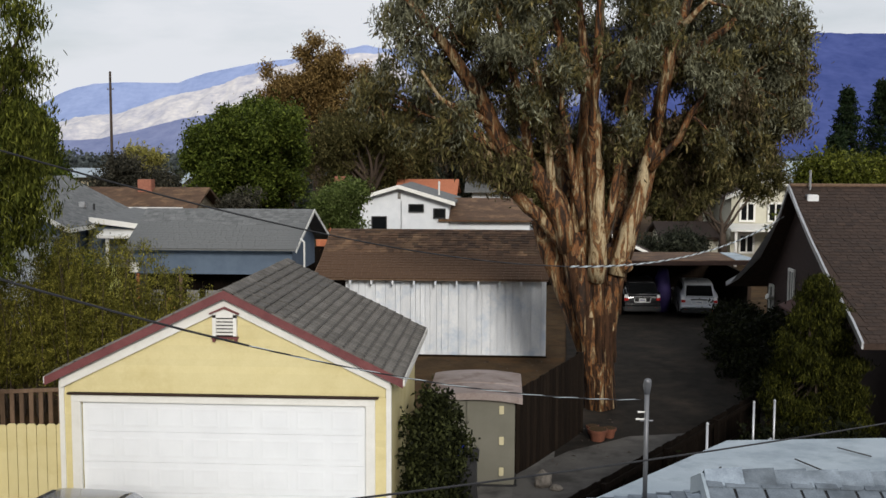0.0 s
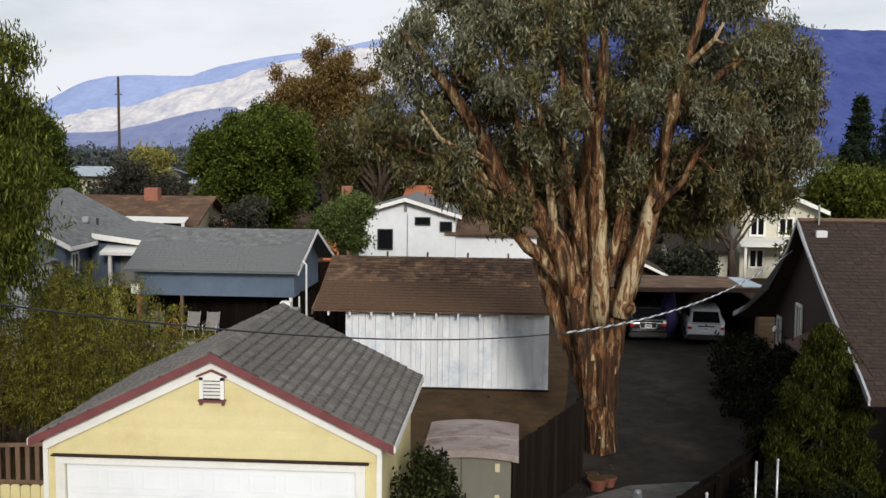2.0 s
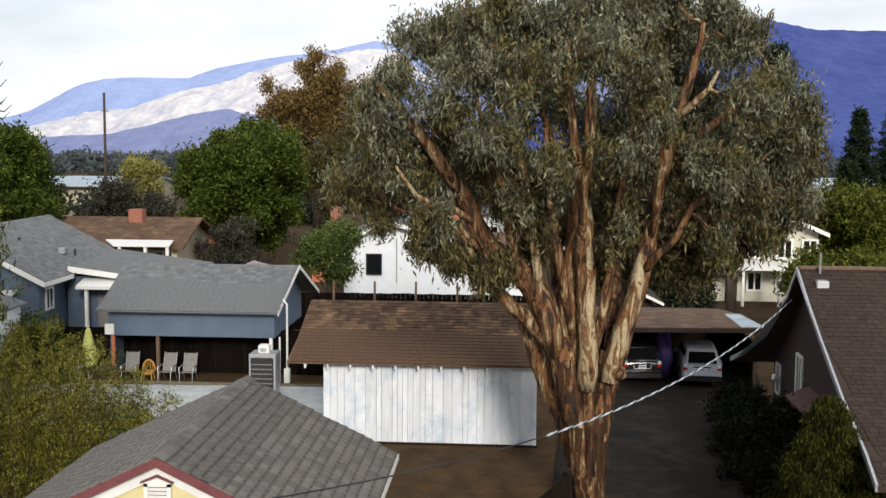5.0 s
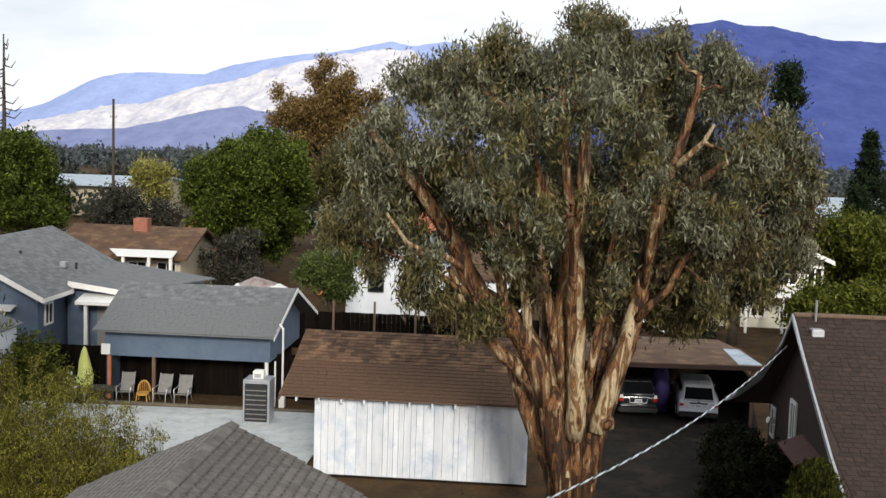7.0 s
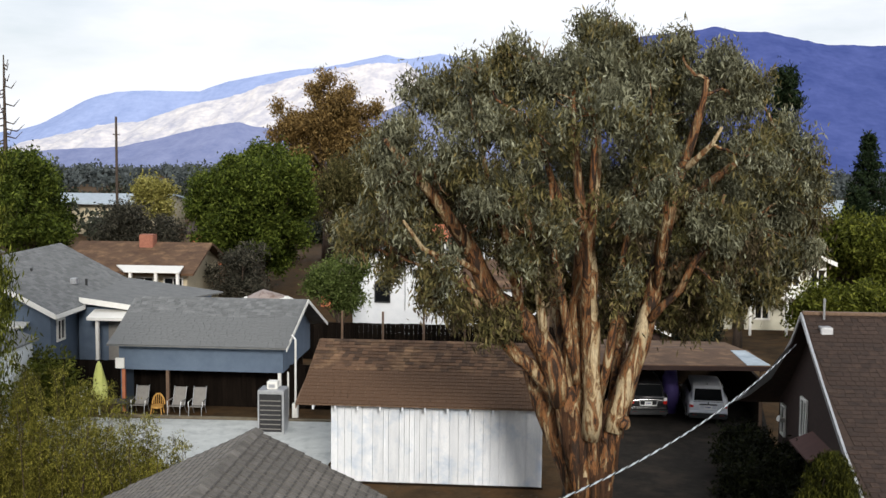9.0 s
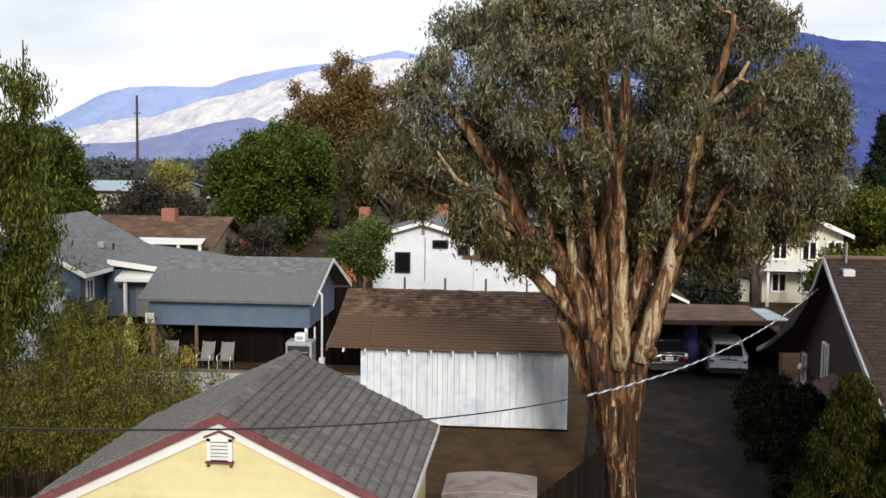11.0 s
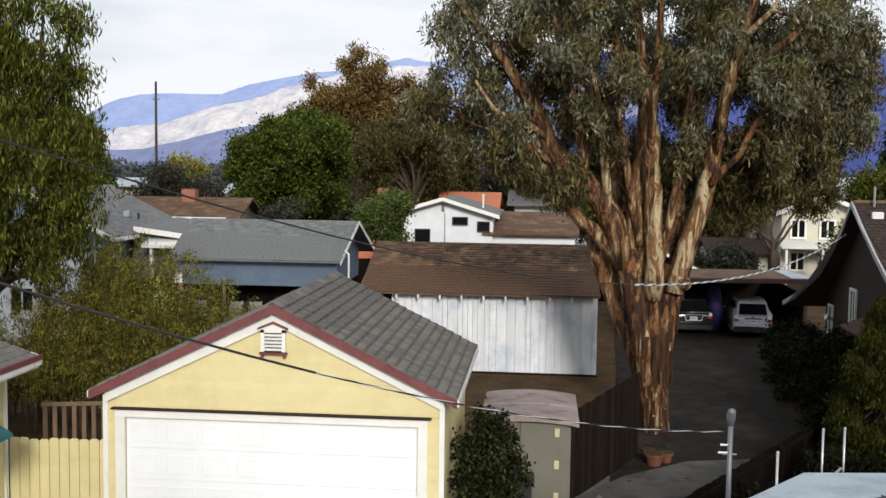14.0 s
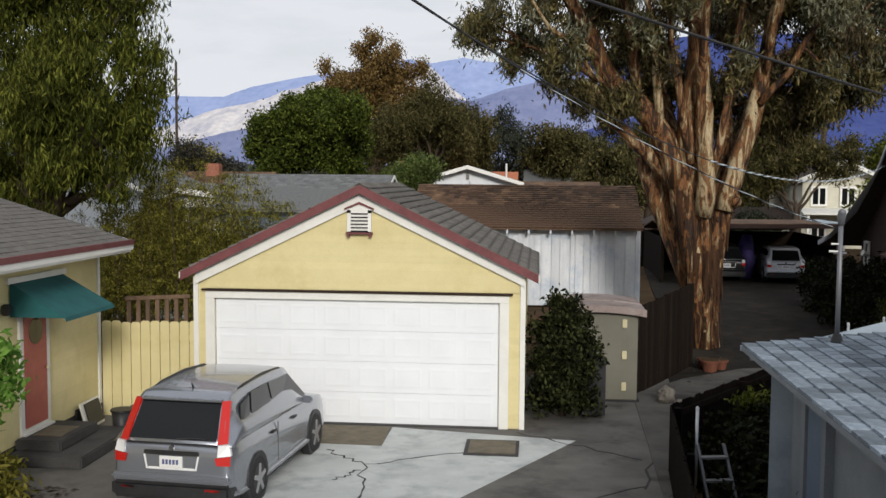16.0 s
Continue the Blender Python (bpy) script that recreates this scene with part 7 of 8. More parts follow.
# ---- blue house ----
def blue_house():
    t = thing("blue_house", "slate-blue house with white fascias and a grey shingle roof", "house", (-13, 24, 0.7))
    ox, oy, oz = -13, 24, 0.7
    ex, ez, rx, rz = -9.05, 3.47, -12.6, 5.25
    y0, y1 = 19.6, 27.2
    part("wall", P([(-16.0 - ox, y0 + 0.5 - oy, -0.1), (-9.5 - ox, y0 + 0.5 - oy, -0.1), (-9.5 - ox, y0 + 0.5 - oy, ez - oz), (rx - ox, y0 + 0.5 - oy, rz - oz - 0.1), (-16.0 - ox, y0 + 0.5 - oy, ez - oz)], (0, y1 - y0 - 1.0, 0)), M["blue_wall"], t)
    roof = part("roof", P([(ex - ox, y0 - oy, ez - oz), (rx - ox, y0 - oy, rz - oz), (rx - ox, y1 - oy, rz - oz), (ex - ox, y1 - oy, ez - oz)], (0, 0, 0.08)), M["shingle_grey_far"], t, "grey shingle slope")
    part("roof", P([(rx - ox, y0 - oy, rz - oz), (-16.3 - ox, y0 - oy, ez - oz), (-16.3 - ox, y1 - oy, ez - oz), (rx - ox, y1 - oy, rz - oz)], (0, 0, 0.08)), M["shingle_grey_far"], t)
    sl = math.hypot(ex - rx, rz - ez)
    shingles(roof, (ex - ox + 0.01, y0 - oy, ez - oz + 0.084), (0, 1, 0), (rx - ex, 0, rz - ez), 30, 24, (y1 - y0) / 30, sl / 24, M["shingle_grey_far"], 0.012, seed=61)
    for s in (ex, -16.3):
        part("bargeboard", P([(s - ox, y0 - 0.04 - oy, ez - oz - 0.10), (rx - ox, y0 - 0.04 - oy, rz - oz - 0.10), (rx - ox, y0 - 0.04 - oy, rz - oz + 0.09), (s - ox, y0 - 0.04 - oy, ez - oz + 0.09)], (0, 0.04, 0)), M["white"], t, "white bargeboard")
    part("eave_board", B((ex - ox, y0 - oy, ez - oz - 0.10), (ex - ox + 0.04, 21.9 - oy, ez - oz + 0.06)), M["white"], t, "white eave board")
    window(t, (-9.48 - ox, 20.5 - oy, 2.35 - oz), 0.62, 0.85, "+x", 0.08, 1)
    window(t, (-11.6 - ox, y0 + 0.48 - oy, 2.0 - oz), 0.9, 0.95, "-y", 0.08, 1)
    part("window_hood", P([(-11.9 - ox, y0 + 0.1 - oy, 3.0 - oz), (-10.3 - ox, y0 + 0.1 - oy, 3.0 - oz), (-10.3 - ox, y0 + 0.5 - oy, 3.12 - oz), (-11.9 - ox, y0 + 0.5 - oy, 3.12 - oz)], (0, 0, 0.05)), M["white"], t)
    # annex with a shallow roof and a door hood
    part("annex_wall", B((-9.4 - ox, 22.15 - oy, -0.1), (-5.6 - ox, 26.5 - oy, 2.7)), M["blue_wall"], t)
    part("annex_roof", P([(-9.2 - ox, 21.9 - oy, 3.75 - oz), (-6.9 - ox, 21.9 - oy, 3.45 - oz), (-4.9 - ox, 26.0 - oy, 3.45 - oz), (-9.2 - ox, 26.5 - oy, 3.9 - oz)], (0, 0, 0.06)), M["shingle_grey_far"], t, "shallow grey annex roof")
    part("annex_fascia", P([(-9.25 - ox, 21.86 - oy, 3.60 - oz), (-6.88 - ox, 21.86 - oy, 3.32 - oz), (-6.88 - ox, 21.86 - oy, 3.52 - oz), (-9.25 - ox, 21.86 - oy, 3.82 - oz)], (0, 0.04, 0)), M["white"], t, "white annex fascia")
    part("door_hood", P([(-8.75 - ox, 21.4 - oy, 3.02 - oz), (-7.05 - ox, 21.4 - oy, 3.02 - oz), (-7.05 - ox, 22.14 - oy, 3.22 - oz), (-8.75 - ox, 22.14 - oy, 3.22 - oz)], (0, 0, 0.12)), M["white"], t, "white door hood")
    part("hood_post", B((-8.45 - ox, 21.5 - oy, -0.05), (-8.33 - ox, 21.62 - oy, 3.02 - oz)), M["white"], t)
    part("side_door", B((-8.2 - ox, 22.1 - oy, 0.1), (-7.3 - ox, 22.148 - oy, 2.15)), M["grey_fabric"], t, "grey side door")
    part("roof_vent", B((-10.25 - ox, 23.2 - oy, 4.12 - oz), (-10.0 - ox, 23.45 - oy, 4.35 - oz), 0.02), M["steel"], t)
    part("vent_pipe", T([(-9.9 - ox, 23.9 - oy, 3.9 - oz), (-9.9 - ox, 23.9 - oy, 4.25 - oz)], 0.05, 10), M["black"], t)
    part("vent_pipe", T([(-11.4 - ox, 22.4 - oy, 4.6 - oz), (-11.4 - ox, 22.4 - oy, 4.85 - oz)], 0.05, 10), M["black"], t)


blue_house()


gs = gable_house("garden_shed", "white painted garden shed behind the pepper tree", -10.6, -7.5, 12.3, 15.0, 0.62, 3.6, 4.1, M["white_house"], M["shingle_grey_far"], "y", 0.15, "shed", 0.06)
window(gs, (0.1, -1.37, 1.2), 0.8, 0.8, "-y", 0.07, 1)
for q in (-1, 1):
    part("bargeboard", P([(0, -1.53, 3.42), (q * 1.7, -1.53, 2.88), (q * 1.7, -1.53, 3.0), (0, -1.53, 3.56)], (0, 0.03, 0)), M["white"], gs)


# ---- houses behind ----
def white_house():
    t = thing("white_house", "white stucco gabled house with dark windows", "house", (2.1, 34, 0.9))
    ox, oy, oz = 2.1, 34, 0.9
    part("wall", P([(-0.3 - ox, 31.1 - oy, -0.2), (4.5 - ox, 31.1 - oy, -0.2), (4.5 - ox, 31.1 - oy, 4.0 - oz), (2.1 - ox, 31.1 - oy, 4.72 - oz), (-0.3 - ox, 31.1 - oy, 4.0 - oz)], (0, 6, 0)), M["white_house"], t)
    for s in (-1, 1):
        part("roof", P([(2.1 - ox, 30.75 - oy, 4.76 - oz), (2.1 + s * 2.7 - ox, 30.75 - oy, 3.95 - oz), (2.1 + s * 2.7 - ox, 37.3 - oy, 3.95 - oz), (2.1 - ox, 37.3 - oy, 4.76 - oz)], (0, 0, 0.1)), M["shingle_grey_far"], t)
        part("bargeboard", P([(2.1 - ox, 30.70 - oy, 4.70 - oz), (2.1 + s * 2.72 - ox, 30.70 - oy, 3.89 - oz), (2.1 + s * 2.72 - ox, 30.70 - oy, 4.07 - oz), (2.1 - ox, 30.70 - oy, 4.88 - oz)], (0, 0.05, 0)), M["white"], t, "white bargeboard")
    window(t, (0.75 - ox, 31.08 - oy, 2.35 - oz), 0.75, 1.0, "-y", 0.05, 0, "black")
    window(t, (2.55 - ox, 31.08 - oy, 3.55 - oz), 0.75, 0.4, "-y", 0.05, 0, "black")
    window(t, (3.75 - ox, 31.08 - oy, 3.25 - oz), 0.6, 0.5, "-y", 0.05, 0, "black")
    part("gable_vent", B((2.03 - ox, 31.04 - oy, 4.2 - oz), (2.17 - ox, 31.09 - oy, 4.5 - oz)), M["grey_fabric"], t)
    part("conduit", T([(2.2 - ox, 31.06 - oy, 2.0 - oz), (2.2 - ox, 31.06 - oy, 4.1 - oz)], 0.025, 6), M["steel"], t)
    part("wing_wall", B((4.51 - ox, 31.3 - oy, -0.2), (8.4 - ox, 33 - oy, 3.1 - oz)), M["white_house"], t)
    part("wing_roof", P([(4.0 - ox, 30.95 - oy, 3.12 - oz), (8.6 - ox, 30.95 - oy, 3.12 - oz), (8.6 - ox, 34.2 - oy, 4.05 - oz), (4.0 - ox, 34.2 - oy, 4.05 - oz)], (0, 0, 0.08)), M["shingle_brown"], t, "brown shingle wing roof")
    part("chimney", B((-1.9 - ox, 36 - oy, 2), (-1.35 - ox, 36.5 - oy, 5.15 - oz), 0.02), M["brick"], t, "red brick chimney")
    part("roof_pipe", T([(3.9 - ox, 33 - oy, 4.1 - oz), (3.9 - ox, 33 - oy, 5.0 - oz)], 0.05, 8), M["white"], t)


white_house()

th = gable_house("tan_house", "low tan house with a brown roof and a white awning", -15.4, -9.2, 33.6, 38.6, 0.9, 3.35, 4.4, M["tan_wall"], M["shingle_brown"], "x", 0.5)
part("chimney", B((-0.15, -0.6, 2.6), (0.6, 0.0, 4.05), 0.03), M["brick"], th, "red brick chimney")
part("awning", P([(0.3, -3.6, 2.45), (3.1, -3.6, 2.45), (2.9, -2.4, 2.62), (-0.6, -2.4, 2.62)], (0, 0, 0.05)), M["white"], th, "white patio awning")
for x in (0.5, 1.8, 2.9):
    part("awning_post", B((x, -3.55, -0.1), (x + 0.14, -3.41, 2.45)), M["white"], th)
window(th, (1.9, -2.52, 1.0), 1.0, 1.1)
window(th, (0.4, -2.52, 1.0), 1.0, 1.1)

ch = gable_house("cream_house", "cream two-storey house with white-framed windows", 18.6, 22.4, 34, 41, 0.9, 4.3, 5.15, M["cream_house"], M["shingle_brown2"], "y", 0.4)
for x in (-1.5, -0.1, 1.1):
    window(ch, (x, -3.52, 2.1), 0.8, 1.0, "-y", 0.1, 1)
    window(ch, (x, -3.52, 0.5), 0.8, 1.0, "-y", 0.1, 1)
part("porch_roof", P([(-2.2, -5.0, 1.72), (2.1, -5.0, 1.72), (2.1, -3.51, 1.95), (-2.2, -3.51, 1.95)], (0, 0, 0.08)), M["white"], ch, "white porch roof")
for x in (-2.0, -0.3, 1.8):
    part("porch_post", B((x, -4.9, -0.1), (x + 0.12, -4.78, 1.72)), M["white"], ch)
for s in (-1, 1):
    part("bargeboard", P([(0, -3.95, 4.2), (s * 2.3, -3.95, 3.22), (s * 2.3, -3.95, 3.42), (0, -3.95, 4.42)], (0, 0.05, 0)), M["white"], ch)
gh = gable_house("cream_cottage", "small cream cottage among the trees", 15.3, 18.0, 34, 38, 0.9, 2.2, 2.75, M["cream_house"], M["shingle_brown2"], "x", 0.3)
window(gh, (-0.8, -2.02, 0.35), 0.7, 0.8, "-y", 0.1, 1)
gh2 = gable_house("brown_cottage", "small house with a white-edged gable behind the carport", 10.2, 13.7, 28, 33, 0.8, 1.9, 2.75, M["brown_wall"], M["shingle_brown2"], "y", 0.4)
for s in (1,):
    part("bargeboard", P([(0, -2.95, 1.90), (s * 2.15, -2.95, 0.90), (s * 2.15, -2.95, 1.02), (0, -2.95, 2.06)], (0, 0.05, 0)), M["white"], gh2)

board_fence("rear_fence", "dark board fence behind the shed", (-1.5, 25.6), (10.0, 25.6), 1.55, 1.55, M["black_wood"], 0.19, seed=71)
for k in range(6):
    ob = thing("trellis_post", "slim weathered post above the rear fence", "post", (0.3 + 1.7 * k, 25.4, 0.75), group="posts of the rear fence")
    part("post", B((-0.04, -0.04, 0), (0.04, 0.04, 2.15)), M["wood_raw"], ob)
board_fence("orange_fence", "reddish timber fence under the trees", (-3.2, 37.5), (0.5, 37.5), 1.9, 1.9, M["terracotta"], 0.2, seed=72)

for nm, lab, x0, x1, y0, y1, e, r, w, rf in (
    ("terracotta_house", "orange stucco house far among trees", -15.5, -10.5, 52, 58, 3.6, 4.4, "terracotta", "shingle_brown2"),
    ("far_house", "distant white house with a pale roof", -24, -15, 78, 84, 3.4, 4.4, "white_house", "roll_roof"),
    ("far_house", "distant pale flat-roofed house", -36, -26, 72, 80, 4.2, 4.8, "tan_wall", "roll_roof"),
    ("red_roof_house", "distant house with an orange tiled roof", 0.7, 3.7, 46, 50, 3.9, 4.6, "tan_wall", "terracotta"),
    ("far_house", "distant white house beyond the trees", 27, 34, 58, 64, 4.6, 5.8, "white_house", "roll_roof"),
    ("far_house", "distant house with a grey roof", 5, 12, 50, 56, 4.0, 5.2, "white_house", "shingle_grey_far"),
):
    hh = gable_house(nm, lab, x0, x1, y0, y1, 1.0, e, r, M[w], M[rf], "x", 0.5)
    for k in range(3):
        window(hh, ((x1 - x0) * (k / 3 - 0.42), -(y1 - y0) / 2 - 0.02, 0.9), 1.0, 1.1)

# far street edge
pv = link("far_street", P([(-40, 60, 1.44), (-14, 48, 1.22), (-13, 51, 1.26), (-40, 66, 1.45)], (0, 0, 0.12)), M["concrete"])
tagged(pv, "pale stretch of street beyond the houses", "road", kind="structure")

bt = thing("covered_boat", "covered pale boat in the yard behind", "boat", (-3.2, 27.5, 0.75))
part("hull", T([(-2.0, 0, 1.5), (-1.2, 0, 1.55), (0.6, 0, 1.5), (1.4, 0, 1.45)], [0.2, 0.8, 0.9, 0.55], 14), M["white"], bt)
part("cover", T([(-1.4, 0, 1.9), (-0.4, 0, 2.05), (0.6, 0, 2.0)], [0.3, 0.62, 0.4], 14), M["tan_roof"], bt)
part("trailer", B((-1.6, -0.5, 0.0), (1.2, 0.5, 0.75), 0.05), M["black"], bt)

up = thing("utility_pole", "tall dark wooden utility pole in the distance", "pole", (-16.85, 43.0, 0.9))
part("shaft", T([(0, 0, -0.2), (0, 0, 10.4)], [0.11, 0.07], 10), M["bark_dark"], up)
part("crossarm", B((-0.22, -0.02, 9.3), (0.22, 0.02, 9.34)), M["bark_dark"], up)
for x in (-0.18, 0.18):
    part("insulator", T([(x, 0, 9.34), (x, 0, 9.42)], [0.025, 0.02], 8), M["grey_fabric"], up)


# ---- trees and shrubs ----
def ball_blobs(rng, c, r, n, squash=0.8, sub=0.42):
    """n smaller balls filling an ellipsoid, for an uneven crown."""
    out = []
    for _ in range(n):
        d = Vector([rng.gauss(0, 1) for _ in range(3)]).normalized() * rng.uniform(0.35, 0.85)
        out.append((c[0] + d.x * r[0], c[1] + d.y * r[1], c[2] + d.z * r[2] * squash, sub * rng.uniform(0.7, 1.3) * (r[0] + r[2]) / 2))
    return out


R = random.Random(77)

# drooping pepper tree behind the yellow house
pepper = [(-4.25, 5.7, 8.5, 0.93), (-4.97, 5.5, 7.6, 1.21), (-4.34, 5.3, 6.62, 1.12), (-3.9, 5.4, 5.54, 0.74), (-5.33, 5.1, 5.99, 1.3), (-6.05, 5.5, 8.86, 1.3), (-6.76, 5.9, 7.42, 1.49), (-6.76, 5.5, 5.45, 1.49), (-5.51, 5.1, 4.56, 1.12), (-6.94, 5.7, 3.66, 1.21), (-8.2, 5.9, 6.35, 1.49), (-8.02, 5.9, 9.04, 1.49), (-4.61, 5.5, 4.38, 0.56), (-5.87, 5.9, 10.29, 1.12), (-7.66, 6.0, 10.65, 1.4), (-8.56, 5.5, 4.38, 1.3), (-4.1, 5.6, 7.6, 0.5), (-3.9, 5.6, 5.6, 0.45), (-4.3, 5.4, 4.0, 0.5), (-3.6, 5.6, 9.3, 0.5), (-3.6, 5.6, 8.2, 0.42), (-3.5, 5.6, 6.3, 0.55), (-3.35, 5.6, 5.5, 0.6), (-3.55, 5.5, 4.9, 0.5), (-3.7, 5.5, 4.4, 0.35), (-4.2, 5.5, 9.6, 0.6)]
simple_tree("pepper_tree", "tall pepper tree with drooping green foliage", (-6.2, 6.0, 0.1), 0.32, (-5.9, 5.9, 5.2), pepper, "pepper_leaf", 101, 4300, 26, 0.18, 0.036, 0.17, 1.1, shell=0.55, tuft=8)

# feathery shrub between house and garage
def feathery_shrub():
    """Upright feathery plumes under an uneven crest line, each on its own leaning stem."""
    rng, q = np.random.default_rng(102), random.Random(102)
    bx, by, bz = -2.8, 6.8, 0.1
    t = thing("feathery_shrub", "tall feathery olive-green shrub behind the fence", "shrub", (bx, by, bz))
    cx = [-6.0, -4.9, -3.9, -3.0, -2.1, -1.2, -0.5, 0.0, 0.3]
    cz = [3.2, 3.8, 4.6, 5.1, 4.6, 4.2, 3.65, 3.15, 2.5]
    bm = bmesh.new()
    blobs = []
    for _ in range(170):
        x, y = q.uniform(cx[0], cx[-1]), q.uniform(5.9, 7.6)
        top = float(np.interp(x, cx, cz)) * (1.02 - 0.42 * q.random() ** 0.8)
        lean, sway = q.uniform(-0.35, 0.35), q.uniform(-0.2, 0.2)
        foot = Vector((x - lean * 0.8, y - sway * 0.6, 0.1))
        tip = Vector((x + lean * 0.5, y + sway, top))
        pts = [foot.lerp(tip, f) + Vector((-lean * 0.35 * math.sin(math.pi * f), 0, 0)) for f in (0, 0.35, 0.7, 1)]
        tube(bm, [p - Vector((bx, by, bz)) for p in pts], [0.018, 0.014, 0.009, 0.003], 4)
        f = 0.30
        while f < 1.0:
            k = min(int(f / 0.35), 2)
            p = pts[k].lerp(pts[k + 1], min(1.0, (f - 0.35 * k) / (0.35 if k < 2 else 0.3)))
            w = 0.11 + 0.44 * (1 - f) ** 0.8 * min(1, f * 2.5)
            blobs.append((p.x - bx + q.uniform(-0.06, 0.06), p.y - by, p.z - bz, w))
            f += 0.14 / top * 1.6
    part("stem", bm, M["bark_dark"], t)["kind"] = "stuff"
    leaf_part("crown", leaves(rng, blobs, 9600, 24, 0.09, 0.016, 0.14, -0.5, 0.3), M["shrub_leaf"], t)


feathery_shrub()
simple_tree("patio_bush", "dark green bush by the blue house", (-7.6, 14.6, 0.62), 0.08, (-7.6, 14.6, 1.5), ball_blobs(R, (-8.0, 14.6, 2.0), (2.0, 1.2, 1.5), 12, 0.9), "mid_leaf", 103, 900, 16, 0.16, 0.06, 0.22, 0.1, category="shrub", shell=0.3)

# bush by the cabinet
simple_tree("cabinet_bush", "loose green bush between garage and cabinet", (5.95, 1.1, 0.0), 0.06, (5.95, 1.1, 0.9), [(5.9, 1.0, 1.80, 0.30), (6.1, 1.1, 1.95, 0.22), (5.68, 1.1, 1.45, 0.34), (6.2, 0.9, 1.45, 0.34), (5.72, 0.9, 0.95, 0.36), (6.25, 0.85, 0.95, 0.36), (5.98, 0.75, 1.15, 0.36), (5.95, 0.7, 0.55, 0.4), (6.28, 0.9, 0.4, 0.32), (5.68, 0.85, 0.4, 0.32), (6.42, 0.95, 1.2, 0.2), (5.85, 1.1, 2.1, 0.14), (6.3, 1.0, 1.75, 0.16)], "bush_leaf", 104, 700, 16, 0.10, 0.05, 0.13, 0.2, category="shrub", shell=0.2)

# upright conifer shrub before the brown house
cyp = []
for k in range(110):
    f = R.random() ** 0.9
    a = R.uniform(0, 6.28)
    rr = 0.98 * (1 - f ** 1.7) ** 0.8 * math.sqrt(R.uniform(0.35, 1)) + 0.04
    cyp.append((13.95 + rr * math.cos(a), 5.2 + rr * math.sin(a), 0.35 + f * 3.3, 0.33 - 0.15 * f))
simple_tree("conifer_shrub", "upright yellow-green conifer shrub in the yard", (13.95, 5.2, 0.05), 0.1, (13.95, 5.2, 2.2), cyp, "olive_green", 105, 6500, 16, 0.11, 0.02, 0.11, -1.0, category="shrub", shell=0.5)

# hedge along the alley and the yard's growth
hedge = [(13.9, 8.6, 0.8, 0.8), (14.2, 9.6, 1.0, 0.8), (14.1, 10.8, 1.2, 0.85), (14.0, 12.0, 1.3, 0.85), (14.0, 13.2, 1.3, 0.8), (14.6, 8.0, 0.9, 0.8), (13.6, 7.4, 0.5, 0.6), (14.4, 14.2, 1.2, 0.7), (14.7, 11.0, 1.6, 0.6), (13.5, 11.4, 0.7, 0.6), (13.4, 9.8, 0.6, 0.55)]
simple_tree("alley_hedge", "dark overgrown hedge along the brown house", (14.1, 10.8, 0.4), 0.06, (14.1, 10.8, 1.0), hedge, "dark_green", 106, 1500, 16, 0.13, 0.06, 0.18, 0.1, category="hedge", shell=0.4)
# shrubs spread densely over the yard, their dark leaves carrying its shade
yard = [(7.9, -4.6, 0.2, 0.4), (8.4, -1.6, 0.3, 0.45), (7.9, -2.6, 0.25, 0.4), (9.0, -0.6, 0.3, 0.45), (9.8, 0.4, 0.3, 0.45), (8.1, -5.4, 0.2, 0.4), (10.6, 1.4, 0.35, 0.5), (11.4, 2.2, 0.35, 0.5), (11.9, 1.6, 0.4, 0.6), (12.6, 3.6, 0.4, 0.6), (9.3, -1.6, 0.5, 0.5), (9.9, -0.9, 0.5, 0.5), (8.6, -2.6, 0.45, 0.5), (8.3, -3.6, 0.4, 0.45), (10.4, 0.2, 0.4, 0.5), (11.2, 0.6, 0.4, 0.55), (12.8, 1.2, 0.5, 0.7), (13.6, 2.4, 0.6, 0.8)]
simple_tree("yard_bush", "low shrubs behind the board fence, darkened for shade", (9.6, -1.2, 0.0), 0.05, (9.6, -1.2, 0.4), yard, "dark_green", 107, 1900, 14, 0.12, 0.06, 0.2, 0.1, category="shrub", shell=0.3)
simple_tree("bright_plant", "bright green leafy plant behind the fence", (8.75, -1.0, 0.0), 0.03, (8.75, -1.0, 0.7), [(8.62, -1.1, 0.80, 0.10), (8.85, -1.0, 0.82, 0.13), (9.1, -0.9, 0.80, 0.10)], "mid_leaf", 108, 50, 12, 0.10, 0.06, 0.10, 0.0, category="plant", shell=0.3)
simple_tree("citrus_sapling", "young leafy citrus tree beside the entry steps", (-1.35, -5.4, 0.0), 0.03, (-1.3, -5.3, 1.5), [(-0.95, -5.1, 2.0, 0.25), (-1.1, -5.1, 1.7, 0.3), (-0.9, -5.0, 1.55, 0.22), (-1.3, -5.2, 1.3, 0.3), (-1.5, -5.4, 2.0, 0.4)], "lime_leaf", 109, 90, 14, 0.15, 0.06, 0.14, 0.2, shell=0.3)
simple_tree("low_plants", "dry low plants at the edge of the steps", (-1.6, -4.2, 0.0), 0.02, (-1.6, -4.2, 0.2), [(-1.5, -4.2, 0.3, 0.3), (-1.8, -4.6, 0.35, 0.3), (-1.2, -4.7, 0.2, 0.25)], "olive_leaf", 110, 120, 12, 0.14, 0.04, 0.12, 0.0, category="plant", shell=0.2)

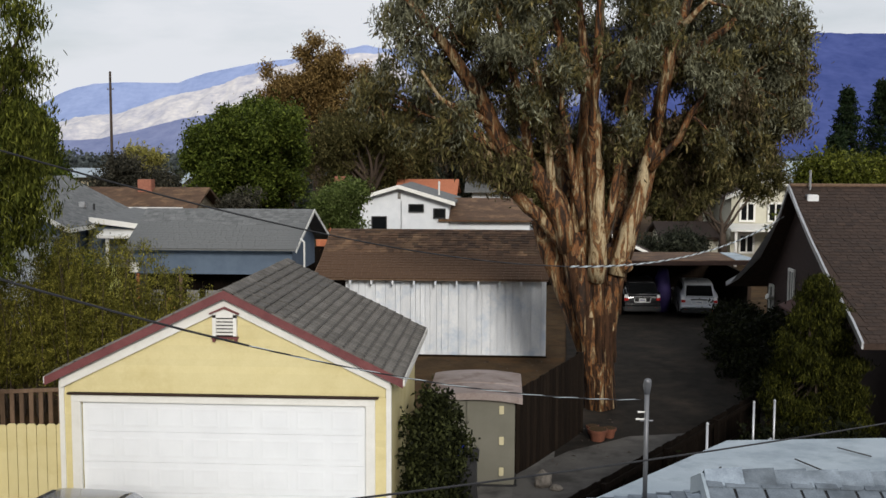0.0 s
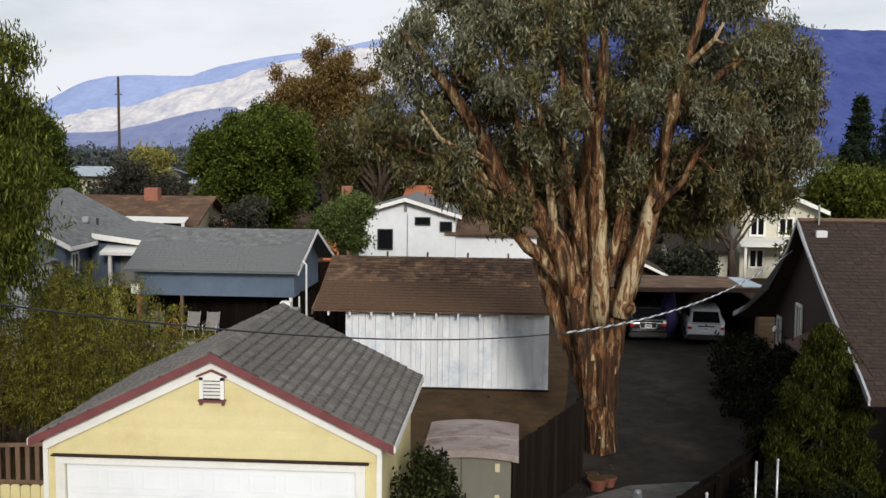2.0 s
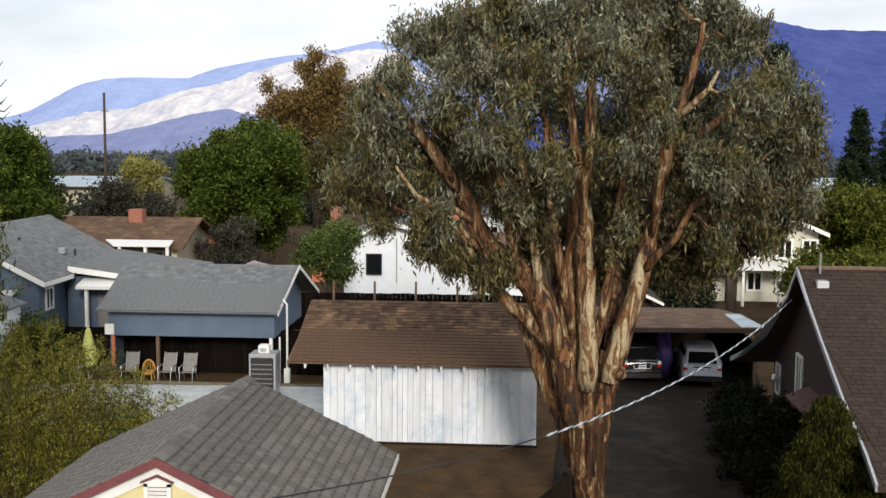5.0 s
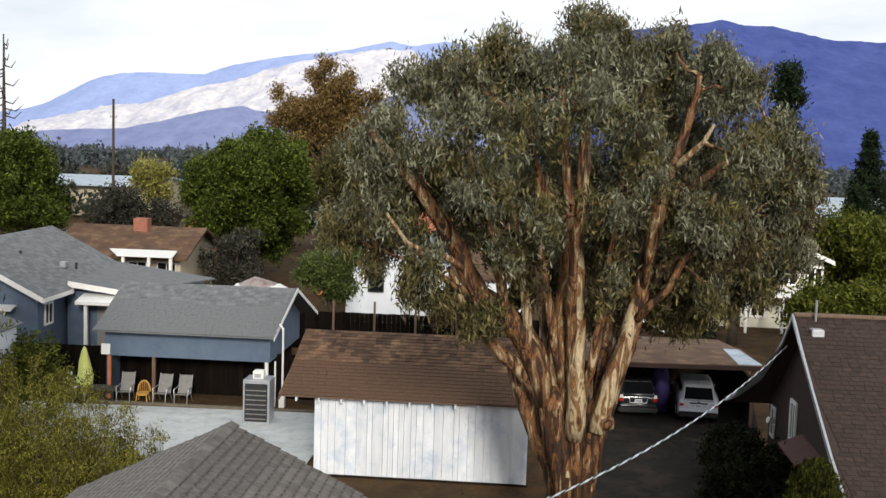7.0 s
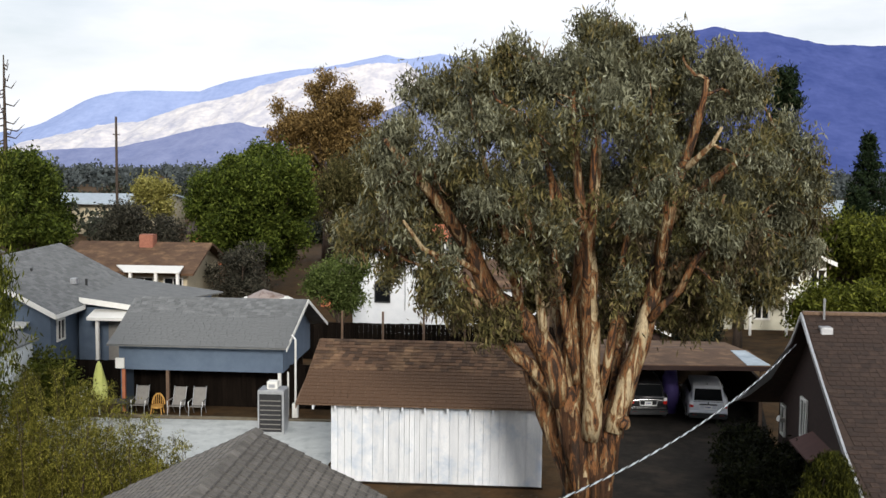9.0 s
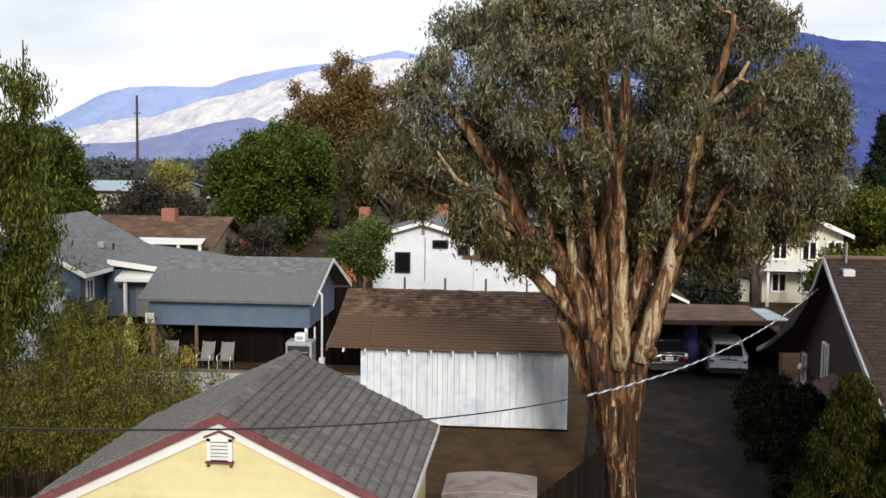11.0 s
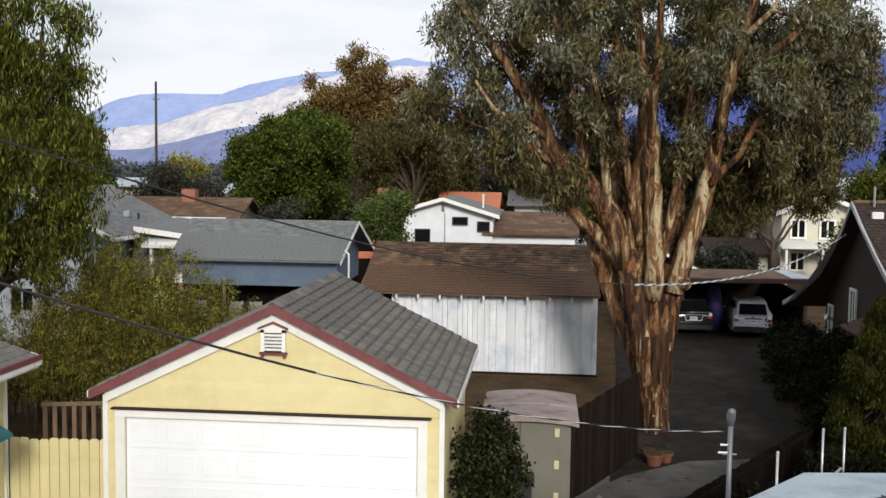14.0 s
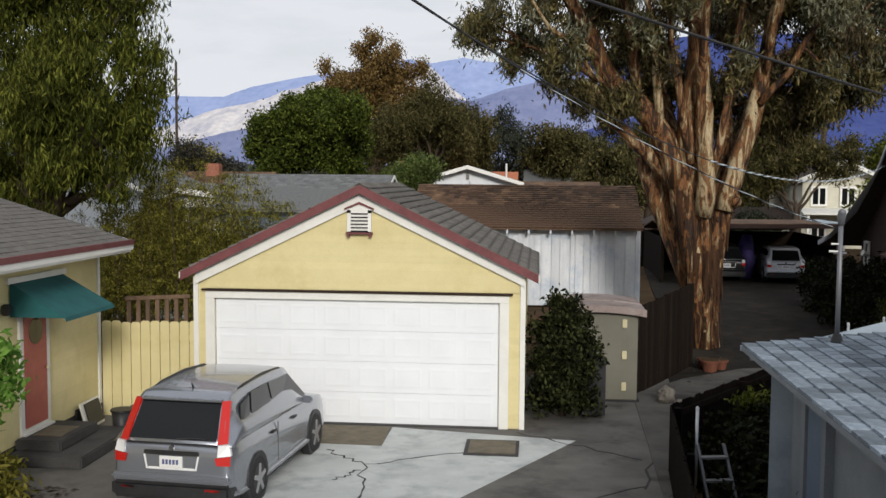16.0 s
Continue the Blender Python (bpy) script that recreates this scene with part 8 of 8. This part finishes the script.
# middle distance
simple_tree("ficus_tree", "dense round dark green tree", (-7.9, 42, 1.0), 0.5, (-7.9, 42, 5.0), ball_blobs(R, (-8.0, 42, 6.2), (4.4, 4.0, 4.4), 44, 0.9, 0.30), "green_leaf", 111, 7600, 18, 0.24, 0.10, 0.36, 0.3, shell=0.5, tuft=5)
simple_tree("green_tree", "dense round green tree beyond the blue house", (-20.2, 38, 0.9), 0.4, (-20.2, 38, 4.5), ball_blobs(R, (-20.4, 38, 6.2), (4.2, 4.0, 4.2), 34, 0.9, 0.32), "green_leaf", 112, 4600, 18, 0.24, 0.10, 0.36, 0.3, shell=0.5, tuft=5)
simple_tree("scrub_tree", "greyish scrubby tree with thin twigs", (-15.0, 41, 1.0), 0.2, (-15.0, 41, 3.0), ball_blobs(R, (-15.0, 41, 4.0), (2.9, 2.2, 2.6), 22, 0.9, 0.34), "grey_leaf", 113, 1300, 14, 0.26, 0.08, 0.34, 0.1, shell=0.2)
simple_tree("scrub_tree", "dark bare-twigged shrub before the green tree", (-7.6, 36.5, 0.9), 0.15, (-7.6, 36.5, 2.2), ball_blobs(R, (-7.6, 36.5, 2.8), (1.8, 1.6, 1.9), 14, 0.9, 0.34), "grey_leaf", 114, 600, 14, 0.24, 0.06, 0.3, 0.1, shell=0.2)
simple_tree("rusty_tree", "tall tree with rusty brown foliage", (-6.6, 56, 1.1), 0.45, (-6.6, 56, 8.0), [(-8.2, 56, 11.2, 1.7), (-6.6, 56, 12.4, 1.9), (-5.0, 56, 11.8, 1.5), (-4.4, 56, 9.6, 1.6), (-8.6, 56, 8.8, 1.6), (-6.6, 56, 9.6, 2.0), (-4.0, 56, 7.4, 1.6), (-6.8, 56, 7.0, 1.8), (-9.2, 56, 6.6, 1.5), (-3.6, 56, 12.0, 0.9), (-9.6, 56, 10.6, 1.2), (-7.6, 56, 13.6, 0.8), (-6.8, 56, 14.4, 0.7), (-5.2, 56, 13.5, 0.6), (-10.4, 56, 12.4, 0.6), (-3.0, 56, 10.0, 1.1), (-9.8, 56, 8.2, 1.1), (-2.6, 56, 8.4, 1.2), (-1.8, 56, 7.0, 1.2)], "brown_leaf", 115, 3600, 18, 0.27, 0.09, 0.42, 0.5, shell=0.3, tuft=5)
simple_tree("dusty_tree", "olive-brown tree behind the white house", (-1.6, 48, 1.0), 0.4, (-1.6, 48, 5.0), ball_blobs(R, (-2.2, 48, 6.8), (4.4, 2.5, 3.6), 28, 0.9, 0.34), "olive_dull", 116, 2900, 18, 0.25, 0.07, 0.36, 0.6, shell=0.3, tuft=5)
simple_tree("young_tree", "light green small tree beside the shed", (-0.1, 26.6, 0.7), 0.12, (-0.1, 26.6, 2.6), ball_blobs(R, (-0.1, 26.6, 4.0), (1.5, 1.3, 1.5), 16, 0.95, 0.34), "light_green", 117, 1100, 16, 0.18, 0.07, 0.24, 0.3, shell=0.3)
for k, (x, y, z, w, h, m) in enumerate(((2.5, 62, 5.0, 4.0, 4.0, "dark_grey_green"), (7.5, 58, 4.6, 3.4, 3.4, "dark_grey_green"), (0.9, 52, 6.2, 1.4, 3.0, "olive_dull"), (6.9, 52, 5.4, 3.0, 2.6, "olive_dull"), (13, 52, 4.5, 4.0, 3.5, "olive_dull"), (10, 45, 3.8, 2.4, 2.6, "olive_dull"), (19.5, 47, 5.5, 3.4, 3.8, "olive_dull"), (16.5, 38.5, 4.2, 2.2, 2.6, "olive_dull"))):
    simple_tree("grey_green_tree", "dull grey-green tree beyond the houses", (x, y, 1.0), 0.3, (x, y, z), ball_blobs(R, (x, y, z + 0.5), (w, w * 0.8, h), 20, 0.95, 0.34), m, 120 + k, 1300, 14, 0.32, 0.10, 0.40, 0.5, shell=0.3, tuft=4)
simple_tree("garden_shrub", "dull green shrub before the cream cottage", (15.4, 31.5, 0.8), 0.1, (15.4, 31.5, 1.6), ball_blobs(R, (15.4, 31.5, 1.9), (2.2, 1.2, 1.1), 14, 0.9, 0.34), "dark_grey_green", 134, 700, 14, 0.2, 0.07, 0.26, 0.2, category="shrub", shell=0.3)
simple_tree("right_tree", "leafy green tree beside the cream house", (24.6, 36, 0.9), 0.3, (24.6, 36, 3.0), ball_blobs(R, (24.8, 36, 4.0), (3.4, 2.6, 2.8), 24, 0.95, 0.34), "mid_leaf", 131, 2000, 16, 0.24, 0.10, 0.34, 0.2, shell=0.35)
simple_tree("right_tree", "leafy green tree above the brown roof", (21.0, 27, 0.8), 0.25, (21.0, 27, 2.2), ball_blobs(R, (21.4, 27, 2.9), (3.0, 2.2, 1.7), 20, 0.95, 0.34), "mid_leaf", 132, 1500, 16, 0.22, 0.09, 0.3, 0.2, shell=0.35)
simple_tree("street_tree", "open-branched tree before the cream house", (17.4, 30, 0.8), 0.2, (17.3, 30, 3.2), [(16.4, 30, 4.6, 0.9), (17.6, 30, 5.4, 1.0), (18.6, 30, 4.8, 0.8), (16.0, 30, 5.8, 0.8), (19.4, 30, 5.6, 0.7), (15.2, 30, 4.4, 0.7)], "olive_dull", 133, 1100, 14, 0.22, 0.06, 0.3, 0.5, shell=0.2, tuft=5)


def spruce(base, h, r, seed, label):
    t = thing("conifer", label, "tree", base, group="dark conifers")
    rng = np.random.default_rng(seed)
    q = random.Random(seed)
    bm = bmesh.new()
    tube(bm, [(0, 0, -0.2), (0, 0, h)], [r * 0.09, 0.03], 8)
    blobs = []
    z = h * 0.12
    while z < h * 0.98:
        rr = r * (1 - z / h) + 0.15
        n = 7
        for k in range(n):
            a = 2 * math.pi * (k + q.random()) / n
            d = Vector((math.cos(a) * rr, math.sin(a) * rr, -0.12 * rr))
            tube(bm, [(0, 0, z), Vector((0, 0, z)) + d], [0.05, 0.01], 4)
            for f in (0.35, 0.65, 0.95):
                blobs.append((d.x * f, d.y * f, z + d.z * f, 0.16 * rr + 0.12))
        z += h * 0.055
    part("trunk", bm, M["bark_dark"], t)
    leaf_part("crown", leaves(rng, blobs, len(blobs) * 4, 12, 0.30, 0.08, 0.22, 0.3, 0.3), M["dark_leaf"], t)


spruce((29.6, 50, 1.0), 10.0, 2.4, 141, "dark layered conifer beyond the cream house")
spruce((32.2, 51, 1.0), 10.6, 2.4, 142, "dark layered conifer beyond the cream house")
spruce((27.0, 44, 1.0), 6.6, 2.2, 143, "dark layered conifer beyond the brown roof")
spruce((31.0, 44, 1.0), 8.2, 2.6, 144, "dark layered conifer beyond the brown roof")
simple_tree("slender_tree", "tall slender dark tree in the distance", (26.8, 60, 1.0), 0.25, (26.8, 60, 12.0), [(26.8, 60, 14.8, 1.1), (26.4, 60, 13.6, 1.0), (27.3, 60, 13.2, 0.9), (26.6, 60, 11.8, 1.0), (26.9, 60, 10.2, 1.2), (25.8, 60, 9.2, 1.2)], "dark_leaf", 145, 700, 14, 0.34, 0.1, 0.4, 0.3, shell=0.3)

# bare tall conifer at the far left
bt2 = thing("bare_conifer", "tall bare conifer with short upturned branches", "tree", (-33.2, 60, 1.0))
q = random.Random(9)
bm = bmesh.new()
tube(bm, [(0, 0, -0.2), (0, 0, 15.5)], [0.3, 0.05], 8)
z = 5.0
while z < 15.0:
    a = q.uniform(0, 6.28)
    L = 0.5 + 2.2 * (1 - (z - 5) / 10.5)
    tube(bm, [(0, 0, z), (math.cos(a) * L * 0.6, math.sin(a) * L * 0.3, z - 0.2), (math.cos(a) * L, math.sin(a) * L * 0.5, z + 0.35)], [0.07, 0.05, 0.02], 5)
    z += 0.28
part("trunk", bm, M["bark_dark"], bt2)
simple_tree("yellow_tree", "small yellow-green tree by the utility pole", (-22.5, 64, 1.1), 0.15, (-22.5, 64, 4.0), ball_blobs(R, (-22.5, 64, 5.2), (2.2, 2.0, 1.9), 12, 0.9, 0.4), "yellow_leaf", 146, 500, 12, 0.34, 0.12, 0.4, 0.2, shell=0.3)


def woods():
    """The far woods: many crowns, too far to tell apart."""
    q = random.Random(31)
    rng = np.random.default_rng(31)
    blobs = []
    for _ in range(150):
        y = q.uniform(66, 112)
        x = q.uniform(-0.62, 0.62) * (y + 15) + 2
        h = q.uniform(1.6, 3.4)
        z0 = 1.3 - 0.012 * max(0, y - 100)
        for _ in range(4):
            blobs.append((x + q.uniform(-1.6, 1.6), y + q.uniform(-1.5, 1.5), z0 + h * q.uniform(0.25, 0.8), h * q.uniform(0.35, 0.6)))
    root = new("far_woods")
    tagged(root, "far belt of dark trees between the houses", "trees", kind="stuff")
    leaf_part("crowns", leaves(rng, blobs, len(blobs) * 9, 9, 0.6, 0.34, 0.7, 0.2, 0.4), M["dark_grey_green"], root)
    blobs = []
    for _ in range(240):
        y = q.uniform(420, 1300)
        x = q.uniform(-0.6, 0.6) * y
        h = q.uniform(7, 13)
        for _ in range(4):
            blobs.append((x + q.uniform(-9, 9), y + q.uniform(-9, 9), land(y) + h * q.uniform(0.25, 0.75), h * q.uniform(0.35, 0.6)))
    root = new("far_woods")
    tagged(root, "far trees along the plain with haze in their colour", "trees", kind="stuff")
    # the haze on this belt comes from its leaf colour
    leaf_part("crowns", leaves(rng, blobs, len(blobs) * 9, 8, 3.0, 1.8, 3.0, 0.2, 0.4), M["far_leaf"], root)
    IN_METRES.append(root)


woods()

# litter on the dirt between garage and shed
def litter():
    rng = np.random.default_rng(5)
    n = 150
    x = rng.uniform(2, 9.4, n)
    y = rng.uniform(4.9, 11.3, n)
    xx = np.concatenate([x, rng.uniform(8.2, 10, 20), rng.uniform(-2.2, -0.6, 300)])
    yy = np.concatenate([y, rng.uniform(3.5, 7, 20), rng.uniform(-5.6, -3.9, 300)])
    n = len(xx)
    z = np.array([g(a, b) for a, b in zip(xx, yy)]) + 0.014
    d = rng.uniform(0, 6.28, n)
    c, s = np.cos(d) * 0.07, np.sin(d) * 0.07
    up = rng.uniform(0, 0.03, n)
    v = np.stack([np.stack([xx - c, yy - s, z], 1), np.stack([xx + s * 0.3, yy - c * 0.3, z + up], 1), np.stack([xx + c, yy + s, z], 1), np.stack([xx - s * 0.3, yy + c * 0.3, z + up], 1)], 1).reshape(-1, 3)
    root = new("leaf_litter")
    tagged(root, "dry brown fallen leaves on the dirt", "leaves", kind="stuff")
    leaf_part("fallen_leaves", (v, np.arange(n * 4).reshape(-1, 4)), M["bark_dark"], root)


litter()


# lay the plan out in metres
def lay_out():
    bpy.context.view_layer.update()
    obs = [ob for ob in scene.objects if ob.type in {"MESH", "EMPTY"} and ob not in IN_METRES and ob.parent not in IN_METRES]
    world_of = {ob: ob.matrix_world.copy() for ob in obs}
    new_world = {}
    for ob in obs:
        loc, rot, _ = world_of[ob].decompose()
        new_world[ob] = Matrix.LocRotScale(Vector(metres(np.array([loc]))[0]), rot, None)
    for ob in obs:
        if ob.type == "MESH":
            if ob.data.users > 1:
                ob.data = ob.data.copy()
            n = len(ob.data.vertices)
            v = np.empty(n * 3, np.float32)
            ob.data.vertices.foreach_get("co", v)
            m, k = np.array(world_of[ob]), np.array(new_world[ob].inverted())
            v = metres(v.reshape(-1, 3) @ m[:3, :3].T + m[:3, 3]) @ k[:3, :3].T + k[:3, 3]
            ob.data.vertices.foreach_set("co", v.astype(np.float32).ravel())
            ob.data.update()
        ob.matrix_parent_inverse = Matrix()
        ob.matrix_basis = new_world[ob.parent].inverted() @ new_world[ob] if ob.parent else new_world[ob]


lay_out()
